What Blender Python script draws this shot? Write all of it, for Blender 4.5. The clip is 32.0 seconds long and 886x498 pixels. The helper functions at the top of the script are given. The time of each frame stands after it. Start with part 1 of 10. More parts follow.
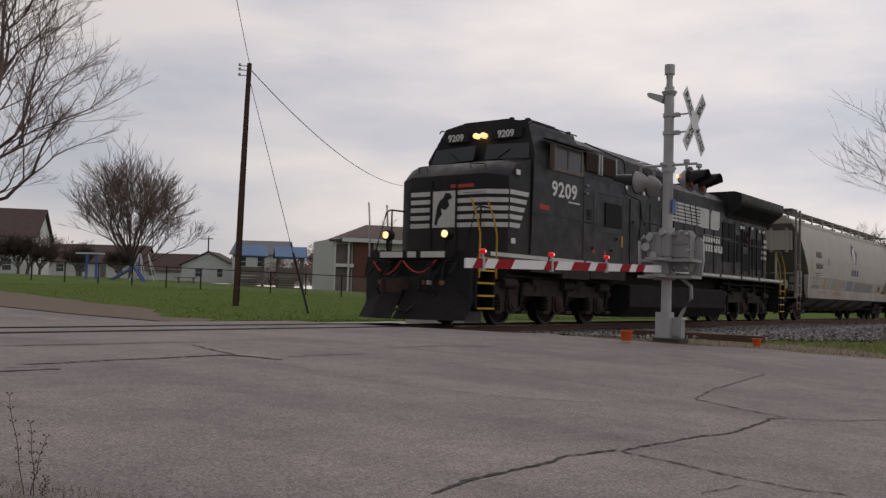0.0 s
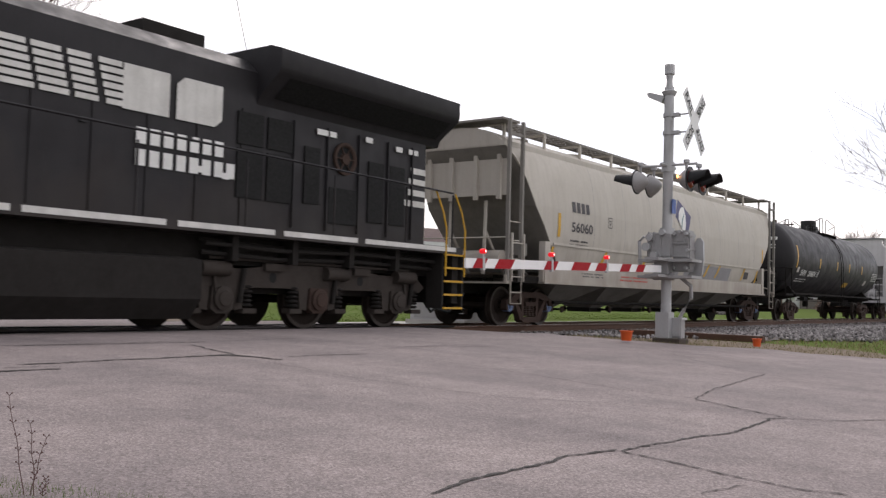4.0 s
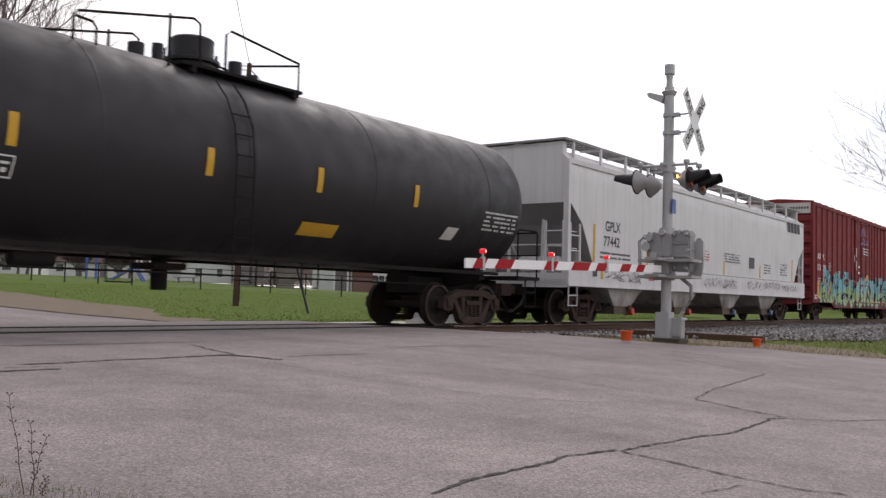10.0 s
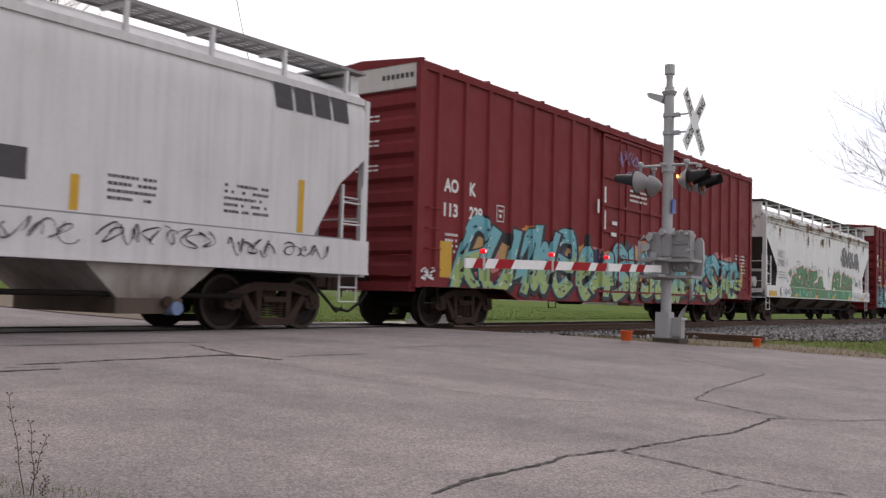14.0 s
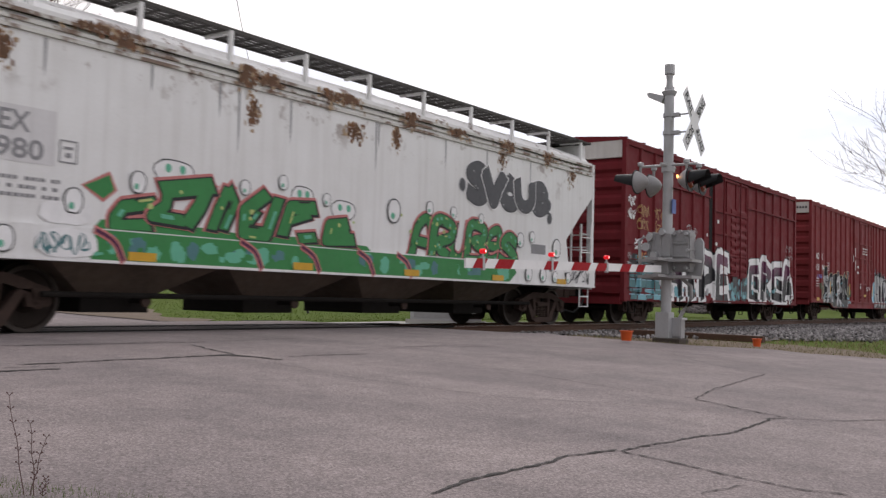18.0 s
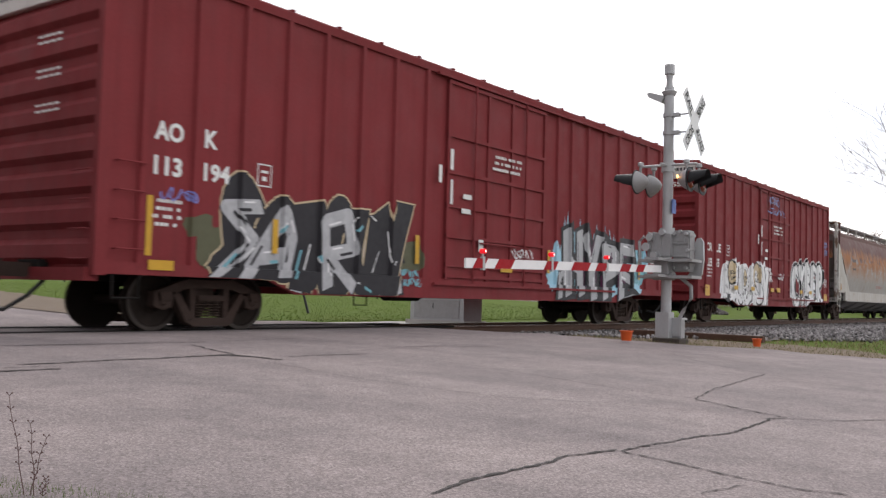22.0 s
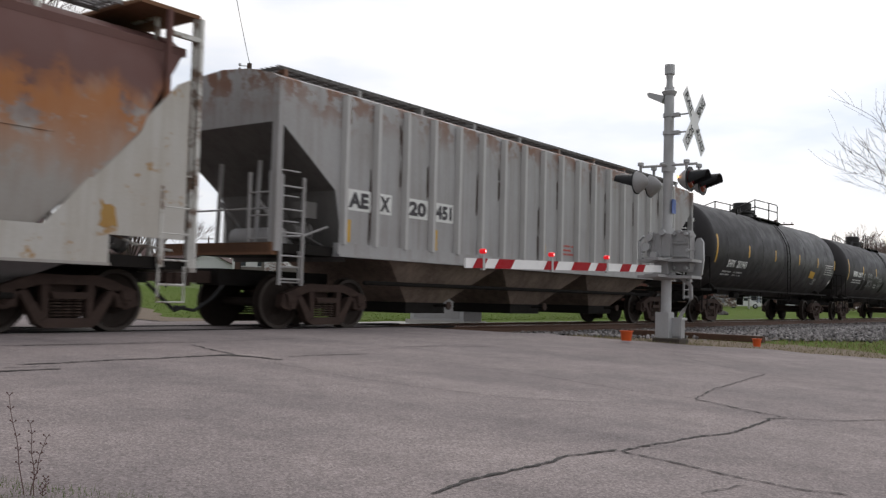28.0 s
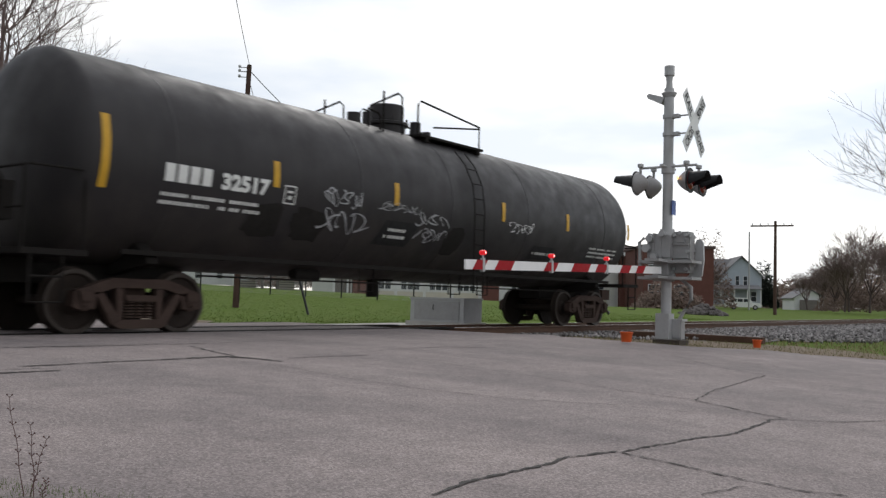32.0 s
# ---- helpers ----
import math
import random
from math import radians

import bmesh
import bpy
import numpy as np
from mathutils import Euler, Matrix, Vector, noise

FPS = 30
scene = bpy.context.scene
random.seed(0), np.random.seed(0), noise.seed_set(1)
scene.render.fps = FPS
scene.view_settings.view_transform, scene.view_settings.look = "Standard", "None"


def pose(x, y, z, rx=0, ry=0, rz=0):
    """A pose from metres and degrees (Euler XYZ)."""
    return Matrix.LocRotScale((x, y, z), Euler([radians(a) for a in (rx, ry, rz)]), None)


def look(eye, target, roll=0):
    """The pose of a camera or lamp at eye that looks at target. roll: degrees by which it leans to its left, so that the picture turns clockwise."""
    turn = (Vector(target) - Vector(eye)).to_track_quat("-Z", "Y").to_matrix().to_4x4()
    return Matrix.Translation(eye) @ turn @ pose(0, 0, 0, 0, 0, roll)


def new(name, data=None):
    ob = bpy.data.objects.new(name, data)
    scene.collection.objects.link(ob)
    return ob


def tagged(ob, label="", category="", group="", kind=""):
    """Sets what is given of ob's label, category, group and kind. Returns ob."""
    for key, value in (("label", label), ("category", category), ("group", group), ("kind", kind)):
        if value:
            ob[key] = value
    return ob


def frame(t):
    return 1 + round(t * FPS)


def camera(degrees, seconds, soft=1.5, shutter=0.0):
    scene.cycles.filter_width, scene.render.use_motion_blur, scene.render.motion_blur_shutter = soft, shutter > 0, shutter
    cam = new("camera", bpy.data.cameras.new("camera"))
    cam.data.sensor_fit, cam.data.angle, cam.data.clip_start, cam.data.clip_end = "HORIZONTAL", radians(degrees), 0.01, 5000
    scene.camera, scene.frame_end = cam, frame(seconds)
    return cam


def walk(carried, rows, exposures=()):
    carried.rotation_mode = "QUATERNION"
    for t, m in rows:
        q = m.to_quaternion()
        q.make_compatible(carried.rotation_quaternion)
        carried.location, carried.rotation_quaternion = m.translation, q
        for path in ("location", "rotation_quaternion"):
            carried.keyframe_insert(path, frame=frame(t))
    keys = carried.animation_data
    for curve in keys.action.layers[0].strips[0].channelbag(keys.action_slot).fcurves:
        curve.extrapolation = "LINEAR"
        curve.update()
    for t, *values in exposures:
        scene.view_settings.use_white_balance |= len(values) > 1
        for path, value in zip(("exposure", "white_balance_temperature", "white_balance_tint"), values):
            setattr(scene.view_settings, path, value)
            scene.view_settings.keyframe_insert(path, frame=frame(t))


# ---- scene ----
# Freight train over a level crossing. x runs along the track, y across it, z up from the rail heads.
TRACK_Y = 12.536
HALF_GAUGE = 0.755
cam = camera(51.1, 32.0, soft=1.35, shutter=0.22)
EYE = pose(0, 0, 0.624, 92.972, -1.492, -53.638)
LAST = pose(0, 0, 0.624, 93.06, -1.45, -53.638)
walk(cam, [(0.0, EYE), (31.6, EYE), (32.0, LAST)],
     exposures=[(0.0, -0.78, 6720, 16), (0.5, -0.62, 6750, 16), (1.0, -0.3, 6750, 16), (1.5, 0.08, 6650, 16), (2.2, 0.22, 6600, 16), (4.5, 0.24, 6600, 16), (6.0, -0.05, 6550, 16), (7.5, -0.05, 6550, 16), (9.0, 0.06, 6600, 16), (11.0, 0.12, 6600, 16), (12.5, -0.08, 6600, 16), (14.0, 0.05, 6600, 16), (16.0, 0.05, 6600, 16), (17.5, -0.02, 6600, 16), (19.3, 0.18, 6600, 15), (20.5, 0.38, 6550, 14), (24.0, 0.33, 6550, 14), (25.2, 0.05, 6550, 14), (27.5, -0.12, 6500, 12), (32.0, -0.12, 6400, 9)])

# ---- light: an overcast late afternoon ----
world = bpy.data.worlds.new("overcast_sky")
scene.world = world
world.use_nodes = True
wn, wl = world.node_tree.nodes, world.node_tree.links
sky = wn.new("ShaderNodeTexSky")
sky.sky_type, sky.sun_disc = "NISHITA", False
sky.sun_elevation, sky.sun_rotation = radians(24), radians(57)
wco = wn.new("ShaderNodeTexCoord")
wmap = wn.new("ShaderNodeMapping")
wmap.inputs["Scale"].default_value = (1.6, 1.6, 6.0)
wnoise = wn.new("ShaderNodeTexNoise")
wnoise.inputs["Scale"].default_value, wnoise.inputs["Detail"].default_value = 1.7, 6.0
wramp = wn.new("ShaderNodeValToRGB")
wramp.color_ramp.elements[0].position, wramp.color_ramp.elements[0].color = 0.36, (0.64, 0.70, 0.79, 1)
wramp.color_ramp.elements[1].position, wramp.color_ramp.elements[1].color = 0.60, (1.0, 0.985, 0.975, 1)
wgain = wn.new("ShaderNodeVectorMath")
wgain.operation = "SCALE"
wmix = wn.new("ShaderNodeMix")
wmix.data_type = "RGBA"
wmix.inputs["Factor"].default_value = 0.9
wback = wn["Background"]
wback.inputs["Strength"].default_value = 0.1
wsep = wn.new("ShaderNodeSeparateXYZ")
wgrad = wn.new("ShaderNodeMapRange")
wgrad.interpolation_type = "SMOOTHSTEP"
for key, value in (("From Min", 0.0), ("From Max", 0.8), ("To Min", 11.5), ("To Max", 13.5)):
    wgrad.inputs[key].default_value = value
wl.new(wco.outputs["Generated"], wsep.inputs[0])
wl.new(wsep.outputs["Z"], wgrad.inputs["Value"])
wdot = wn.new("ShaderNodeVectorMath")
wdot.operation = "DOT_PRODUCT"
wdot.inputs[1].default_value = (0.95, -0.3, 0.0)
wside = wn.new("ShaderNodeMapRange")
for key, value in (("From Min", -1.0), ("From Max", 1.0), ("To Min", 0.55), ("To Max", 1.25)):
    wside.inputs[key].default_value = value
wtone = wn.new("ShaderNodeMath")
wtone.operation = "MULTIPLY"
wl.new(wco.outputs["Generated"], wdot.inputs[0])
wl.new(wdot.outputs["Value"], wside.inputs["Value"])
wl.new(wgrad.outputs["Result"], wtone.inputs[0])
wl.new(wside.outputs["Result"], wtone.inputs[1])
wl.new(wtone.outputs[0], wgain.inputs["Scale"])
wl.new(wco.outputs["Generated"], wmap.inputs["Vector"])
wl.new(wmap.outputs["Vector"], wnoise.inputs["Vector"])
wl.new(wnoise.outputs["Fac"], wramp.inputs["Fac"])
wl.new(wramp.outputs["Color"], wgain.inputs[0])
wl.new(sky.outputs["Color"], wmix.inputs["A"])
wl.new(wgain.outputs["Vector"], wmix.inputs["B"])
wl.new(wmix.outputs["Result"], wback.inputs["Color"])
sun = new("sun", bpy.data.lights.new("sun", "SUN"))
sun.data.energy, sun.data.angle, sun.data.color = 0.8, radians(25), (1.0, 0.95, 0.9)
sun.matrix_basis = look((21, 13, 22), (0, 0, 0))


# ---- materials ----
def mat(name, col, rough=0.7, metal=0.0, vary=0.25, scale=1.2, grain=30.0, bump=0.15, dirt=None, dirt_amount=0.35,
        streak=0.0, spots=None, spot_at=0.62, glow=None, bump_size=0.01, random=0.0, band=None, spec=0.28, spot_zone=None):
    """A procedural surface: stains and grain in two scales, rain streaks, spots of rust, a band of weathering by height."""
    m = bpy.data.materials.new(name)
    m.use_nodes = True
    n, l = m.node_tree.nodes, m.node_tree.links
    b = n["Principled BSDF"]
    b.inputs["Roughness"].default_value, b.inputs["Metallic"].default_value = rough, metal
    b.inputs["Specular IOR Level"].default_value = spec
    co = n.new("ShaderNodeTexCoord").outputs["Object"]

    def tex(s, detail=4.0, stretch=None, rough_=0.55):
        t = n.new("ShaderNodeTexNoise")
        t.inputs["Scale"].default_value, t.inputs["Detail"].default_value = s, detail
        t.inputs["Roughness"].default_value = rough_
        src = co
        if stretch:
            mp = n.new("ShaderNodeMapping")
            mp.inputs["Scale"].default_value = stretch
            l.new(co, mp.inputs["Vector"])
            src = mp.outputs["Vector"]
        l.new(src, t.inputs["Vector"])
        return t.outputs["Fac"]

    def ramp(src, lo, hi, a=0.0, z=1.0):
        r = n.new("ShaderNodeMapRange")
        r.inputs["From Min"].default_value, r.inputs["From Max"].default_value = lo, hi
        r.inputs["To Min"].default_value, r.inputs["To Max"].default_value = a, z
        l.new(src, r.inputs["Value"])
        return r.outputs["Result"]

    def mix(f, a, bb):
        x = n.new("ShaderNodeMix")
        x.data_type = "RGBA"
        if isinstance(f, float):
            x.inputs["Factor"].default_value = f
        else:
            l.new(f, x.inputs["Factor"])
        for sock, v in (("A", a), ("B", bb)):
            if isinstance(v, tuple):
                x.inputs[sock].default_value = (*v[:3], 1)
            else:
                l.new(v, x.inputs[sock])
        return x.outputs["Result"]

    def math2(op, a, bb):
        x = n.new("ShaderNodeMath")
        x.operation = op
        for i, v in enumerate((a, bb)):
            if isinstance(v, (int, float)):
                x.inputs[i].default_value = v
            else:
                l.new(v, x.inputs[i])
        return x.outputs[0]

    dark = dirt or tuple(c * 0.45 for c in col)
    c = mix(ramp(tex(scale, 5.0), 0.3, 0.75, 0.0, vary), tuple(col), tuple(dark))
    c = mix(ramp(tex(grain, 3.0), 0.35, 0.7, 0.0, vary * 0.6), c, tuple(min(1, k * 1.25) for k in col))
    if streak:
        c = mix(ramp(tex(1.0, 4.0, (7.0, 7.0, 0.35)), 0.45, 0.75, 0.0, streak), c, tuple(dark))
    if band:
        low, high, bcol = band
        sep = n.new("ShaderNodeSeparateXYZ")
        l.new(co, sep.inputs[0])
        h = math2("ADD", sep.outputs["Z"], math2("MULTIPLY", math2("SUBTRACT", tex(1.6, 6.0, (1, 1, 0.5)), 0.5), 2.2))
        c = mix(ramp(h, low, high, 0.0, 0.95), c, tuple(bcol))
    if spots:
        f = ramp(tex(scale * 2.3, 8.0, None, 0.68), spot_at, spot_at + 0.07, 0.0, 0.9)
        if spot_zone:
            sz = n.new("ShaderNodeSeparateXYZ")
            l.new(co, sz.inputs[0])
            hz = math2("ADD", sz.outputs["Z"], math2("MULTIPLY", math2("SUBTRACT", tex(2.0, 5.0, (1, 1, 0.3)), 0.5), 1.2))
            f = math2("MULTIPLY", f, ramp(hz, spot_zone[0], spot_zone[1]))
            if len(spot_zone) > 2:
                f = math2("MULTIPLY", f, ramp(hz, spot_zone[2], spot_zone[3], 1.0, 0.0))
        c = mix(f, c, tuple(spots))
    if random:
        info = n.new("ShaderNodeObjectInfo")
        c = mix(ramp(info.outputs["Random"], 0.0, 1.0, 0.0, random), c, tuple(dark))
    l.new(c, b.inputs["Base Color"])
    l.new(ramp(tex(scale * 3), 0.3, 0.7, max(0.05, rough - 0.12), min(1, rough + 0.12)), b.inputs["Roughness"])
    if bump:
        bp = n.new("ShaderNodeBump")
        bp.inputs["Strength"].default_value, bp.inputs["Distance"].default_value = bump, bump_size
        l.new(tex(grain, 4.0), bp.inputs["Height"])
        l.new(bp.outputs["Normal"], b.inputs["Normal"])
    if glow:
        b.inputs["Emission Color"].default_value = (*glow[:3], 1)
        b.inputs["Emission Strength"].default_value = glow[3]
    return m


def plain(name, col, rough=0.5, metal=0.0, glow=None):
    return mat(name, col, rough, metal, vary=0.12, scale=3, grain=60, bump=0.05, glow=glow)


def asphalt_material():
    """Old pale asphalt: bare aggregate, worn patches, faint wheel tracks along the road."""
    m = bpy.data.materials.new("old_asphalt")
    m.use_nodes = True
    n, l = m.node_tree.nodes, m.node_tree.links
    b = n["Principled BSDF"]
    co = n.new("ShaderNodeTexCoord").outputs["Object"]

    def node(kind, **inputs):
        x = n.new(kind)
        for k, v in inputs.items():
            x.inputs[k].default_value = v
        return x
    cells = node("ShaderNodeTexVoronoi", Scale=95.0)
    fine = node("ShaderNodeTexNoise", Scale=140.0, Detail=3.0)
    blotch = node("ShaderNodeTexNoise", Scale=0.55, Detail=6.0, Roughness=0.6)
    patch = node("ShaderNodeTexNoise", Scale=4.0, Detail=5.0)
    mp = node("ShaderNodeMapping", Scale=(1.3, 0.12, 1.0))
    tracks = node("ShaderNodeTexNoise", Scale=1.0, Detail=2.0)
    l.new(co, mp.inputs["Vector"])
    l.new(mp.outputs["Vector"], tracks.inputs["Vector"])
    for x in (cells, fine, blotch, patch):
        l.new(co, x.inputs["Vector"])

    def ramp(src, stops):
        r = n.new("ShaderNodeValToRGB")
        r.color_ramp.elements[0].position, r.color_ramp.elements[0].color = stops[0][0], (*stops[0][1], 1)
        r.color_ramp.elements[1].position, r.color_ramp.elements[1].color = stops[-1][0], (*stops[-1][1], 1)
        for p, col in stops[1:-1]:
            r.color_ramp.elements.new(p).color = (*col, 1)
        l.new(src, r.inputs["Fac"])
        return r.outputs["Color"]

    def blend(kind, f, a, bb):
        x = n.new("ShaderNodeMix")
        x.data_type, x.blend_type = "RGBA", kind
        x.inputs["Factor"].default_value = f
        l.new(a, x.inputs["A"])
        l.new(bb, x.inputs["B"])
        return x.outputs["Result"]
    stones = ramp(cells.outputs["Color"], [(0.1, (0.172, 0.146, 0.140)), (0.5, (0.252, 0.215, 0.209)), (0.95, (0.360, 0.309, 0.300))])
    c = blend("MULTIPLY", 0.6, stones, ramp(fine.outputs["Fac"], [(0.3, (0.55, 0.55, 0.55)), (0.65, (1.22, 1.22, 1.22))]))
    c = blend("MULTIPLY", 0.8, c, ramp(blotch.outputs["Fac"], [(0.3, (0.72, 0.72, 0.73)), (0.7, (1.12, 1.1, 1.08))]))
    c = blend("MULTIPLY", 0.5, c, ramp(patch.outputs["Fac"], [(0.32, (0.78, 0.78, 0.78)), (0.62, (1.08, 1.07, 1.06))]))
    c = blend("MULTIPLY", 0.55, c, ramp(tracks.outputs["Fac"], [(0.35, (0.8, 0.8, 0.81)), (0.65, (1.1, 1.1, 1.1))]))
    l.new(c, b.inputs["Base Color"])
    b.inputs["Roughness"].default_value = 0.92
    b.inputs["Specular IOR Level"].default_value = 0.25
    bp = node("ShaderNodeBump", Strength=0.35, Distance=0.004)
    l.new(cells.outputs["Distance"], bp.inputs["Height"])
    l.new(bp.outputs["Normal"], b.inputs["Normal"])
    return m


M = {}
M["asphalt"] = asphalt_material()
M["tar"] = mat("crack_filler", (0.045, 0.040, 0.037), 0.85, vary=0.5, scale=6)
M["concrete"] = mat("pale_concrete", (0.42, 0.40, 0.37), 0.9, vary=0.4, scale=2, grain=45, bump=0.3)
M["soil"] = mat("bare_soil", (0.165, 0.125, 0.088), 0.95, vary=0.6, scale=2.5, grain=25, bump=0.6, bump_size=0.03)
M["turf"] = mat("turf", (0.076, 0.120, 0.018), 0.95, spec=0.05, vary=0.55, scale=0.35, grain=9, bump=0.7, bump_size=0.05, dirt=(0.105, 0.115, 0.030))
M["grass"] = mat("grass_blades", (0.084, 0.132, 0.020), 0.9, spec=0.05, vary=0.3, scale=0.6, grain=6, bump=0, dirt=(0.115, 0.125, 0.032))
M["dry_grass"] = mat("dry_grass_blades", (0.27, 0.215, 0.125), 0.85, vary=0.5, scale=1.2, grain=6, bump=0, dirt=(0.09, 0.10, 0.03))
M["stone"] = mat("ballast_stone", (0.125, 0.11, 0.105), 0.9, vary=0.7, scale=7, grain=60, bump=0.4, dirt=(0.05, 0.045, 0.045))
M["rail"] = mat("rusty_rail", (0.11, 0.062, 0.042), 0.7, 0.4, vary=0.5, scale=4, grain=50)
M["railhead"] = mat("worn_railhead", (0.5, 0.49, 0.48), 0.28, 0.95, vary=0.2, scale=5)
M["tie"] = mat("weathered_tie", (0.075, 0.06, 0.05), 0.9, vary=0.5, scale=3, grain=30, bump=0.5)
M["bark"] = mat("grey_bark", (0.10, 0.075, 0.07), 0.95, vary=0.5, scale=3, grain=20, bump=0.6)
M["twig"] = mat("bare_twigs", (0.19, 0.14, 0.13), 0.95, vary=0.4, scale=3, grain=20, bump=0)
M["pole_wood"] = mat("creosoted_pole", (0.085, 0.05, 0.04), 0.9, vary=0.45, scale=2, grain=24, bump=0.5, streak=0.4)
M["galv"] = mat("galvanised_steel", (0.42, 0.42, 0.425), 0.5, 0.35, vary=0.35, scale=5, grain=40, dirt=(0.28, 0.27, 0.26))
M["aluminium"] = mat("cast_aluminium", (0.33, 0.325, 0.325), 0.55, 0.25, vary=0.35, scale=6, grain=40, dirt=(0.2, 0.19, 0.18))
M["sign_white"] = mat("sign_white", (0.75, 0.75, 0.74), 0.5, vary=0.2, scale=4)
M["arm_white"] = mat("arm_sheeting_white", (0.78, 0.77, 0.76), 0.4, vary=0.15, scale=6)
M["arm_red"] = mat("arm_sheeting_red", (0.33, 0.012, 0.018), 0.6, spec=0.12, vary=0.2, scale=6)
M["black"] = mat("black_paint", (0.016, 0.016, 0.017), 0.55, vary=0.3, scale=3)
M["red_lens"] = plain("lit_red_lens", (0.5, 0.01, 0.01), 0.25, glow=(1.0, 0.02, 0.035, 0.5))
M["red_core"] = plain("lamp_filament_glow", (0.9, 0.3, 0.3), 0.25, glow=(1.0, 0.35, 0.33, 2.6))
M["dull_lens"] = plain("unlit_red_lens", (0.14, 0.012, 0.014), 0.25)
M["amber_core"] = plain("lit_side_light", (0.9, 0.4, 0.1), 0.25, glow=(1.0, 0.42, 0.12, 5.0))
M["headlight"] = plain("lit_headlight", (1.0, 0.9, 0.7), 0.2, glow=(1.0, 0.60, 0.20, 2.4))
M["ditch"] = plain("lit_ditch_light", (1.0, 0.9, 0.7), 0.2, glow=(1.0, 0.62, 0.25, 2.8))
M["blue_sign"] = mat("blue_sign", (0.10, 0.16, 0.42), 0.5, vary=0.15, scale=6)
M["skirt"] = mat("dusty_skirt_paint", (0.048, 0.040, 0.035), 0.8, spec=0.15, vary=0.6, scale=2.5, dirt=(0.02, 0.017, 0.015), grain=25)
M["orange"] = mat("orange_plastic", (0.62, 0.10, 0.02), 0.5, vary=0.25, scale=8)
M["loco"] = mat("locomotive_black", (0.0215, 0.0198, 0.0222), 0.5, vary=0.45, scale=1.1, dirt=(0.014, 0.013, 0.013), streak=0.35, grain=25, spec=0.2, band=(2.5, 0.7, (0.046, 0.037, 0.032)))
M["loco_low"] = mat("underframe_grime", (0.022, 0.020, 0.0185), 0.85, spec=0.15, vary=0.6, scale=2.2, dirt=(0.012, 0.010, 0.009), grain=20)
M["stripe"] = mat("worn_white_paint", (0.62, 0.61, 0.58), 0.55, vary=0.35, scale=3.5, dirt=(0.25, 0.24, 0.22), streak=0.25)
M["white"] = mat("white_lettering", (0.72, 0.72, 0.70), 0.55, vary=0.25, scale=5, dirt=(0.4, 0.38, 0.35))
M["yellow"] = mat("yellow_safety_paint", (0.55, 0.31, 0.02), 0.5, vary=0.35, scale=5, dirt=(0.25, 0.14, 0.03))
M["reflect"] = mat("yellow_reflector", (0.58, 0.33, 0.03), 0.45, vary=0.3, scale=6)
M["glass"] = plain("dark_window_glass", (0.045, 0.05, 0.055), 0.08)
M["cab_frame"] = mat("tan_window_frame", (0.16, 0.13, 0.105), 0.6, vary=0.3, scale=4)
# near-black that paints the darkness inside grilles, slots and openings
M["grille"] = mat("grille_shadow", (0.010, 0.010, 0.010), 0.8, vary=0.3, scale=8)
M["red_mark"] = mat("red_decal", (0.5, 0.06, 0.04), 0.6, vary=0.3, scale=5)
M["truck"] = mat("truck_iron", (0.062, 0.042, 0.035), 0.85, spec=0.1, vary=0.6, scale=4, dirt=(0.024, 0.018, 0.016), grain=30, bump=0.3)
M["wheel"] = mat("wheel_iron", (0.034, 0.026, 0.022), 0.75, 0.1, spec=0.1, vary=0.5, scale=5, grain=30)
M["tread"] = mat("wheel_rim", (0.052, 0.042, 0.036), 0.55, 0.3, vary=0.5, scale=6, dirt=(0.03, 0.024, 0.02))
M["cap_blue"] = mat("blue_bearing_cap", (0.16, 0.22, 0.36), 0.6, vary=0.4, scale=8)
M["under"] = mat("black_underframe", (0.016, 0.0145, 0.0135), 0.85, spec=0.08, vary=0.5, scale=3, dirt=(0.02, 0.016, 0.014))
M["adm"] = mat("dusty_grey_paint", (0.50, 0.465, 0.415), 0.65, vary=0.28, scale=0.9, streak=0.25, dirt=(0.30, 0.265, 0.22), grain=20, spec=0.18, band=(2.1, 0.7, (0.27, 0.235, 0.20)))
# end sheets with grime, darkened further to hold the shade under the slope
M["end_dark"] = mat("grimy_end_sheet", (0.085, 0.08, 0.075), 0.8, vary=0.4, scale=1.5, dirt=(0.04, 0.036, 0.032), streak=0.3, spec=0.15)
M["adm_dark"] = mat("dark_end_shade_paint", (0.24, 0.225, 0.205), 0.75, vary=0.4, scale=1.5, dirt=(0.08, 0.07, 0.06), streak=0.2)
M["patch_grey"] = mat("paint_patch", (0.26, 0.255, 0.265), 0.65, vary=0.3, scale=2)
M["gplx"] = mat("white_grey_paint", (0.63, 0.615, 0.62), 0.55, vary=0.22, scale=0.8, streak=0.28, dirt=(0.33, 0.31, 0.30), grain=18)
# darker copy of the car's paint, shade of the end included
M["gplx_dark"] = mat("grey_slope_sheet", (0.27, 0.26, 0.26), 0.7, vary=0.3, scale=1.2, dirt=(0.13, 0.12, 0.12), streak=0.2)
M["aex"] = mat("rust_flecked_white", (0.74, 0.735, 0.73), 0.6, vary=0.22, scale=0.8, streak=0.2, dirt=(0.36, 0.33, 0.29), spots=(0.14, 0.075, 0.045), spot_at=0.56, spot_zone=(3.0, 4.0))
M["aex_rib"] = mat("rusty_white_ribs", (0.58, 0.565, 0.53), 0.65, vary=0.3, scale=1.0, spots=(0.14, 0.08, 0.05), spot_at=0.5)
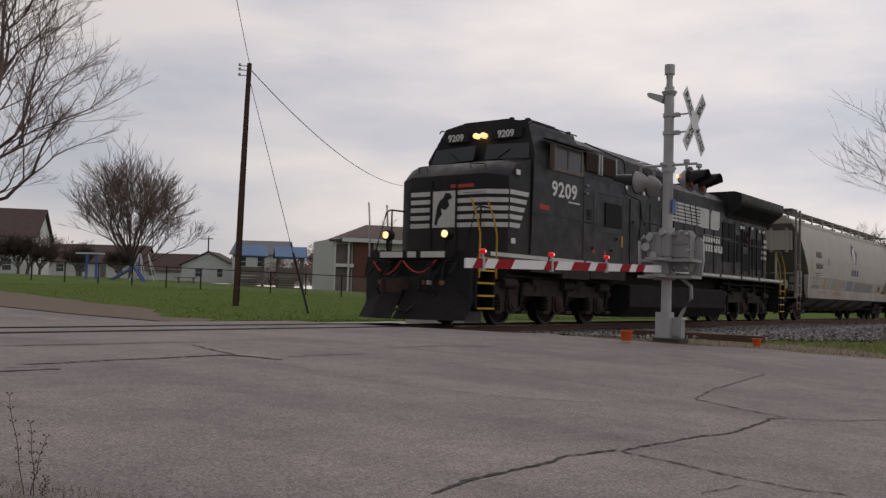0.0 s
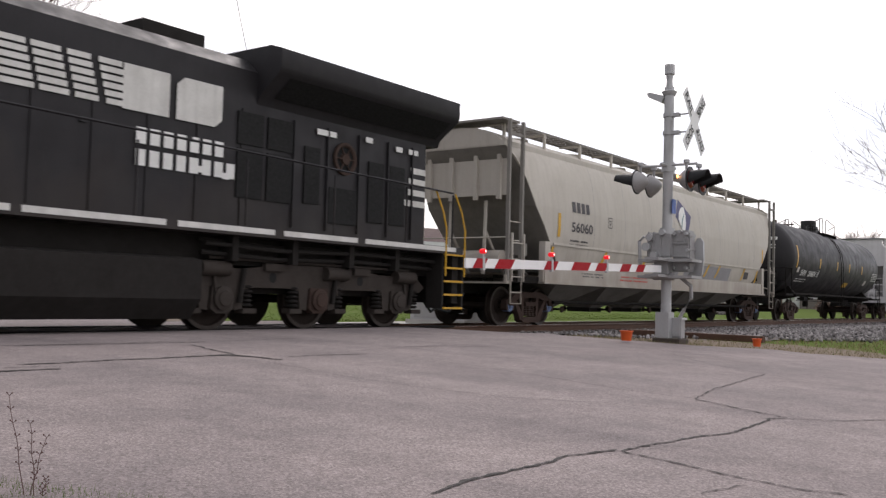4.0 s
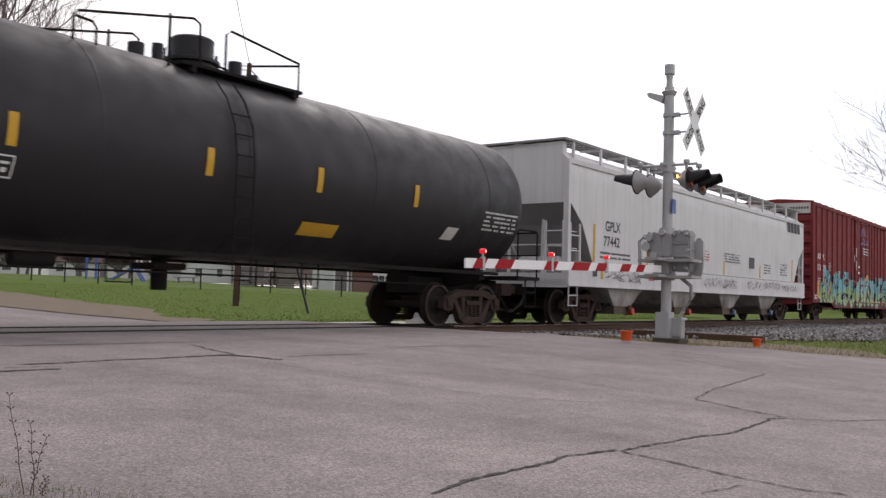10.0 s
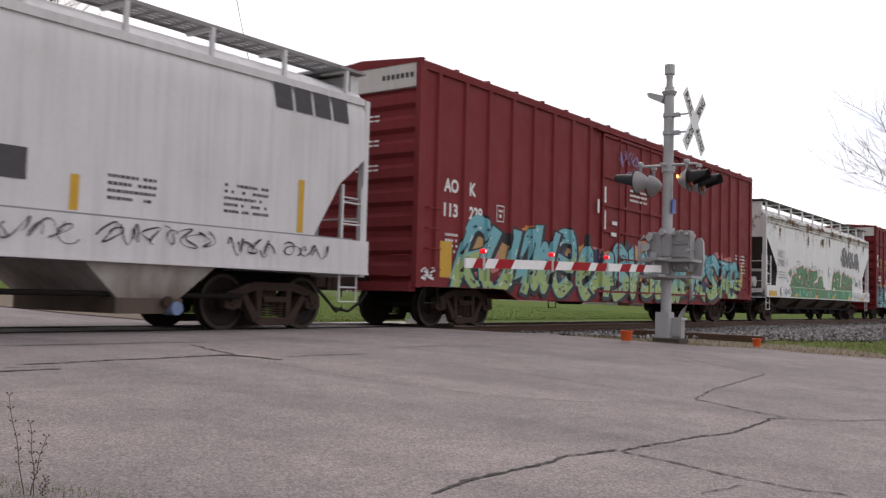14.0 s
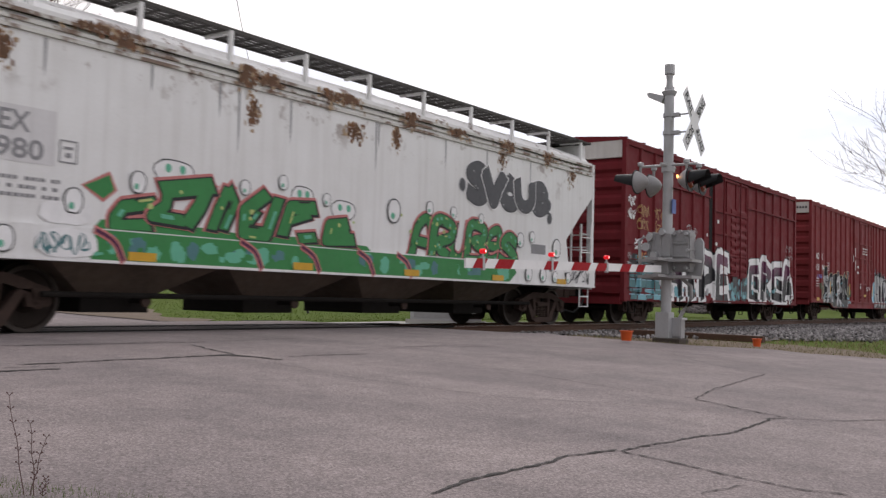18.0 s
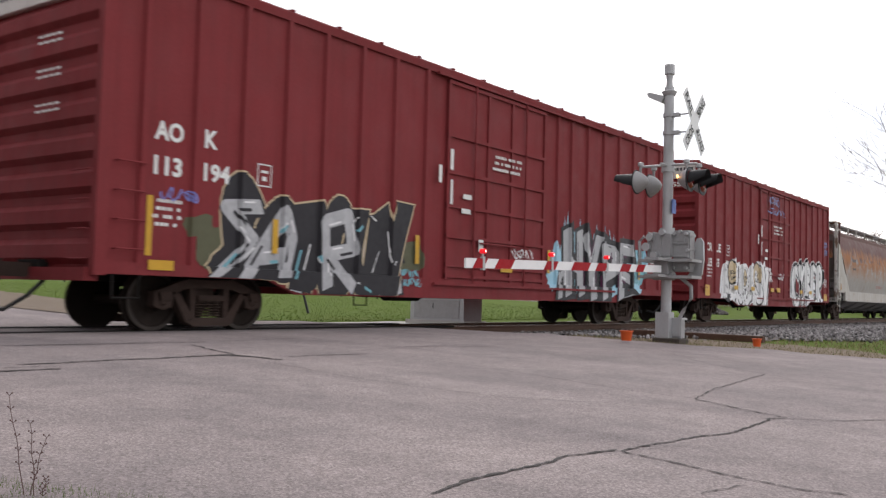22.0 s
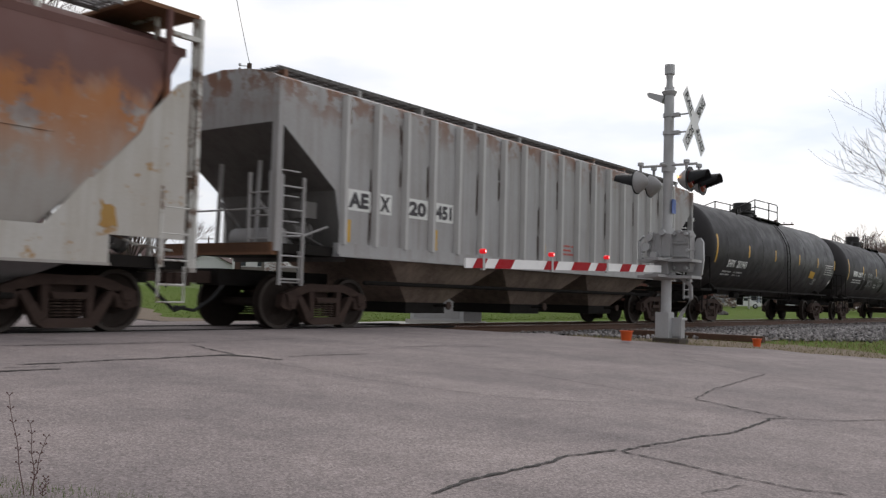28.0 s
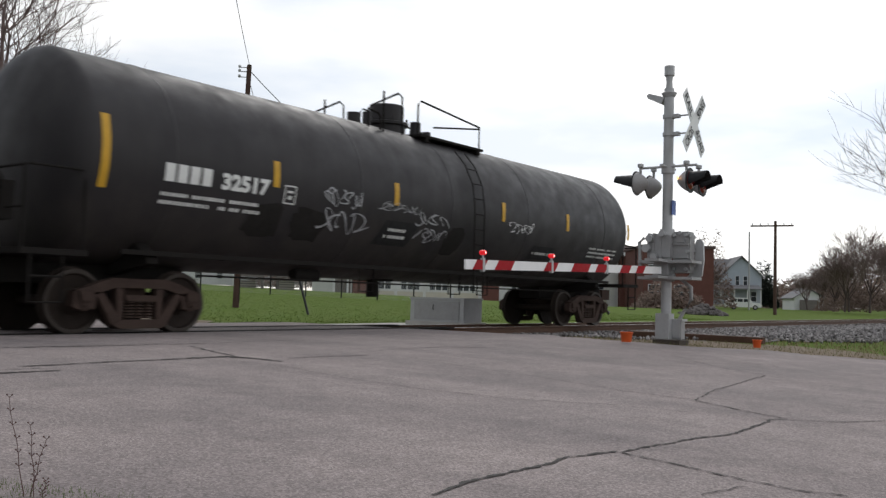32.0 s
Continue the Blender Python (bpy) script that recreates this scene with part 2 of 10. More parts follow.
M["rusthop"] = mat("rusting_grey_paint", (0.36, 0.34, 0.32), 0.7, vary=0.3, scale=0.8, streak=0.3, dirt=(0.22, 0.17, 0.13),
                   spots=(0.34, 0.135, 0.045), spot_at=0.41, spot_zone=(1.9, 2.9, 3.15, 3.6), band=(2.7, 3.25, (0.125, 0.056, 0.048)))
M["rusthop_low"] = mat("pale_weathered_sill", (0.47, 0.45, 0.42), 0.7, vary=0.35, scale=1.2, streak=0.4, dirt=(0.30, 0.24, 0.17), spots=(0.34, 0.19, 0.06), spot_at=0.6)
M["brown_bay"] = mat("brown_stained_bay", (0.115, 0.085, 0.065), 0.85, vary=0.6, scale=1.6, grain=20, dirt=(0.05, 0.038, 0.032), streak=0.4)
M["dusty_bay"] = mat("dusty_grey_bay", (0.46, 0.44, 0.42), 0.75, spec=0.15, vary=0.4, scale=1.5, streak=0.4, dirt=(0.24, 0.20, 0.17), band=(0.9, 0.1, (0.12, 0.08, 0.06)))
M["rust_bay"] = mat("rust_stained_bay", (0.24, 0.185, 0.15), 0.85, spec=0.1, vary=0.7, scale=1.4, grain=20, dirt=(0.05, 0.036, 0.03), streak=0.4)
# rib paint lighter than the panels: the light they catch is in the colour
M["rib_post"] = mat("pale_side_post", (0.49, 0.48, 0.47), 0.65, vary=0.25, scale=2.0, streak=0.3, dirt=(0.3, 0.27, 0.25), spots=(0.17, 0.10, 0.07), spot_at=0.68)
# slope sheet tone lowered for shade, with dirt streaks over it
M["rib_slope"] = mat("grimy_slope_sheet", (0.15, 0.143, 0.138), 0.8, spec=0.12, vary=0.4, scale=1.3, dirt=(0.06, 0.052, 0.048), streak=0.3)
M["rib_shade_rust"] = mat("rust_grime_streak", (0.07, 0.052, 0.045), 0.85, vary=0.5, scale=3, streak=0.3)
M["ribhop"] = mat("worn_light_grey", (0.365, 0.36, 0.36), 0.7, vary=0.4, scale=0.9, streak=0.5, dirt=(0.22, 0.19, 0.17), spots=(0.2, 0.095, 0.055), spot_at=0.47, spot_zone=(3.5, 4.2))
M["rust"] = mat("rusted_steel", (0.20, 0.10, 0.055), 0.85, vary=0.5, scale=3, grain=30, dirt=(0.09, 0.05, 0.035))
M["tank"] = mat("tank_black", (0.0215, 0.0195, 0.0215), 0.55, vary=0.14, scale=0.7, dirt=(0.027, 0.0245, 0.025), streak=0.1, grain=18)
M["tank_old"] = mat("weathered_tank_black", (0.0245, 0.022, 0.024), 0.55, vary=0.3, scale=0.8, dirt=(0.040, 0.035, 0.033), streak=0.3, band=(2.0, 0.8, (0.056, 0.048, 0.043)), grain=18)
M["box_a"] = mat("boxcar_red", (0.212, 0.033, 0.037), 0.68, spec=0.14, vary=0.42, scale=0.7, streak=0.34, dirt=(0.115, 0.024, 0.023), grain=20)
M["box_b"] = mat("dark_boxcar_red", (0.165, 0.019, 0.024), 0.68, spec=0.14, vary=0.35, scale=0.9, streak=0.3, dirt=(0.08, 0.012, 0.014), grain=20)
M["end_white"] = mat("pale_end_panel", (0.58, 0.55, 0.52), 0.6, vary=0.3, scale=2, dirt=(0.35, 0.31, 0.28), streak=0.3)
M["rust_red"] = mat("red_primer_gate", (0.16, 0.035, 0.03), 0.75, vary=0.5, scale=4, dirt=(0.05, 0.02, 0.02))
M["dark_rust"] = mat("dark_flaking_rust", (0.10, 0.055, 0.035), 0.9, vary=0.6, scale=7, grain=40, dirt=(0.22, 0.13, 0.08))
M["yellow_rust"] = mat("yellow_rust_stain", (0.36, 0.22, 0.07), 0.8, vary=0.5, scale=4, dirt=(0.3, 0.14, 0.05))
M["louvre"] = mat("rusty_louvre", (0.07, 0.035, 0.028), 0.8, vary=0.4, scale=5)
M["hose"] = mat("rubber_hose", (0.02, 0.02, 0.02), 0.7)
M["letter_dark"] = mat("dark_lettering", (0.07, 0.065, 0.07), 0.6, vary=0.3, scale=6)
M["letter_purple"] = mat("purple_logo_paint", (0.085, 0.078, 0.165), 0.55, vary=0.25, scale=4)
M["spring"] = mat("spring_steel", (0.075, 0.05, 0.04), 0.7, 0.3, vary=0.4, scale=9)
M["tan_rust"] = mat("faded_tan_rust", (0.40, 0.29, 0.19), 0.9, vary=0.3, scale=4)
M["water_run"] = mat("grey_water_run", (0.33, 0.33, 0.335), 0.7, vary=0.5, scale=3)
SPRAY = {k: mat("spray_" + k, c, 0.5, vary=0.28, scale=3.0, grain=14, bump=0.02) for k, c in {
    "white": (0.78, 0.77, 0.77), "black": (0.022, 0.02, 0.024), "sky": (0.17, 0.40, 0.46), "pale_sky": (0.36, 0.60, 0.72),
    "teal": (0.075, 0.19, 0.205), "orange": (0.55, 0.22, 0.05), "pink": (0.52, 0.18, 0.17), "lime": (0.42, 0.50, 0.18),
    "green": (0.036, 0.215, 0.062), "mint": (0.12, 0.42, 0.28), "purple": (0.085, 0.018, 0.055), "silver": (0.42, 0.42, 0.43),
    "cream": (0.60, 0.47, 0.30), "gold": (0.46, 0.27, 0.11), "navy": (0.035, 0.045, 0.11), "violet": (0.20, 0.20, 0.48),
    "grey": (0.075, 0.075, 0.082), "blue": (0.16, 0.30, 0.58), "olive": (0.10, 0.10, 0.055)}.items()}

SPRAY["fade_purple"] = mat("spray_fade_purple", (0.02, 0.018, 0.022), 0.5, vary=0.3, scale=3.0, grain=14, bump=0.02, band=(1.5, 2.1, (0.12, 0.018, 0.065)))
SPRAY["fade_sky"] = mat("spray_fade_sky", (0.34, 0.44, 0.17), 0.5, vary=0.35, scale=3.0, grain=14, bump=0.02, band=(1.15, 1.6, (0.14, 0.39, 0.46)))
SPRAY["fade_silver"] = mat("spray_fade_silver", (0.46, 0.46, 0.47), 0.45, vary=0.45, scale=4.0, grain=14, bump=0.02, dirt=(0.09, 0.09, 0.1))


# ---- mesh helpers ----
def box(bm, x0, x1, y0, y1, z0, z1):
    v = [bm.verts.new(p) for p in ((x0, y0, z0), (x1, y0, z0), (x1, y1, z0), (x0, y1, z0), (x0, y0, z1), (x1, y0, z1), (x1, y1, z1), (x0, y1, z1))]
    for f in ((3, 2, 1, 0), (4, 5, 6, 7), (0, 1, 5, 4), (1, 2, 6, 5), (2, 3, 7, 6), (3, 0, 4, 7)):
        bm.faces.new([v[i] for i in f])


def tube(bm, points, r, n=6, r2=None):
    """A round bar through the points."""
    pts = [Vector(p) for p in points]
    rings = []
    for i, p in enumerate(pts):
        d = (pts[min(i + 1, len(pts) - 1)] - pts[max(i - 1, 0)]).normalized()
        a = d.orthogonal().normalized()
        if abs(d.z) < 0.9:
            a = d.cross(Vector((0, 0, 1))).normalized()
        b = d.cross(a)
        k = r if r2 is None else r + (r2 - r) * i / (len(pts) - 1)
        rings.append([bm.verts.new(p + k * (math.cos(2 * math.pi * j / n) * a + math.sin(2 * math.pi * j / n) * b)) for j in range(n)])
    for a, b in zip(rings, rings[1:]):
        for j in range(n):
            bm.faces.new((a[j], a[(j + 1) % n], b[(j + 1) % n], b[j]))
    bm.faces.new(rings[0][::-1])
    bm.faces.new(rings[-1])


def prism(bm, outline, axis, a, b):
    """A flat outline pushed along an axis: points are (x, z) for y, (y, z) for x, (x, y) for z."""
    def at(p, k):
        return {"y": (p[0], k, p[1]), "x": (k, p[0], p[1]), "z": (p[0], p[1], k)}[axis]
    lo, hi = [bm.verts.new(at(p, a)) for p in outline], [bm.verts.new(at(p, b)) for p in outline]
    n = len(outline)
    bm.faces.new(lo)
    bm.faces.new(hi[::-1])
    for i in range(n):
        bm.faces.new((lo[i], hi[i], hi[(i + 1) % n], lo[(i + 1) % n]))


def lathe(bm, profile, axis="x", n=32, centre=(0, 0, 0), close=True):
    """Turns (along, radius) points round an axis."""
    rings = []
    for s, r in profile:
        ring = []
        for j in range(n):
            c, q = r * math.cos(2 * math.pi * j / n), r * math.sin(2 * math.pi * j / n)
            p = {"x": (s, c, q), "y": (c, s, q), "z": (c, q, s)}[axis]
            ring.append(bm.verts.new(Vector(p) + Vector(centre)))
        rings.append(ring)
    for a, b in zip(rings, rings[1:]):
        for j in range(n):
            bm.faces.new((a[j], a[(j + 1) % n], b[(j + 1) % n], b[j]))
    if close:
        bm.faces.new(rings[0][::-1])
        bm.faces.new(rings[-1])


def mesh_of(name, bm, material, bevel=0.0, smooth=True):
    if bevel:
        edges = [e for e in bm.edges if len(e.link_faces) == 2 and e.calc_face_angle(0) > 0.6]
        bmesh.ops.bevel(bm, geom=edges, offset=bevel, segments=1, affect="EDGES", clamp_overlap=True)
    bmesh.ops.recalc_face_normals(bm, faces=bm.faces[:])
    me = bpy.data.meshes.new(name)
    bm.to_mesh(me)
    bm.free()
    if smooth:
        me.polygons.foreach_set("use_smooth", [True] * len(me.polygons))
        me.set_sharp_from_angle(angle=radians(38))
    for m in material if isinstance(material, (list, tuple)) else [material]:
        me.materials.append(m)
    return me


def part(name, bm, material, parent, label="", bevel=0.0, smooth=True):
    """Links a bmesh as one mesh object under a thing or under a part."""
    ob = new(name, mesh_of(name, bm, material, bevel, smooth))
    ob.parent = parent
    return tagged(ob, label)


def share(name, me, parent, m=None, label=""):
    """One more piece on a mesh that is already there."""
    ob = new(name, me)
    ob.parent = parent
    if m is not None:
        ob.matrix_basis = m
    return tagged(ob, label)


def thing(name, label, category, group="", m=None, kind=""):
    ob = new(name)
    ob.empty_display_size = 0.2
    if m is not None:
        ob.matrix_basis = m
    return tagged(ob, label, category, group, kind)


def solid(name, bm, material, label, category="", kind="", group="", bevel=0.0, m=None, smooth=True):
    ob = new(name, mesh_of(name, bm, material, bevel, smooth))
    if m is not None:
        ob.matrix_basis = m
    return tagged(ob, label, category, group, kind)


def quick_box(name, dims, material, parent, label="", bevel=0.0):
    bm = bmesh.new()
    box(bm, *dims)
    return part(name, bm, material, parent, label, bevel)


def bar(name, points, r, material, parent, n=6, label=""):
    bm = bmesh.new()
    tube(bm, points, r, n)
    return part(name, bm, material, parent, label)


LETTER_SCENE = bpy.data.scenes.new("letters")


def lettering(text, size, bold=0.0, wide=1.0, slant=0.0, spacing=1.0):
    """A bmesh of flat letters in the xz plane, from x = 0 along +x, standing on z = 0, facing -y."""
    cu = bpy.data.curves.new("letters", "FONT")
    cu.body, cu.size, cu.offset, cu.resolution_u = text, size, bold, 3
    cu.space_character, cu.shear = spacing, slant
    ob = bpy.data.objects.new("letters", cu)
    LETTER_SCENE.collection.objects.link(ob)
    layer = LETTER_SCENE.view_layers[0]
    layer.update()
    me = bpy.data.meshes.new_from_object(ob.evaluated_get(layer.depsgraph))
    bm = bmesh.new()
    bm.from_mesh(me)
    bpy.data.objects.remove(ob)
    bpy.data.curves.remove(cu)
    bpy.data.meshes.remove(me)
    for v in bm.verts:
        v.co = Vector((v.co.x * wide, 0, v.co.y))
    return bm


def lay_on(bm, x, z, surface=None, lift=0.006, slices=0.0):
    """Moves a flat bmesh in the xz plane to (x, z) and lays it on the near side y = surface(x, z)."""
    bmesh.ops.translate(bm, verts=bm.verts[:], vec=(x, 0, z))
    if isinstance(surface, tuple):
        surface, cuts, low = surface
        xs = [v.co.x for v in bm.verts]
        for k, no in [(c, (1, 0, 0)) for c in cuts if min(xs) < c < max(xs)] + [(low, (0, 0, 1)), (low + 0.006, (0, 0, 1))]:
            bmesh.ops.bisect_plane(bm, geom=bm.verts[:] + bm.edges[:] + bm.faces[:], plane_co=(k, 0, k), plane_no=no)
    if slices:
        zs = [v.co.z for v in bm.verts]
        k = min(zs) + slices
        while k < max(zs):
            bmesh.ops.bisect_plane(bm, geom=bm.verts[:] + bm.edges[:] + bm.faces[:], plane_co=(0, 0, k), plane_no=(0, 0, 1))
            k += slices
    for v in bm.verts:
        v.co.y += (surface(v.co.x, v.co.z) if callable(surface) else surface) - lift
    for f in bm.faces:
        f.normal_update()
    return bm


# ---- the ground ----
def lerp_table(table, k):
    for (a, va), (b, vb) in zip(table, table[1:]):
        if k <= b:
            f = max(0.0, min(1.0, (k - a) / (b - a)))
            return va + (vb - va) * f * f * (3 - 2 * f)
    return table[-1][1]


NEAR = [(-60, -0.4), (-2, -0.3), (8.5, -0.005), (10, 0.0), (15, -0.01), (17.5, -0.1)]


def rise(x, y):
    """The field climbs gently behind the track, less so to the far right."""
    k = lerp_table([(45, 0.031), (110, 0.0085)], x)
    d = max(0.0, min(y, 75.0) - 17.5) + 0.35 * max(0.0, min(y, 150.0) - 75.0)
    return -0.1 + d * k


def ground_z(x, y):
    z = lerp_table(NEAR, y) if y < 17.5 else rise(x, y)
    if x > 15 and y < 17.5:
        # beside the road the trackbed lies lower
        side = min(1.0, (x - 15) / 3)
        low = lerp_table([(-60, -0.4), (2, -0.2), (6, 0.0), (8.5, -0.12), (10, -0.34), (15, -0.34), (17.5, -0.1)], y)
        z = z + (low - z) * side
    if x > 13 and 1 < y < 8 and x <= 15:
        z += 0.02
    return z


def sheet(name, xs, ys, lift, material, label, keep=None, subdiv=None, wob=0.0):
    vs, fs, ids = [], [], {}
    for i, x in enumerate(xs):
        for j, y in enumerate(ys):
            ids[i, j] = len(vs)
            vs.append((x, y, ground_z(x, y) + lift + (wob * noise.noise(Vector((x * 0.7, y * 0.7, 0))) if wob else 0)))
    for i in range(len(xs) - 1):
        for j in range(len(ys) - 1):
            if keep is None or keep((xs[i] + xs[i + 1]) / 2, (ys[j] + ys[j + 1]) / 2):
                fs.append((ids[i, j], ids[i + 1, j], ids[i + 1, j + 1], ids[i, j + 1]))
    me = bpy.data.meshes.new(name)
    me.from_pydata(vs, [], fs)
    me.update()
    me.polygons.foreach_set("use_smooth", [True] * len(me.polygons))
    me.materials.append(material)
    return tagged(new(name, me), label, kind="structure")


def steps(*spans):
    out = []
    for a, b, d in spans:
        k = a
        while k < b - 1e-6:
            out.append(round(k, 3))
            k += d
    out.append(spans[-1][1])
    return out


sheet("ground", steps((-1500, -60, 240), (-60, -10, 10), (-10, 60, 1.0), (60, 160, 10), (160, 2000, 230)),
      steps((-1500, -60, 240), (-60, -10, 10), (-10, 30, 0.5), (30, 90, 4), (90, 400, 62), (400, 2000, 320)),
      -0.03, M["turf"], "wide green lawn and field round the crossing")


def road_edge_right(y):
    return lerp_table([(-20, 18.5), (0, 16.9), (3.0, 15.65), (4.26, 15.05), (5.73, 14.1), (7.1, 14.0), (9.5, 15.5), (15.5, 16.0), (17.4, 13.2), (20.6, 12.7), (24, 12.6), (60, 16)], y)


def road_sheet():
    """The asphalt of the road: one skin whose edge wavers."""
    bm = bmesh.new()
    ys = steps((-40, -4, 4), (-4, 30, 0.5), (30, 95, 5))
    rows = []
    for y in ys:
        left = -9.0 if y > 3.6 else lerp_table([(-40, -9), (1.2, 1.4), (2.2, 1.35), (3.2, 1.2), (3.6, 0.8)], y) if y > 0 else -9.0
        if y < 1.0:
            left = 1.6
        right = road_edge_right(y) + 0.12 * noise.noise(Vector((0, y * 1.7, 3)))
        row = []
        for k in range(25):
            x = left + (right - left) * k / 24
            row.append(bm.verts.new((x, y, ground_z(x, y) + 0.012)))
        rows.append(row)
    for a, b in zip(rows, rows[1:]):
        for i in range(24):
            bm.faces.new((a[i], a[i + 1], b[i + 1], b[i]))
    return solid("road", bm, M["asphalt"], "worn pale grey asphalt road with cracks", kind="structure")


road_sheet()


def crack(name, pts, width, seed):
    """A wandering crack in the asphalt with torn edges."""
    rng = random.Random(seed)
    bm = bmesh.new()
    prev = None
    path = []
    for (x0, y0), (x1, y1) in zip(pts, pts[1:]):
        n = max(3, int(math.hypot(x1 - x0, y1 - y0) / 0.035))
        for i in range(n):
            path.append((x0 + (x1 - x0) * i / n, y0 + (y1 - y0) * i / n))
    path.append(pts[-1])
    off = 0.0
    for i, (x, y) in enumerate(path):
        x1, y1 = path[min(i + 1, len(path) - 1)]
        x0, y0 = path[max(i - 1, 0)]
        d = Vector((x1 - x0, y1 - y0)).normalized()
        off = off * 0.82 + rng.uniform(-0.011, 0.011)
        w = 0.55 * width * rng.uniform(0.2, 1.4) * (0.3 if i in (0, len(path) - 1) else 1)
        a = (x - d.y * (off + w), y + d.x * (off + w))
        b = (x - d.y * (off - w), y + d.x * (off - w))
        pair = [bm.verts.new((*p, ground_z(*p) + 0.017)) for p in (a, b)]
        if prev:
            bm.faces.new((prev[0], prev[1], pair[1], pair[0]))
        prev = pair
    return solid(name, bm, M["tar"], "dark open crack across the old asphalt", kind="structure")


CRACKS = [(0.022, [(3.06, 2.28), (3.38, 2.32), (3.79, 2.31), (4.30, 2.32), (4.66, 2.21)]),
          (0.020, [(4.66, 2.21), (5.30, 2.15), (5.83, 2.03), (6.38, 2.02), (6.81, 2.07)]),
          (0.026, [(6.77, 2.10), (6.95, 1.98)]),
          (0.018, [(6.95, 1.98), (7.07, 2.20), (7.38, 2.84)]),
          (0.012, [(7.38, 2.84), (7.39, 3.51), (7.57, 4.46), (7.73, 5.41), (7.96, 6.33)]),
          (0.012, [(7.38, 2.84), (8.28, 3.04), (9.14, 3.12), (10.48, 3.24)]),
          (0.012, [(10.48, 3.24), (10.98, 4.03), (12.31, 5.21)]),
          (0.010, [(10.48, 3.24), (10.25, 2.66), (10.40, 1.99)]),
          (0.014, [(6.95, 1.98), (7.21, 1.72), (7.64, 1.46)]),
          (0.016, [(4.66, 2.21), (4.58, 1.79), (4.50, 1.45), (4.49, 1.21), (4.55, 1.03)]),
          (0.009, [(6.00, 6.37), (5.79, 5.32), (5.80, 4.44), (5.94, 3.74), (6.39, 3.22), (6.64, 2.56)]),
          (0.008, [(3.99, 1.51), (4.25, 1.47), (4.34, 1.43)]),
          (0.045, [(3.98, 7.14), (4.87, 7.17), (5.82, 7.19)]),
          (0.09, [(5.75, 7.19), (6.15, 7.18), (6.28, 6.95)]),
          (0.07, [(6.15, 7.1), (6.28, 6.91), (6.29, 6.53)]),
          (0.012, [(6.69, 7.02), (7.49, 6.90), (9.06, 7.21), (10.57, 7.04)]),
          (0.020, [(3.75, 6.96), (4.06, 6.95)]),
          (0.05, [(4.94, 9.18), (6.02, 9.08), (7.38, 8.92)]),
          (0.03, [(7.5, 8.95), (8.95, 9.08)]),
          (0.015, [(4.98, 9.26), (7.01, 9.20)]),
          (0.05, [(3.62, 6.73), (3.89, 6.73), (4.11, 6.71)]),
          (0.03, [(6.83, 8.55), (6.4, 7.64), (6.3, 7.18)]),
          (0.03, [(6.6, 6.78), (6.89, 6.74), (7.7, 6.68)]),
          (0.03, [(9.01, 7.17), (9.64, 7.11), (10.39, 6.73)])]
for k, (w, pts) in enumerate(CRACKS):
    crack("road_crack", pts, w, k)


# the crossing's edge strips and rails
def rail(y, x0, x1, name="rail"):
    """A steel rail with foot, web and shining head."""
    root = thing(name, "rusty steel rail with a worn shining head", "rail", kind="structure")
    root.location = (0, y, 0)
    half = [(0.07, -0.17), (0.07, -0.158), (0.012, -0.14), (0.012, -0.045), (0.036, -0.035), (0.036, -0.002)]
    bm = bmesh.new()
    prism(bm, [(a, b) for a, b in half] + [(-a, b) for a, b in reversed(half)], "x", x0, x1)
    part("rail_body", bm, M["rail"], root)
    quick_box("rail_head", (x0, x1, -0.034, 0.034, -0.004, 0.0), M["railhead"], root, "worn bright running surface")
    return root


for side in (-1, 1):
    rail(TRACK_Y + side * HALF_GAUGE, -120, 420, "rail_near" if side < 0 else "rail_far")
# dark flangeways beside the rails where the road crosses
for side in (-1, 1):
    bm = bmesh.new()
    y = TRACK_Y + side * HALF_GAUGE
    box(bm, -9, 16.2, y - 0.17, y + 0.13, -0.02, 0.016 if side < 0 else 0.014)
    solid("crossing_rubber_near" if side < 0 else "crossing_rubber_far", bm, M["under"], "dark rubber flangeway strip along the rail", kind="structure")


def ties():
    root = thing("railway_ties", "weathered timber ties half sunk in ballast", "ties", kind="structure")
    bm = bmesh.new()
    box(bm, -0.115, 0.115, -1.3, 1.3, -0.2, 0.0)
    me = mesh_of("tie", bm, M["tie"], 0.012)
    rng = random.Random(4)
    for i in range(90):
        share("tie", me, root, pose(17 + i * 0.55 + rng.uniform(-0.03, 0.03), TRACK_Y, -0.172, 0, 0, rng.uniform(-1.5, 1.5)))


ties()


def grit_line(x):
    """Where the stone beside the track gives way to grass."""
    return lerp_table([(15.0, 7.6), (16.8, 6.4), (18.2, 5.2), (22.5, 4.4), (45, 3.4), (70, 3.0)], x)


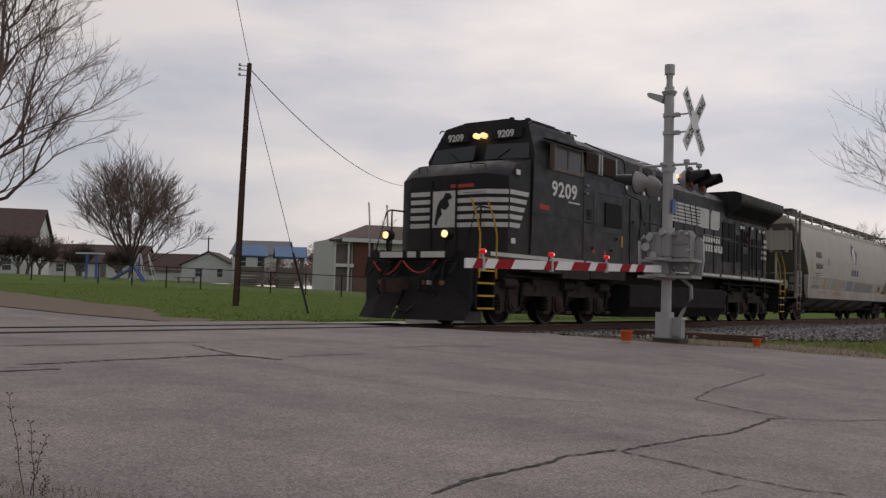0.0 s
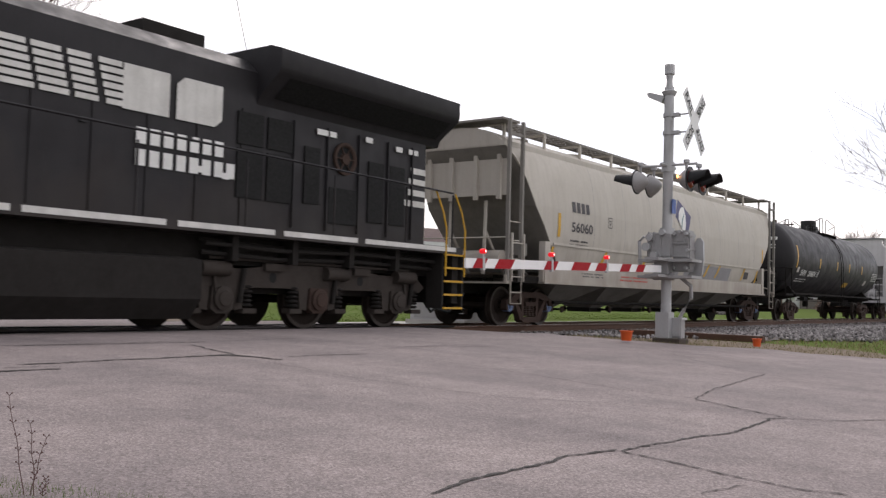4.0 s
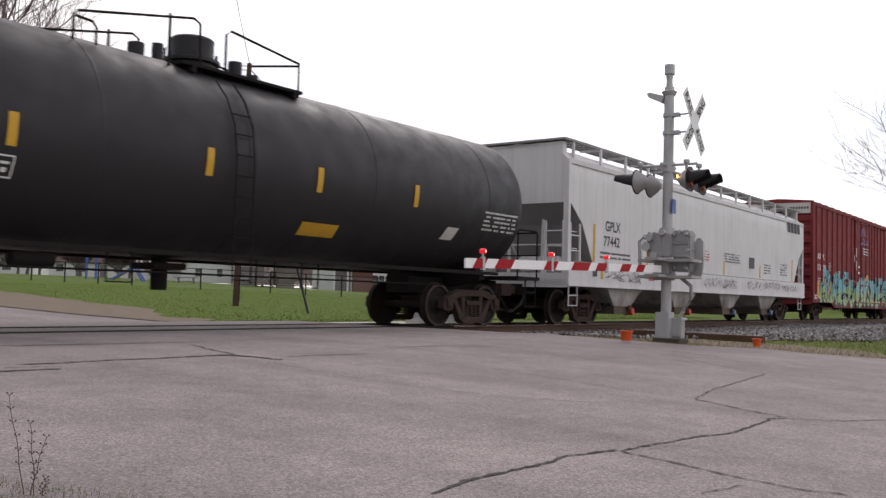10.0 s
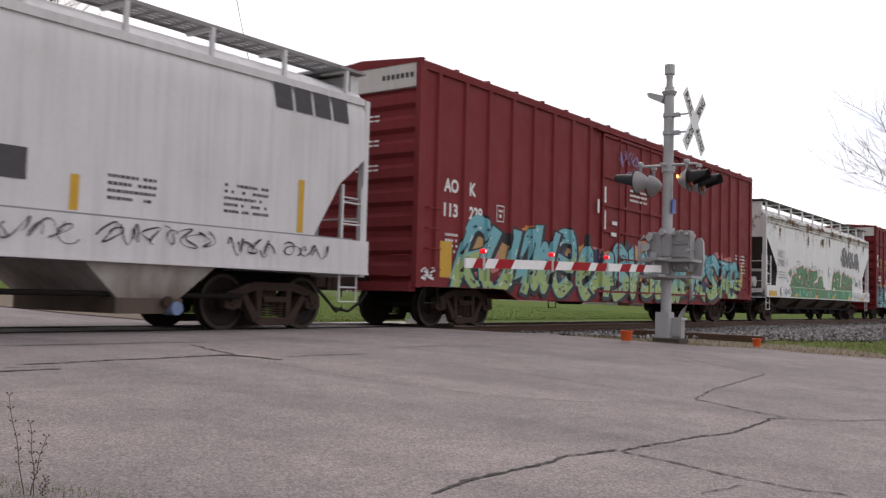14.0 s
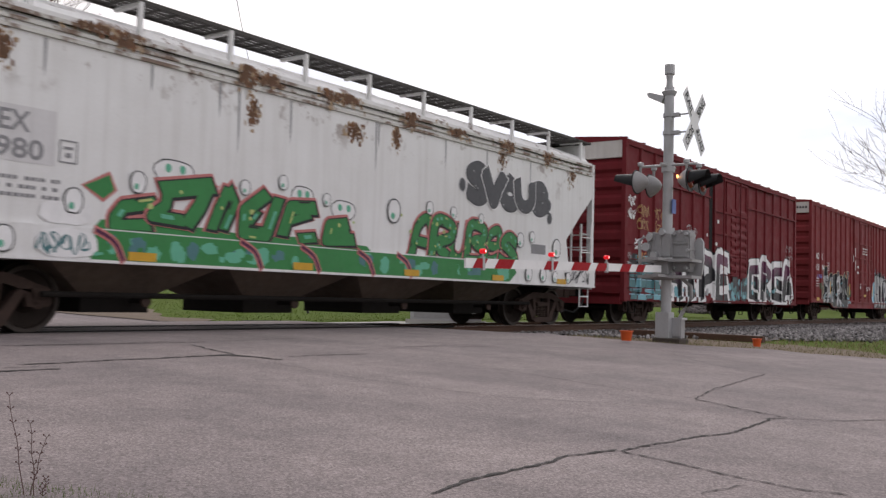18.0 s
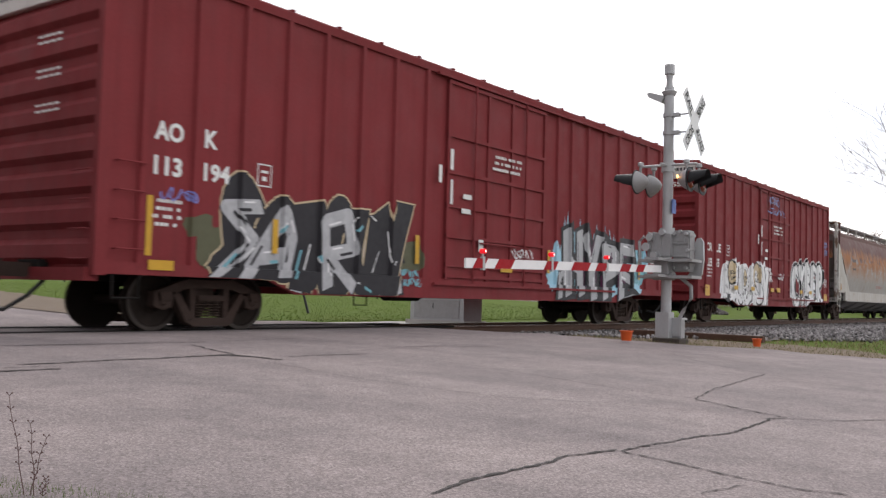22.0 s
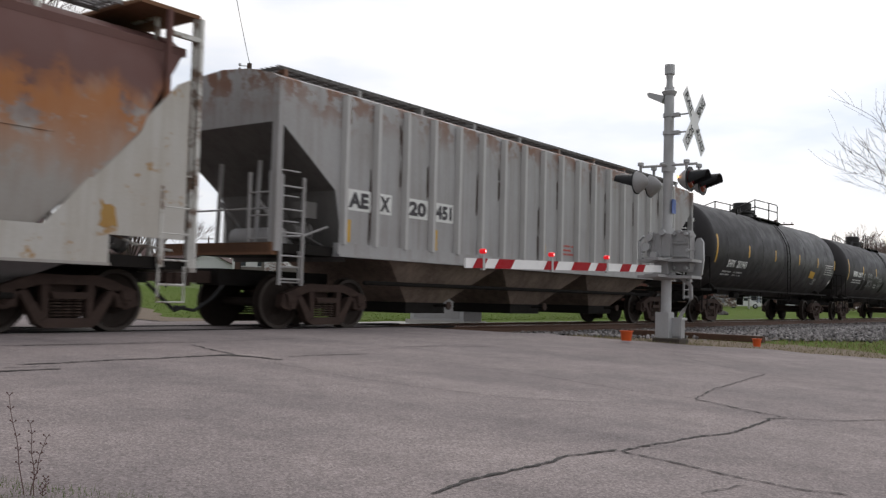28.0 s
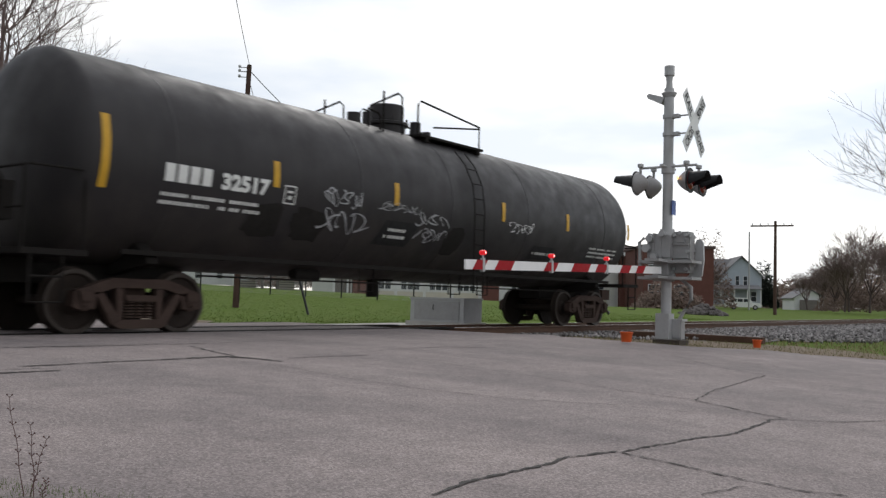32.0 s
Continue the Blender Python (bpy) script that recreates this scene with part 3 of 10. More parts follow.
def ballast():
    """Crushed stone round the track: a sloped bed under many loose stones."""
    bm = bmesh.new()
    prof = [(-3.6, -0.42), (-2.9, -0.3), (-1.7, -0.2), (1.7, -0.2), (2.9, -0.3), (3.4, -0.42)]
    xs = steps((16, 120, 1.0), (120, 420, 30))
    rows = [[bm.verts.new((x, TRACK_Y + a, b + 0.02 * noise.noise(Vector((x, a * 3, 0))))) for a, b in prof] for x in xs]
    for a, b in zip(rows, rows[1:]):
        for i in range(len(prof) - 1):
            bm.faces.new((a[i], b[i], b[i + 1], a[i + 1]))
    solid("ballast_bed", bm, M["stone"], "grey crushed stone trackbed", kind="structure")
    sheet("ballast_apron", steps((15.2, 60, 0.6)), steps((3, 10.2, 0.4)), -0.012, M["stone"], "spread of grey stone beside the track", lambda a, b: b > grit_line(a) + 0.2 * noise.noise(Vector((a, b, 0))))
    rng = random.Random(8)
    vs, fs = [], []
    shapes = []
    for _ in range(6):
        b2 = bmesh.new()
        bmesh.ops.create_icosphere(b2, subdivisions=1, radius=1)
        for v in b2.verts:
            v.co *= rng.uniform(0.65, 1.25)
        shapes.append(([v.co.copy() for v in b2.verts], [[v.index for v in f.verts] for f in b2.faces]))
        b2.free()
    for i in range(19000):
        near = i < 15500
        x = rng.uniform(15.2, 45) if near else rng.uniform(45, 95)
        d = rng.uniform(-8.3, 1.9) if near else rng.uniform(-3.6, 1.8)
        y = TRACK_Y + d
        if y < grit_line(x) - 0.4 * rng.random() or (d < -3.4 and rng.random() < 0.25):
            continue
        z = -0.2 if abs(d) < 1.7 else -0.2 - (abs(d) - 1.7) * 0.09
        if d < -3.0:
            z = ground_z(x, y) + 0.0
        r = rng.uniform(0.022, 0.05)
        rot = Euler((rng.uniform(0, 6), rng.uniform(0, 6), rng.uniform(0, 6))).to_matrix()
        co, faces = shapes[i % 6]
        k = len(vs)
        vs.extend((x + p.x, y + p.y, z + p.z + r * 0.4) for p in (rot @ (c * r) for c in co))
        fs.extend([k + q for q in f] for f in faces)
    me = bpy.data.meshes.new("ballast_stones")
    me.from_pydata(vs, [], fs)
    me.materials.append(stone_material())
    tagged(new("ballast_stones", me), "loose grey crushed stones along the track", "ballast", kind="stuff")


def stone_material():
    m = mat("loose_stone", (0.22, 0.205, 0.20), 0.9, vary=0.5, scale=9, grain=70, bump=0.2, dirt=(0.06, 0.055, 0.05))
    n, l = m.node_tree.nodes, m.node_tree.links
    b = n["Principled BSDF"]
    src = b.inputs["Base Color"].links[0].from_socket
    geo = n.new("ShaderNodeNewGeometry")
    mr = n.new("ShaderNodeMapRange")
    mr.inputs["To Min"].default_value, mr.inputs["To Max"].default_value = 0.35, 1.7
    x = n.new("ShaderNodeVectorMath")
    x.operation = "SCALE"
    l.new(geo.outputs["Random Per Island"], mr.inputs["Value"])
    l.new(src, x.inputs[0])
    l.new(mr.outputs["Result"], x.inputs["Scale"])
    l.new(x.outputs["Vector"], b.inputs["Base Color"])
    return m


ballast()


# ---- crossing signal, gate and trackside things ----
VIEW = -53.6   # houses here face the crossing


def signal_mast():
    root = thing("crossing_signal", "grey steel crossing signal mast with crossbuck, lamps and lowered gate", "crossing signal", m=pose(14.62, 6.16, 0.05, 0, 0.35, 0))
    bm = bmesh.new()
    lathe(bm, [(0, 0.085), (4.2, 0.082)], "z", 20)
    part("mast", bm, M["galv"], root)
    # bell at the top
    bm = bmesh.new()
    lathe(bm, [(4.06, 0.10), (4.12, 0.13), (4.16, 0.06), (4.32, 0.05), (4.40, 0.06), (4.42, 0.085), (4.58, 0.085), (4.59, 0.02)], "z", 20)
    part("bell", bm, M["galv"], root)
    bm = bmesh.new()
    prism(bm, [(0.06, 4.05), (0.34, 4.14), (0.38, 4.12), (0.36, 4.06), (0.12, 3.94)], "x", -0.06, 0.06)
    part("cross_light", bm, M["galv"], root)
    # crossbuck facing the road
    for k, word in ((1, "CROSSING"), (-1, "RAILROAD")):
        bm = bmesh.new()
        box(bm, -0.61, 0.61, -0.006 - 0.008 * (k > 0), 0.002 - 0.008 * (k > 0), -0.115, 0.115)
        blade = part("crossbuck_blade", bm, M["sign_white"], root, "white crossbuck blade", bevel=0.002)
        blade.matrix_basis = pose(-0.11, -0.48, 3.55, 0, -48 * k, 0)
        for half, x in ((word[:4], -0.55), (word[4:], 0.17)):
            t = lettering(half, 0.19, 0.003, 0.95)
            xs = [v.co.x for v in t.verts]
            for v in t.verts:
                v.co.x = x + (v.co.x - min(xs)) / (max(xs) - min(xs)) * 0.40
                v.co.y = -0.012 - 0.008 * (k > 0)
                v.co.z -= 0.066
            part("sign_lettering", t, M["black"], blade, smooth=False)
    for z in (3.42, 3.72):
        bm = bmesh.new()
        tube(bm, [(0, -0.05, z), (-0.03, -0.55, z)], 0.014, 6)
        lathe(bm, [(z - 0.03, 0.1), (z + 0.03, 0.1)], "z", 16)
        box(bm, -0.05, 0.05, -0.19, -0.06, z - 0.03, z + 0.03)
        part("sign_bracket", bm, M["galv"], root)
    # flashing lamps on a cross arm
    bm = bmesh.new()
    tube(bm, [(-0.3, 0, 2.86), (0.28, 0, 2.86)], 0.026, 8)
    tube(bm, [(-0.05, -0.52, 2.87), (-0.05, 0.45, 2.87)], 0.022, 8)
    lathe(bm, [(2.76, 0.11), (2.92, 0.11)], "z", 16)
    part("lamp_arm", bm, M["galv"], root)
    for s, yy in ((-1, -0.5), (1, 0.42)):
        for x in (-0.3, 0.24):
            bm = bmesh.new()
            lathe(bm, [(yy - s * 0.20, 0.03), (yy - s * 0.17, 0.075), (yy - s * 0.11, 0.13), (yy - s * 0.05, 0.17), (yy, 0.185)], "y", 24, (x, 0, 2.58))
            tube(bm, [(x, yy - s * 0.06, 2.7), (x, yy - s * 0.06, 2.86)], 0.024, 8)
            lamp = part("flasher", bm, M["aluminium"], root, "bell-shaped grey flasher")
            bm = bmesh.new()
            lathe(bm, [(yy + s * 0.002, 0.205), (yy + s * 0.012, 0.205)], "y", 28, (x, 0, 2.58))
            part("shield", bm, M["black"], lamp, "round black shield")
            bm = bmesh.new()
            lathe(bm, [(2.84, 0.03), (2.85, 0.05), (2.9, 0.05), (2.91, 0.03)], "z", 12, (x, yy - s * 0.06, 0))
            part("hanger_clamp", bm, M["galv"], lamp)
            bm = bmesh.new()
            n = 14
            rows = []
            for d in (0.012, 0.36 if s > 0 else 0.30):
                rows.append([bm.verts.new((x + 0.145 * math.cos(a), yy + s * d, 2.58 + 0.145 * math.sin(a))) for a in
                             [radians(-35) + radians(250) * i / n * (1 if d < 0.1 else 0.66) + (0 if d < 0.1 else radians(42)) for i in range(n + 1)]])
            for i in range(n):
                bm.faces.new((rows[0][i], rows[0][i + 1], rows[1][i + 1], rows[1][i]))
            part("visor", bm, M["black"], lamp, "black visor")
            bm = bmesh.new()
            lathe(bm, [(yy + s * 0.014, 0.15), (yy + s * 0.035, 0.1), (yy + s * 0.04, 0.01)], "y", 20, (x, 0, 2.58))
            part("lens", bm, M["dull_lens"], lamp, "red lens")
    bm = bmesh.new()
    lathe(bm, [(-0.33, 0.03), (-0.345, 0.02)], "y", 12, (-0.415, 0, 2.62))
    part("side_light", bm, M["amber_core"], root, "small lit side light")
    quick_box("number_plate", (-0.075, 0.075, -0.115, -0.105, 2.06, 2.3), M["blue_sign"], root, "small blue notice plate")
    # gate mechanism
    bm = bmesh.new()
    box(bm, 0.02, 0.26, -0.36, -0.10, 1.1, 1.78)
    part("mechanism_case", bm, M["aluminium"], root, bevel=0.03)
    bm = bmesh.new()
    box(bm, 0.04, 0.24, -0.385, -0.36, 1.14, 1.74)
    for z in (1.2, 1.45, 1.68):
        box(bm, 0.0, 0.26, -0.395, -0.375, z, z + 0.04)
    for z in (1.22, 1.6):
        box(bm, -0.005, 0.02, -0.3, -0.16, z, z + 0.05)
    part("case_door", bm, M["aluminium"], root, bevel=0.01)
    bm = bmesh.new()
    box(bm, -0.12, 0.16, -0.1, 0.3, 1.35, 1.72)
    part("gear_case", bm, M["aluminium"], root, bevel=0.03)
    for y, z, r in ((0.24, 1.66, 0.06), (0.3, 1.5, 0.07), (0.16, 1.36, 0.06), (0.02, 1.74, 0.05)):
        bm = bmesh.new()
        lathe(bm, [(-0.2, r), (-0.1, r), (-0.08, r * 0.6)], "x", 12, (0, y, z))
        part("gear_bolt", bm, M["galv"], root)
    bm = bmesh.new()
    tube(bm, [(-0.1, 0.3, 1.12), (-0.12, 0.42, 1.2), (-0.12, 0.44, 1.6), (-0.1, 0.36, 1.68)], 0.03, 8)
    part("handle_loop", bm, M["galv"], root)
    for z in (1.26, 0.99):
        bm = bmesh.new()
        box(bm, -0.62, 0.3, -0.12, 0.12, z, z + 0.045)
        box(bm, -0.22, 0.22, -0.52, 0.42, z - 0.01, z + 0.035)
        part("arm_support", bm, M["aluminium"], root, bevel=0.008)
    for z in (1.02, 1.72):
        bm = bmesh.new()
        lathe(bm, [(z, 0.12), (z + 0.1, 0.12)], "z", 16)
        part("mast_clamp", bm, M["galv"], root)
    bm = bmesh.new()
    prism(bm, [(-0.2, 0.98), (-0.42, 0.99), (-0.5, 1.06), (-0.53, 1.3), (-0.52, 1.6), (-0.47, 1.67), (-0.41, 1.66), (-0.37, 1.58), (-0.38, 1.25), (-0.3, 1.1)], "x", 0.27, 0.32)
    part("counterweight_plate", bm, M["galv"], root, "pale rounded counterweight plate", bevel=0.012)
    for y, z in ((-0.33, 1.72), (-0.13, 1.72), (-0.33, 1.16), (-0.13, 1.16), (-0.36, 1.45), (-0.23, 1.76)):
        bm = bmesh.new()
        lathe(bm, [(-0.035, 0.028), (0.02, 0.028)], "x", 8, (0, y, z))
        part("case_bolt", bm, M["galv"], root)
    for z in (1.34, 1.56):
        quick_box("case_rib", (-0.01, 0.27, -0.37, -0.09, z, z + 0.025), M["aluminium"], root, bevel=0.006)
    for y in (0.06, 0.18, 0.27):
        quick_box("gear_rib", (-0.14, 0.17, y - 0.012, y + 0.012, 1.33, 1.75), M["aluminium"], root, bevel=0.006)
    bm = bmesh.new()
    tube(bm, [(-0.06, -0.16, 1.02), (-0.06, 0.2, 1.02)], 0.07, 12)
    box(bm, -0.2, 0.1, -0.1, 0.14, 1.05, 1.26)
    part("drive_shaft", bm, M["aluminium"], root)
    bm = bmesh.new()
    tube(bm, [(0.12, -0.2, 1.0), (0.17, -0.36, 0.86), (0.16, -0.37, 0.66), (0.12, -0.26, 0.46), (0.1, -0.18, 0.3)], 0.032, 10)
    part("cable_conduit", bm, M["aluminium"], root)
    # junction box at the foot
    quick_box("junction_box_flange", (0.0, 0.23, -0.28, -0.05, 0.30, 0.335), M["galv"], root, bevel=0.01)
    quick_box("mast_base", (-0.13, 0.1, -0.1, 0.13, 0.0, 0.42), M["galv"], root, bevel=0.02)
    quick_box("junction_box", (0.03, 0.2, -0.25, -0.08, 0.0, 0.3), M["aluminium"], root, bevel=0.02)
    quick_box("junction_box_cover", (0.012, 0.03, -0.24, -0.09, 0.03, 0.3), M["galv"], root)
    quick_box("foundation", (-0.16, 0.24, -0.3, 0.16, -0.12, -0.015), M["tie"], root, bevel=0.02)
    # the lowered arm, striped, in three lengths
    arm = quick_box("gate_arm", (-0.012, 5.58, -0.012, 0.012, -0.058, 0.058), M["arm_white"], root, "red and white striped gate arm")
    arm.matrix_basis = pose(-0.30, -0.02, 1.125, 0, 178.1, 0)
    for k, (a, b) in enumerate(((0.66, 0.94), (1.18, 1.50), (1.98, 2.30), (2.52, 3.02), (3.46, 3.76), (4.56, 4.93), (5.17, 5.4))):
        bm = bmesh.new()
        lean = 0.1
        bm.faces.new([bm.verts.new((x, -0.0155, z)) for x, z in ((a - lean / 2, -0.058), (b - lean / 2, -0.058), (b + lean / 2, 0.058), (a + lean / 2, 0.058))])
        part("red_stripe", bm, M["arm_red"], arm, smooth=False)
    for x, lit in ((5.21, True), (3.58, True), (1.96, True)):
        bm = bmesh.new()
        tube(bm, [(x, 0, -0.05), (x, 0, -0.13)], 0.014, 6)
        box(bm, x - 0.025, x + 0.025, -0.02, 0.02, -0.08, 0.08)
        part("arm_clamp", bm, M["galv"], arm)
        bm = bmesh.new()
        lathe(bm, [(-0.04, 0.022), (-0.028, 0.031), (0.028, 0.031), (0.04, 0.022)], "y", 16, (x, 0, -0.145))
        lens = part("arm_lamp", bm, M["red_lens"], arm, "lit red lamp on the gate arm")
        bm = bmesh.new()
        lathe(bm, [(-0.046, 0.004), (-0.043, 0.013), (-0.036, 0.016)], "y", 12, (x, 0, -0.145))
        part("lamp_core", bm, M["red_core"], lens)
        bm = bmesh.new()
        lathe(bm, [(0.046, 0.004), (0.043, 0.013), (0.036, 0.016)], "y", 12, (x, 0, -0.145))
        part("lamp_core", bm, M["red_core"], lens)
    return root


signal_mast()


def bucket(x, y, z, r, h):
    root = thing("orange_tub", "small orange plastic tub on the verge", "plastic tub", "orange tubs on the verge", m=pose(x, y, z))
    bm = bmesh.new()
    lathe(bm, [(0, r * 0.8), (h, r), (h + 0.012, r + 0.012), (h + 0.02, r + 0.01), (h + 0.02, r - 0.01), (0.02, r * 0.78)], "z", 20)
    part("tub_body", bm, M["orange"], root)


bucket(13.42, 6.3, 0.02, 0.095, 0.135)
bucket(14.2, 4.52, 0.0, 0.065, 0.1)


def signal_cabinet():
    """Low grey relay cabinet behind the track."""
    root = thing("relay_cabinet", "low grey metal relay cabinet behind the track", "cabinet", m=pose(21.75, 15.9, -0.1, 0, 0, 0))
    quick_box("cabinet_body", (-0.45, 0.45, -0.95, 0.95, 0.06, 0.70), M["galv"], root, bevel=0.02)
    quick_box("cabinet_lid", (-0.48, 0.48, -0.98, 0.98, 0.70, 0.75), M["galv"], root, bevel=0.015)
    quick_box("cabinet_base", (-0.55, 0.55, -1.05, 1.05, -0.1, 0.06), M["concrete"], root, bevel=0.02)
    quick_box("cabinet_door", (-0.465, -0.45, -0.8, 0.8, 0.12, 0.64), M["aluminium"], root, bevel=0.004)
    bar("door_handle", [(-0.48, 0.1, 0.4), (-0.5, 0.1, 0.45), (-0.48, 0.1, 0.55)], 0.012, M["black"], root)


signal_cabinet()


def old_timber():
    bm = bmesh.new()
    prism(bm, [(-0.05, 0), (0.05, 0), (0.055, 0.09), (0.03, 0.12), (-0.04, 0.115)], "x", 0, 2.85)
    solid("old_timber", bm, M["rail"], "rusty length of old rail lying beside the track", "old rail", m=pose(17.15, 8.0, -0.04, 0, 0, -99.5), bevel=0.01)
    bm = bmesh.new()
    for i in range(220):
        rng = random.Random(i)
        a, r = rng.uniform(0, 6.28), rng.uniform(0, 2.0) ** 0.9
        s = rng.uniform(0.08, 0.2)
        m = Matrix.Translation((r * math.cos(a), r * 0.8 * math.sin(a), max(0, 0.8 - r * 0.4) * rng.uniform(0.4, 1))) @ Euler((a, r, a)).to_matrix().to_4x4()
        bmesh.ops.create_icosphere(bm, subdivisions=1, radius=s, matrix=m)
    solid("stone_heap", bm, M["stone"], "heap of grey crushed stone on the grass", "stone heap", m=pose(58.4, 22.0, -0.05), smooth=False)


old_timber()


# ---- poles and wires ----
def utility_pole():
    root = thing("utility_pole", "dark leaning timber utility pole with insulators", "utility pole", m=pose(22.22, 25.5, 0.1, 0, 0, 0))
    bm = bmesh.new()
    tube(bm, [(0, 0, 0), (0.03, -0.06, 4.3), (0.10, -0.14, 8.75)], 0.118, 14, 0.085)
    part("pole_shaft", bm, M["pole_wood"], root)
    for z in (8.3, 8.5, 8.65):
        bm = bmesh.new()
        tube(bm, [(0.1, -0.14, z), (-0.08, 0.16, z + 0.02)], 0.018, 6)
        lathe(bm, [(0, 0.02), (0.02, 0.05), (0.09, 0.05), (0.11, 0.02)], "z", 10, (-0.08, 0.17, z))
        part("insulator", bm, M["galv"], root)
    bar("cable_riser", [(0.03, -0.13, 0.2), (0.08, -0.22, 7.0)], 0.014, M["black"], root)

    def wire(a, b, sag, r, label):
        bm2 = bmesh.new()
        pts = [Vector(a).lerp(Vector(b), i / 24) - Vector((0, 0, sag * 4 * (i / 24) * (1 - i / 24))) for i in range(25)]
        tube(bm2, pts, r, 5)
        return solid("overhead_wire", bm2, M["black"], label, "wire", group="overhead wires")
    top = (22.35, 25.3, 8.6)
    wire(top, (58.8, 46.1, 9.6), 1.3, 0.017, "slack black service wire from the pole")
    wire(top, (14.24, 17.15, 8.9), 0.1, 0.010, "thin overhead wire rising from the pole")
    g = bmesh.new()
    tube(g, [(22.34, 25.28, 8.1), (21.62, 21.33, 0.0)], 0.012, 5)
    solid("guy_wire", g, M["black"], "thin steel guy wire staying the pole", "guy wire")
    bm = bmesh.new()
    tube(bm, [(21.78, 22.25, 1.95), (21.6, 21.28, -0.05)], 0.04, 8)
    solid("guy_guard", bm, M["black"], "black sleeve on the guy wire's foot", "guy guard")


utility_pole()


def telegraph_pole(x, y, z, h, arm, name="telegraph_pole", label="dark trackside telegraph pole with a crossarm", r=0.15, material="pole_wood"):
    root = thing(name, label, "utility pole", m=pose(x, y, z))
    bm = bmesh.new()
    tube(bm, [(0, 0, 0), (0, 0, h)], r, 10, r * 0.7)
    part("pole_shaft", bm, M[material], root)
    if arm:
        a = quick_box("crossarm", (-arm, arm, -0.06, 0.06, h - 0.45, h - 0.33), M["pole_wood"], root)
        a.matrix_basis = pose(0, 0, 0, 0, -2, VIEW)
        for i in range(6):
            bm = bmesh.new()
            lathe(bm, [(h - 0.33, 0.03), (h - 0.22, 0.05), (h - 0.16, 0.02)], "z", 8, (-arm + 0.15 + i * (2 * arm - 0.3) / 5, 0, 0))
            part("insulator", bm, M["galv"], a)


telegraph_pole(76.5, 22.93, -0.3, 7.9, 1.75)
telegraph_pole(110.3, 36.1, 0.2, 9.3, 0, "lamp_pole", "thin grey steel pole beside the street", 0.12, "galv")
telegraph_pole(100.0, 122.0, 2.0, 7.6, 1.0)


# ---- trees ----
def bare_tree(name, label, x, y, z, height, spread, seed, levels=6, limbs=4, trunk=0.3, lean=(0, 0), forks=3, thin=0.62, first=0.28, material=None, tip=0.006, arms=()):
    """A leafless tree: a tapered trunk, limbs that fork again and again into fine twigs. arms: (height share, along, up, across, length) of each main limb."""
    rng = random.Random(seed)
    tv, tf, cv, cf = [], [], [], []

    def seg(p, q, r0, r1, n, verts, faces):
        d = (q - p).normalized()
        a = d.orthogonal().normalized()
        b = d.cross(a)
        k = len(verts)
        for c, r in ((p, r0), (q, r1)):
            for j in range(n):
                t = 2 * math.pi * j / n
                verts.append(c + r * (math.cos(t) * a + math.sin(t) * b))
        for j in range(n):
            faces.append((k + j, k + (j + 1) % n, k + n + (j + 1) % n, k + n + j))

    def grow(p, d, length, r, level):
        steps_ = 3 if level < 3 else 2
        pts = [p]
        for i in range(steps_):
            d = (d + Vector((rng.uniform(-1, 1), rng.uniform(-1, 1), rng.uniform(-0.5, 0.75))) * (0.16 if level < 2 else 0.26)).normalized()
            q = pts[-1] + d * length / steps_
            k0, k1 = r * (1 - 0.35 * i / steps_), r * (1 - 0.35 * (i + 1) / steps_)
            if level < 2:
                seg(pts[-1], q, k0, k1, 8, tv, tf)
            else:
                seg(pts[-1], q, k0, k1, 4 if level < 4 else 3, cv, cf)
            pts.append(q)
        if level >= levels:
            return
        if level == 0 and arms:
            for share_up, along, up, across, reach in arms:
                k = min(len(pts) - 2, int(share_up * (len(pts) - 1)))
                base = pts[k].lerp(pts[k + 1], min(1.0, share_up * (len(pts) - 1) - k))
                grow(base, Vector((0.593 * along + 0.805 * across, -0.805 * along + 0.593 * across, up)).normalized(), reach, r * (0.62 if share_up > 0.9 else 0.45), 1)
            return
        n = limbs if level == 0 else forks
        for i in range(n):
            f = 1.0 if i == 0 and level > 0 else rng.uniform(0.45, 1.0)
            k = min(len(pts) - 2, int(f * (len(pts) - 1)))
            base = pts[k].lerp(pts[k + 1], min(1.0, f * (len(pts) - 1) - k))
            side = Vector((rng.uniform(-1, 1), rng.uniform(-1, 1), 0)).normalized()
            if level == 0:
                a = 2 * math.pi * (i + rng.uniform(-0.3, 0.3)) / n
                side = Vector((math.cos(a), math.sin(a), 0))
            spreadk = spread * (0.35 if i == 0 and level > 0 else rng.uniform(0.6, 1.1))
            nd = (d + side * spreadk + Vector((0, 0, 0.16 if level < 4 else 0.08))).normalized()
            grow(base, nd, length * rng.uniform(thin - 0.1, thin + 0.16), max(tip, r * (0.72 if i == 0 else 0.5)), level + 1)
    root = thing(name, label, "tree", m=pose(x, y, z))
    grow(Vector((0, 0, -0.1)), Vector((lean[0], lean[1], 1)).normalized(), height * first, trunk, 0)
    for nm, vv, ff, mt in (("trunk", tv, tf, M["bark"]), ("crown", cv, cf, material or M["twig"])):
        me = bpy.data.meshes.new(nm)
        me.from_pydata(vv, [], ff)
        me.polygons.foreach_set("use_smooth", [True] * len(me.polygons))
        me.materials.append(mt)
        ob = new(nm, me)
        ob.parent = root
    return root


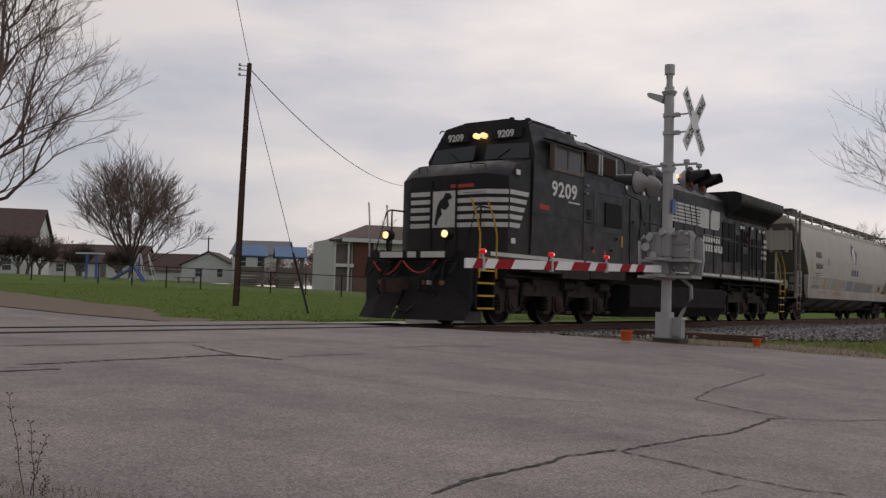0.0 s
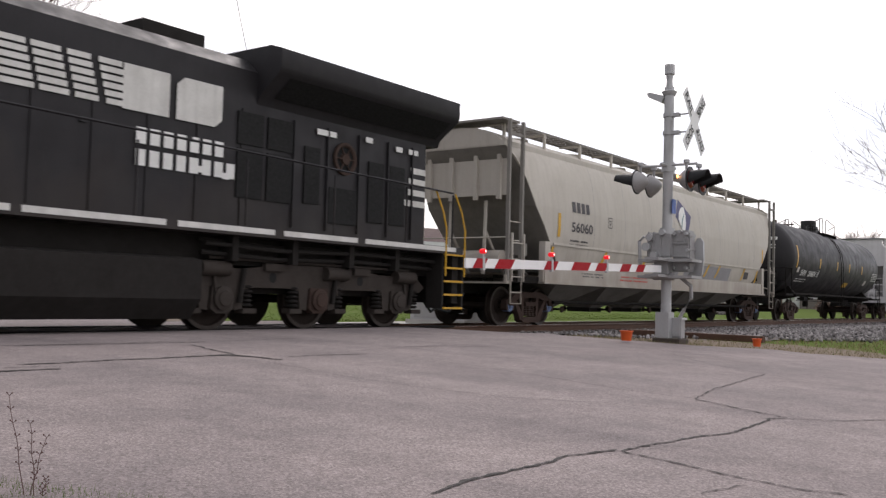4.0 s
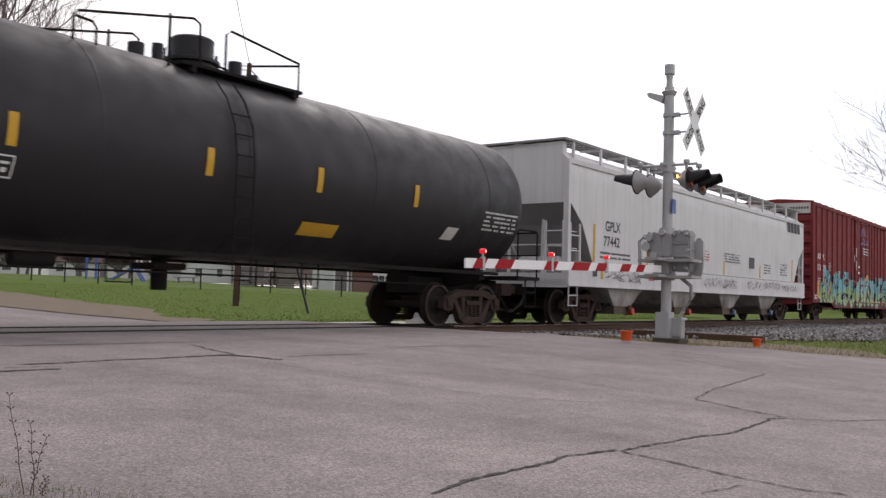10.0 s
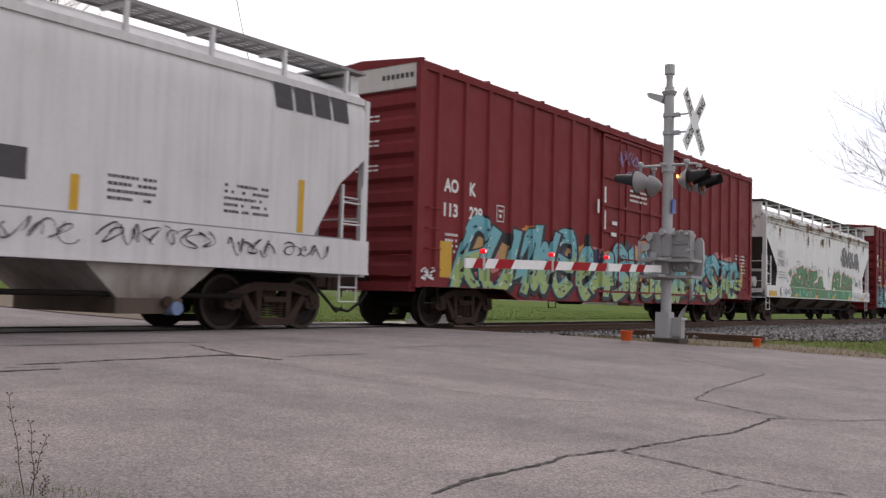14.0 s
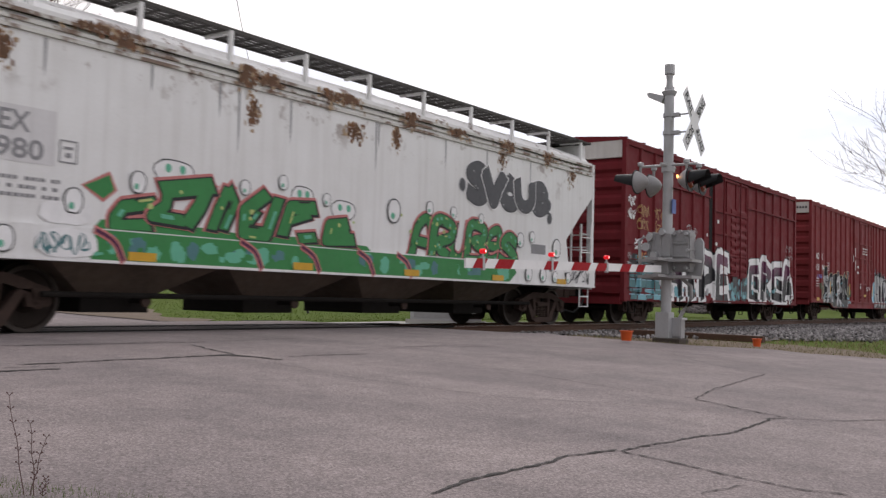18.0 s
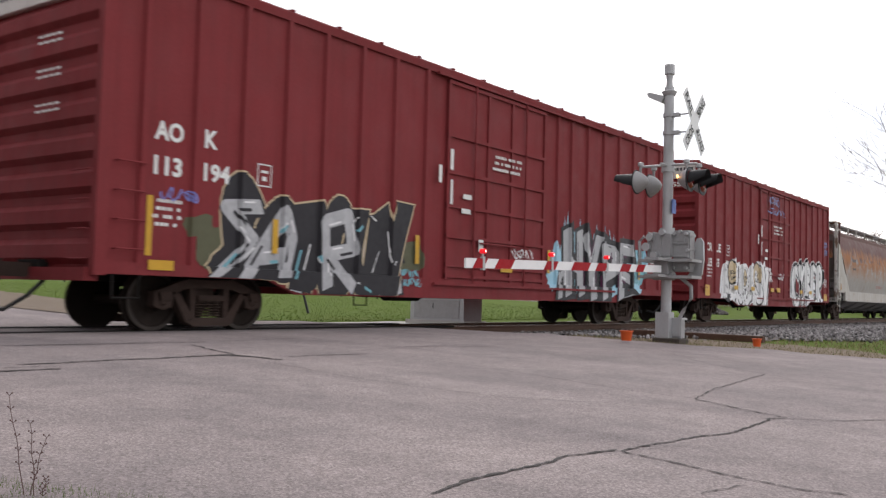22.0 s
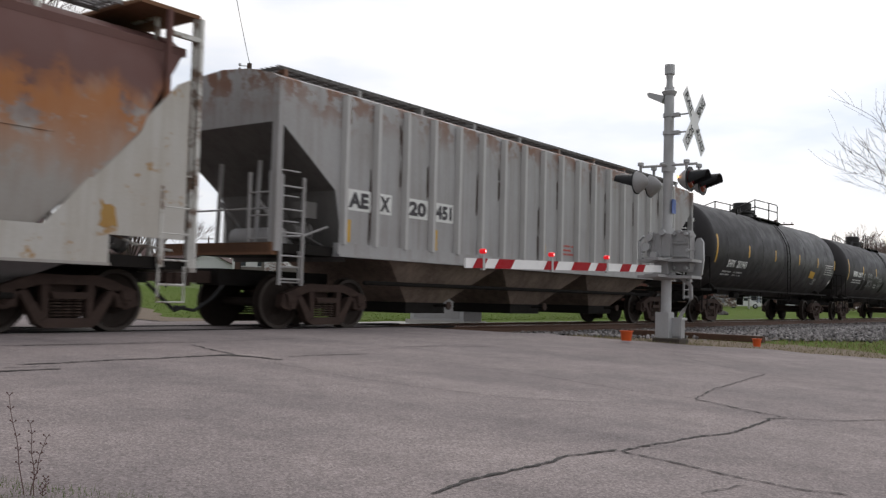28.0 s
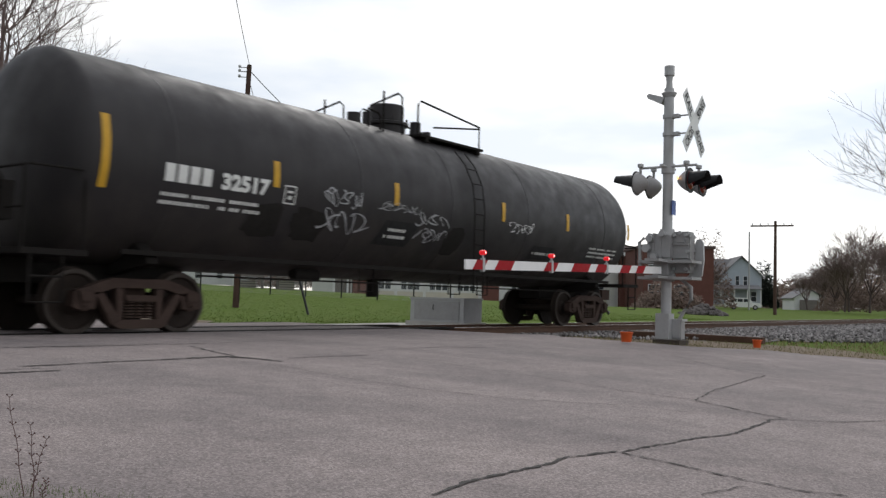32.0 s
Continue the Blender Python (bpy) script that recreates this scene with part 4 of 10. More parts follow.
bare_tree("bare_tree", "large leafless tree with heavy forking limbs", 16.7, 35.0, 0.3, 14.6, 0.85, 11, 7, 6, 0.21, (0.05, -0.04), 3, 0.68, 0.34, tip=0.0045,
          arms=((1.0, 0.5, 0.9, 0.1, 3.3), (0.97, 0.05, 1.0, -0.25, 3.6), (0.84, 0.75, 0.7, 0.3, 2.8), (0.62, 1.0, 0.25, 0.0, 2.2), (0.75, 0.8, 0.4, -0.5, 2.4), (0.9, -0.7, 0.8, 0.2, 3.2), (0.95, 0.3, 0.9, 0.6, 3.2)))
bare_tree("bare_tree", "rounded leafless tree with dense upright twigs", 54.4, 77.8, 1.7, 15.0, 0.72, 5, 6, 13, 0.2, (0, 0), 3, 0.76, 0.12, tip=0.016,
          arms=[(0.6 + 0.4 * ((i * 7) % 17) / 16, math.cos(i * 2.4) * (1.0 - 0.8 * i / 16), 0.42 + 0.7 * i / 16, math.sin(i * 2.4) * (1.0 - 0.8 * i / 16), 2.55 + 0.05 * i) for i in range(17)])
bare_tree("bare_tree", "small leafless tree beside the house", 52.5, 93.0, 1.7, 8.5, 0.8, 9, 6, 6, 0.2, (0, 0), 3, 0.74, 0.18, tip=0.012)
bare_tree("bare_tree", "small leafless garden tree", 58.0, 92.0, 1.7, 7.0, 0.8, 19, 6, 6, 0.2, (0, 0), 3, 0.74, 0.18, tip=0.012)
for i, (x, y, h) in enumerate(((45.8, 82.8, 8.5), (47.0, 81.1, 6.5), (49.1, 78.3, 6.0), (51.3, 75.2, 5.0), (44.6, 84.0, 7.5))):
    bare_tree("bare_tree", "dark bushy leafless tree before the houses", x, y, 1.7, h, 0.9, 70 + i, 6, 8, 0.14, (0, 0), 3, 0.76, 0.14, material=M["bark"], tip=0.018)
bare_tree("bare_tree", "slender leafless tree at the road's edge", 27.6, 1.9, -0.2, 9.6, 1.0, 27, 6, 6, 0.075, (-0.12, 0.16), 3, 0.72, 0.26, tip=0.0045)
for i, (x, y, z, h, w) in enumerate(((111.3, 118.8, 1.9, 10, 4), (108.7, 105.5, 1.75, 10.5, 4), (102.0, 98.0, 1.7, 8.5, 4), (118, 112, 1.9, 9, 4), (83, 70, 1.4, 11, 4), (119.0, 49.0, 0.5, 11.5, 5), (124.0, 47.5, 0.5, 11, 5),
                                     (137.6, 34.8, 0.3, 10, 5), (131, 31.5, 0.3, 11, 5), (126.0, 28.5, 0.3, 12.5, 5), (113.0, 26.0, 0.3, 12.0, 5), (108, 22.3, 0.3, 13.5, 5), (104.0, 19.5, 0.2, 13, 5), (150.0, 40.0, 0.4, 10, 4), (141.0, 34.0, 0.4, 9, 4),
                                     (62, 120, 2.2, 9, 4), (75, 128, 2.3, 9, 4), (104, 88, 1.6, 9, 4))):
    bare_tree("bare_tree", "distant leafless tree with fine brown twigs", x, y, z, h, 0.8, 40 + i, 6, 7, 0.13, (0, 0), 3, 0.76, 0.18, tip=0.016)


def thicket(name, label, cx, cy, z, w, d, h, seed, count=900, size=0.35, material=None):
    """Dense scrub: many small twig clumps with gaps and an uneven top."""
    rng = random.Random(seed)
    vs, fs = [], []
    c, s = math.cos(radians(VIEW)), math.sin(radians(VIEW))
    for i in range(count):
        u, v = rng.uniform(-0.5, 0.5), rng.uniform(-0.5, 0.5)
        top = h * (0.62 + 0.38 * math.sin(u * 9 + seed) * math.cos(v * 7 + seed)) * (1 - abs(2 * u) ** 4)
        p = Vector((cx + c * u * w - s * v * d, cy + s * u * w + c * v * d, z + rng.uniform(0, 1) ** 0.7 * max(0.3, top)))
        for k in range(4):
            dr = Vector((rng.uniform(-1, 1), rng.uniform(-1, 1), rng.uniform(-0.2, 1.2))).normalized() * size * rng.uniform(0.5, 1.6)
            a = dr.orthogonal().normalized() * size * 0.09
            n = len(vs)
            vs += [p - a, p + a, p + dr * 0.6 + a * 1.5, p + dr, p + dr * 0.5 - a * 2]
            fs.append((n, n + 1, n + 2, n + 3, n + 4))
    me = bpy.data.meshes.new(name)
    me.from_pydata(vs, [], fs)
    me.materials.append(material or M["scrub"])
    return tagged(new(name, me), label, "shrubs", kind="stuff")


M["scrub"] = mat("dead_scrub", (0.23, 0.165, 0.135), 0.95, vary=0.5, scale=0.4, grain=4, bump=0, dirt=(0.12, 0.09, 0.075))
M["conifer"] = mat("conifer_green", (0.022, 0.03, 0.022), 0.95, vary=0.4, scale=0.6, grain=4, bump=0)
def view_spot(px, depth):
    """Where a bearing, counted from the picture's middle axis, meets a depth."""
    a = radians(-VIEW)
    return depth * math.sin(a) + px * depth * math.cos(a), depth * math.cos(a) - px * depth * math.sin(a)


thicket("scrub", "brown leafless scrub along the field's edge", *view_spot(0.492, 125), 0.2, 20, 8, 9.5, 1, 6500, 0.3)
thicket("scrub", "brown hedge behind the garage", *view_spot(0.42, 186), 0.3, 28, 6, 7.5, 2, 4500, 0.4)
thicket("scrub", "brown trees beside the farmhouse", *view_spot(0.285, 128), 0.3, 7, 4, 11.5, 12, 1800, 0.3)
thicket("scrub", "brown trees behind the play towers", *view_spot(-0.155, 150), 1.8, 22, 6, 7.5, 13, 4500, 0.35)
thicket("scrub", "dark bushes beside the brick building", 90.9, 38.0, 0.0, 7, 4, 3.2, 3, 1100, 0.35)
thicket("scrub", "brown shrubs behind the playground", 96, 92, 1.6, 22, 5, 4.6, 4, 2200, 0.4)
thicket("scrub", "dark bushes at the foot of the brick building", 84.0, 66.0, 1.2, 9, 2, 1.8, 5, 500, 0.3)
thicket("conifer", "dark evergreen beside the white house", 151.4, 47.0, 0.4, 3.4, 3.4, 8.0, 6, 1300, 0.45, M["conifer"])
thicket("far_trees", "far line of bare trees on the horizon", 230, 60, 0.5, 200, 20, 8, 7, 3500, 1.4)
thicket("far_trees", "far line of bare trees behind the houses", 130, 230, 3.0, 260, 20, 8, 8, 3500, 1.4)

# ---- houses ----
M["siding"] = mat("white_siding", (0.62, 0.62, 0.62), 0.7, vary=0.25, scale=1.0, streak=0.2, dirt=(0.4, 0.4, 0.4))
M["grey_siding"] = mat("blue_grey_siding", (0.39, 0.43, 0.48), 0.7, vary=0.2, scale=1.0)
M["shingle"] = mat("brown_shingles", (0.105, 0.07, 0.065), 0.95, vary=0.4, scale=1.5, grain=12, bump=0.4)
M["grey_shingle"] = mat("grey_shingles", (0.19, 0.185, 0.19), 0.95, vary=0.35, scale=1.5, grain=12, bump=0.4)
M["brick"] = mat("red_brick_wall", (0.135, 0.058, 0.047), 0.9, vary=0.4, scale=1.5, grain=14, bump=0.4)
M["panel_white"] = mat("white_wall_panel", (0.60, 0.60, 0.58), 0.7, vary=0.2, scale=0.8, streak=0.2)
M["panel_tan"] = mat("tan_wall_panel", (0.50, 0.46, 0.38), 0.75, vary=0.2, scale=0.8)
M["house_glass"] = plain("house_window_glass", (0.04, 0.045, 0.05), 0.1)
M["blue_roof"] = mat("blue_play_roof", (0.09, 0.17, 0.33), 0.5, vary=0.25, scale=2)
M["play_wood"] = mat("grey_play_timber", (0.16, 0.14, 0.13), 0.85, vary=0.35, scale=2)
M["play_blue"] = mat("blue_play_steel", (0.06, 0.12, 0.36), 0.45, vary=0.2, scale=3)
M["car_white"] = mat("white_car_paint", (0.85, 0.85, 0.85), 0.3, vary=0.1, scale=2)
M["tyre"] = plain("tyre_rubber", (0.02, 0.02, 0.02), 0.85)


def window_unit(parent, x, y, z, w, h, face=-1, axis="y"):
    """A framed window proud of a wall; axis y: in the wall that faces the crossing."""
    bm = bmesh.new()
    t = 0.06
    def b(a0, a1, z0, z1, d0, d1):
        if axis == "y":
            box(bm, a0, a1, *sorted((y + face * d0, y + face * d1)), z0, z1)
        else:
            box(bm, *sorted((x + face * d0, x + face * d1)), a0, a1, z0, z1)
    c = x if axis == "y" else y
    for a0, a1, z0, z1 in ((c - w / 2 - t, c + w / 2 + t, z + h, z + h + t), (c - w / 2 - t, c + w / 2 + t, z - t, z), (c - w / 2 - t, c - w / 2, z, z + h), (c + w / 2, c + w / 2 + t, z, z + h), (c - w / 2, c + w / 2, z + h / 2 - 0.03, z + h / 2 + 0.03)):
        b(a0, a1, z0, z1, 0.0, 0.07)
    win = part("window", bm, M["siding"], parent)
    bm = bmesh.new()
    b(c - w / 2, c + w / 2, z, z + h, 0.005, 0.03)
    part("pane", bm, M["house_glass"], win)


def house(label, x, y, z, w, d, eave, ridge, wall_m, roof_m, turn=0.0, gable="side", windows=(), category="house", door=None, name="house"):
    """gable side: the ridge runs left to right; front: the gable faces the crossing."""
    root = thing(name, label, category, m=pose(x, y, z, 0, 0, VIEW + turn))
    bm = bmesh.new()
    if gable == "side":
        prism(bm, [(0, 0), (d, 0), (d, eave), (d / 2, ridge - 0.1), (0, eave)], "x", -w / 2, w / 2)
    else:
        prism(bm, [(-w / 2, 0), (w / 2, 0), (w / 2, eave), (0, ridge - 0.1), (-w / 2, eave)], "y", 0, d)
    part("wall", bm, wall_m, root)
    for s in (-1, 1):
        bm = bmesh.new()
        o, t = 0.4, 0.16
        if gable == "side":
            y0, ym = (d / 2 + s * (d / 2 + o)), d / 2
            k = (ridge - eave) / (d / 2)
            prism(bm, [(y0, eave - k * o), (ym, ridge), (ym, ridge + t), (y0, eave - k * o + t)], "x", -w / 2 - o, w / 2 + o)
        else:
            k = (ridge - eave) / (w / 2)
            prism(bm, [(s * (w / 2 + o), eave - k * o), (0, ridge), (0, ridge + t), (s * (w / 2 + o), eave - k * o + t)], "y", -o, d + o)
        part("roof", bm, roof_m, root)
    for wx, wz, ww, wh in windows:
        window_unit(root, wx, 0.0, wz, ww, wh)
    if door:
        quick_box("door", (door[0], door[0] + 0.95, -0.05, 0.02, 0.1, 2.1), M["play_wood"], root)
    return root


def at_view(px_right, depth):
    """A place so far ahead of and to the right of the camera's axis."""
    a = radians(-VIEW)
    return (depth * math.sin(a) + px_right * math.cos(a), depth * math.cos(a) - px_right * math.sin(a))


x, y = at_view(-54.5, 110)
house("two-storey house with a steep dark roof behind trees", x, y, 1.5, 11, 9, 5.2, 8.6, M["siding"], M["shingle"], 12, "side", ((2.5, 1.0, 1.0, 1.3), (4.3, 3.4, 0.9, 1.2)))
x, y = at_view(-57.0, 150)
house("long low white house with a brown roof", x, y, 2.3, 16, 8, 2.6, 5.4, M["siding"], M["shingle"], 0, "side", ((-5, 0.9, 1.2, 1.2), (-1.5, 0.9, 1.6, 1.2), (4.5, 0.9, 1.2, 1.2)), door=(1.5, 0))
x, y = at_view(-44.5, 148)
house("low white outbuilding with a brown roof", x, y, 2.2, 8.5, 6, 1.7, 4.2, M["siding"], M["shingle"], 0, "side", ((-2, 0.7, 0.8, 0.7),))
x, y = at_view(-35.5, 140)
house("white cottage with a brown roof", x, y, 1.9, 8, 7, 2.6, 4.6, M["siding"], M["shingle"], 0, "front", ((-1.5, 0.9, 0.8, 1.2), (1.8, 0.9, 0.8, 1.2)))
x, y = at_view(-27.0, 135)
house("white two-storey house behind the playground", x, y, 1.8, 7.5, 8, 4.4, 6.4, M["siding"], M["grey_shingle"], 0, "side", ((-2.2, 2.6, 0.9, 1.3), (0.4, 2.6, 0.9, 1.3), (2.4, 0.7, 0.9, 1.2)))
x, y = at_view(47.0, 146)
white_house = house("white two-storey farmhouse with a porch and front gable", x, y, 0.5, 6.2, 9, 4.9, 7.9, M["grey_siding"], M["grey_shingle"], -6, "front", ((-0.62, 3.4, 0.55, 1.4), (0.62, 3.4, 0.55, 1.4), (1.9, 0.9, 0.8, 1.5)))
x, y = at_view(44.4, 149)
house("white wing of the farmhouse with a grey roof", x, y, 0.5, 5.6, 6, 4.8, 7.6, M["grey_siding"], M["grey_shingle"], -6, "side", ((-1.5, 3.2, 0.7, 1.5),))


def porch():
    root = thing("porch", "white pillared porch with a low grey roof", "porch", m=white_house.matrix_basis @ pose(-1.5, -2.4, 0))
    bm = bmesh.new()
    prism(bm, [(0, 2.7), (2.4, 3.3), (2.4, 3.45), (0, 2.85)], "x", -4.2, 4.2)
    part("porch_roof", bm, M["grey_shingle"], root)
    for x_ in (-4.0, -2.0, 0.0, 2.0, 4.0):
        quick_box("porch_post", (x_ - 0.09, x_ + 0.09, 0.1, 0.28, 0, 2.75), M["siding"], root)
    quick_box("porch_floor", (-4.2, 4.2, 0, 2.4, 0, 0.35), M["panel_tan"], root)


porch()
x, y = at_view(65.2, 165)
house("white garage with an open dark doorway", x, y, 0.2, 5.2, 7, 2.2, 3.8, M["siding"], M["grey_shingle"], -4, "front", ())
x, y = at_view(65.0, 164.6)
bm = bmesh.new()
box(bm, -1.6, 1.6, -0.06, 0.0, 0.0, 1.8)
solid("garage_door", bm, M["play_wood"], "dark garage doorway", "garage door", m=pose(x, y, 0.2, 0, 0, VIEW - 4))


def brick_block():
    """The end of a flat-roofed brick building across the field."""
    x, y = at_view(25.6, 100)
    root = thing("brick_building", "flat-roofed brown brick building with pale window bands", "building", m=pose(x, y, 0.2, 0, 0, VIEW))
    quick_box("wall", (-4.0, 3.6, 0, 10, 0, 6.5), M["brick"], root)
    quick_box("roof_edge", (-4.15, 3.75, -0.15, 10.1, 6.5, 6.8), M["shingle"], root)
    for z in (1.0, 3.9):
        for wx in (-2.6, 0.2):
            window_unit(root, wx, 0.0, z, 1.6, 1.5)


brick_block()


def school():
    """Long two-storey building: brick end piers, pale panels and window bands under a brown hipped roof."""
    x0, y0 = at_view(-11.9, 100)
    root = thing("apartment_building", "long two-storey brick and white panel building with a brown roof", "apartment building", m=pose(x0, y0, 1.2, 0, 0, VIEW + 20.5))
    L, D, H = 39.0, 10.0, 5.5
    quick_box("wall", (0, L, 0, D, -1.6, H), M["panel_white"], root)
    for a, b in ((2.2, 4.4), (17.5, 19.5), (35.4, 38.4)):
        quick_box("brick_pier", (a, b, -0.35, 0.05, -1.6, H), M["brick"], root, "red brick pier")
    quick_box("brick_pier", (L - 0.05, L + 0.35, 0.3, D, -1.6, H), M["brick"], root, "red brick end wall")
    bm = bmesh.new()
    o = 0.9
    e = [(1.6 - o, -o), (L + o, -o), (L + o, D + o), (1.6 - o, D + o)]
    lo = [bm.verts.new((*p, H)) for p in e]
    hi = [bm.verts.new(p) for p in ((5.0, D / 2, H + 2.0), (L - 2.0, D / 2, H + 2.0))]
    for f in ((lo[0], lo[1], hi[1], hi[0]), (lo[1], lo[2], hi[1]), (lo[2], lo[3], hi[0], hi[1]), (lo[3], lo[0], hi[0]), tuple(lo)):
        bm.faces.new(f)
    part("roof", bm, M["shingle"], root)
    quick_box("fascia", (1.6 - o, L + o, -o - 0.06, -o, H - 0.38, H + 0.04), M["siding"], root)
    # open stair bay on the end
    for xx in (0.0, 1.5):
        quick_box("stair_post", (xx, xx + 0.18, -0.5, -0.3, -1.6, H - 0.1), M["siding"], root)
    quick_box("stair_slab", (0.0, 2.2, -0.5, 0.0, 2.4, 2.75), M["siding"], root)
    quick_box("stair_roof", (-0.5, 2.4, -0.8, 0.0, H - 0.4, H - 0.15), M["shingle"], root)
    quick_box("stair_opening", (0.25, 2.0, -0.06, -0.02, -1.5, H - 0.6), M["play_wood"], root)
    for i in range(9):
        cx = 5.5 + i * 3.35
        if 16.5 < cx < 20 or cx > 34.5:
            continue
        for z in (0.35, 3.2):
            for dx in (-0.75, 0.0, 0.75):
                window_unit(root, cx + dx, -0.0, z, 0.62, 1.25)
        quick_box("spandrel", (cx - 1.5, cx + 1.5, -0.05, 0.0, -1.0, 0.1), M["panel_tan"], root)
    return root


school()


# ---- playground and fence ----
def play_tower(x, y, z, turn):
    root = thing("play_tower", "timber play tower with a blue pitched roof", "play tower", "play towers on the lawn", m=pose(x, y, z, 0, 0, VIEW + turn))
    for px in (-1.0, 1.0):
        for py in (-0.9, 0.9):
            quick_box("post", (px - 0.07, px + 0.07, py - 0.07, py + 0.07, 0, 2.9), M["play_wood"], root)
    quick_box("floor_deck", (-1.1, 1.1, -1.0, 1.0, 1.05, 1.2), M["play_wood"], root)
    for s in (-1, 1):
        bm = bmesh.new()
        prism(bm, [(s * 1.35, 2.8), (0, 3.7), (0, 3.78), (s * 1.35, 2.88)], "x", -1.35, 1.35)
        part("roof", bm, M["blue_roof"], root, "blue roof slope")
        quick_box("rail_panel", (-1.0, 1.0, s * 0.9 - 0.04, s * 0.9 + 0.04, 1.3, 1.95), M["play_wood"], root)
    bm = bmesh.new()
    for i in range(6):
        box(bm, -1.0, 1.0, -1.35 - i * 0.16, -1.3 - i * 0.16, 1.05 - i * 0.2, 1.12 - i * 0.2)
    part("ladder_steps", bm, M["play_wood"], root)
    quick_box("lower_panel", (-0.9, 0.5, 0.82, 0.9, 0.0, 1.0), M["panel_tan"], root)


for right, dep, t in ((-16.0, 77, 14), (-12.9, 78, 14)):
    x, y = at_view(right, dep)
    play_tower(x, y, 0.75, t)


def slide_and_frames():
    x, y = at_view(-24.2, 72)
    root = thing("playground_slide", "blue plastic slide with steps on the lawn", "slide", m=pose(x, y, 0.95, 0, 0, VIEW))
    bm = bmesh.new()
    prism(bm, [(-2.6, 0.12), (-2.0, 0.15), (0.0, 1.35), (0.4, 1.35), (0.4, 1.22), (0.05, 1.22), (-1.95, 0.02), (-2.6, 0.0)], "y", -0.28, 0.28)
    part("chute", bm, M["play_blue"], root)
    for yy in (-0.3, 0.3):
        bm = bmesh.new()
        tube(bm, [(0.3, yy, 1.35), (1.2, yy, 0.0)], 0.09, 8)
        tube(bm, [(0.2, yy, 1.3), (0.25, yy, 1.75), (0.6, yy, 1.6)], 0.03, 6)
        part("support_leg", bm, M["play_blue"], root)
    x, y = at_view(-27.3, 72)
    root = thing("swing_frame", "blue steel post frame with a white top bar", "swing frame", m=pose(x, y, 0.95, 0, 0, VIEW))
    for px in (-0.4, 0.35):
        bar("post", [(px, 0, 0), (px, 0, 2.3)], 0.11, M["play_blue"], root)
    quick_box("top_bar", (-1.25, 0.95, -0.12, 0.12, 2.3, 2.42), M["siding"], root)
    x, y = at_view(-24.0, 74)
    root = thing("climbing_frame", "white steel climbing frame", "climbing frame", m=pose(x, y, 0.95, 0, 0, VIEW))
    for px, q in ((-0.9, -0.3), (1.2, 0.4), (0.2, -0.2)):
        bar("leg", [(px, -0.6, 0), (q, 0, 2.5)], 0.04, M["siding"], root)
        bar("leg", [(px, 0.6, 0), (q, 0, 2.5)], 0.04, M["siding"], root)
    bar("rung", [(-0.5, -0.3, 1.5), (0.6, -0.3, 1.5)], 0.035, M["siding"], root)
    x, y = at_view(-20.5, 74)
    root = thing("picnic_table", "weathered picnic table on the lawn", "picnic table", m=pose(x, y, 0.9, 0, 0, VIEW))
    quick_box("tabletop", (-0.9, 0.9, -0.4, 0.4, 0.72, 0.77), M["play_wood"], root)
    for s in (-1, 1):
        quick_box("bench", (-0.9, 0.9, s * 0.75 - 0.14, s * 0.75 + 0.14, 0.42, 0.46), M["play_wood"], root)
        bar("leg", [(s * 0.6, -0.7, 0), (s * 0.6, 0.25, 0.72)], 0.05, M["play_wood"], root)
        bar("leg", [(s * 0.6, 0.7, 0), (s * 0.6, -0.25, 0.72)], 0.05, M["play_wood"], root)


slide_and_frames()


def chain_fence():
    root = thing("chain_link_fence", "dark chain-link fence along the playground", "fence")
    a, b = Vector((28.5, 57.5)), Vector((43.5, 31.5))
    n = 14
    for i in range(n + 1):
        p = a.lerp(b, i / n)
        z = ground_z(p.x, p.y)
        bar("post", [(p.x, p.y, z - 0.1), (p.x, p.y, z + 1.25)], 0.045, M["black"], root, 6)
    for h in (1.2,):
        for i in range(n):
            p, q = a.lerp(b, i / n), a.lerp(b, (i + 1) / n)
            bar("rail", [(p.x, p.y, ground_z(*p) + h), (q.x, q.y, ground_z(*q) + h)], 0.025, M["black"], root, 5)
    vs, fs = [], []
    step = 0.11
    L = (b - a).length
    k = int(L / step)
    d = (b - a).normalized()
    for i in range(k):
        for s in (-1, 1):
            p = a + d * (i * step)
            q = p + d * (1.15 * s)
            z = ground_z(*p)
            m = len(vs)
            vs += [(p.x, p.y, z + 0.02), (p.x + d.x * 0.007, p.y + d.y * 0.007, z + 0.02), (q.x + d.x * 0.007, q.y + d.y * 0.007, z + 1.18), (q.x, q.y, z + 1.18)]
            fs.append((m, m + 1, m + 2, m + 3))
    me = bpy.data.meshes.new("mesh_wire")
    me.from_pydata(vs, [], fs)
    me.materials.append(M["galv"])
    ob = new("mesh_wire", me)
    ob.parent = root
    tagged(ob, "woven fence wire", kind="stuff")


chain_fence()


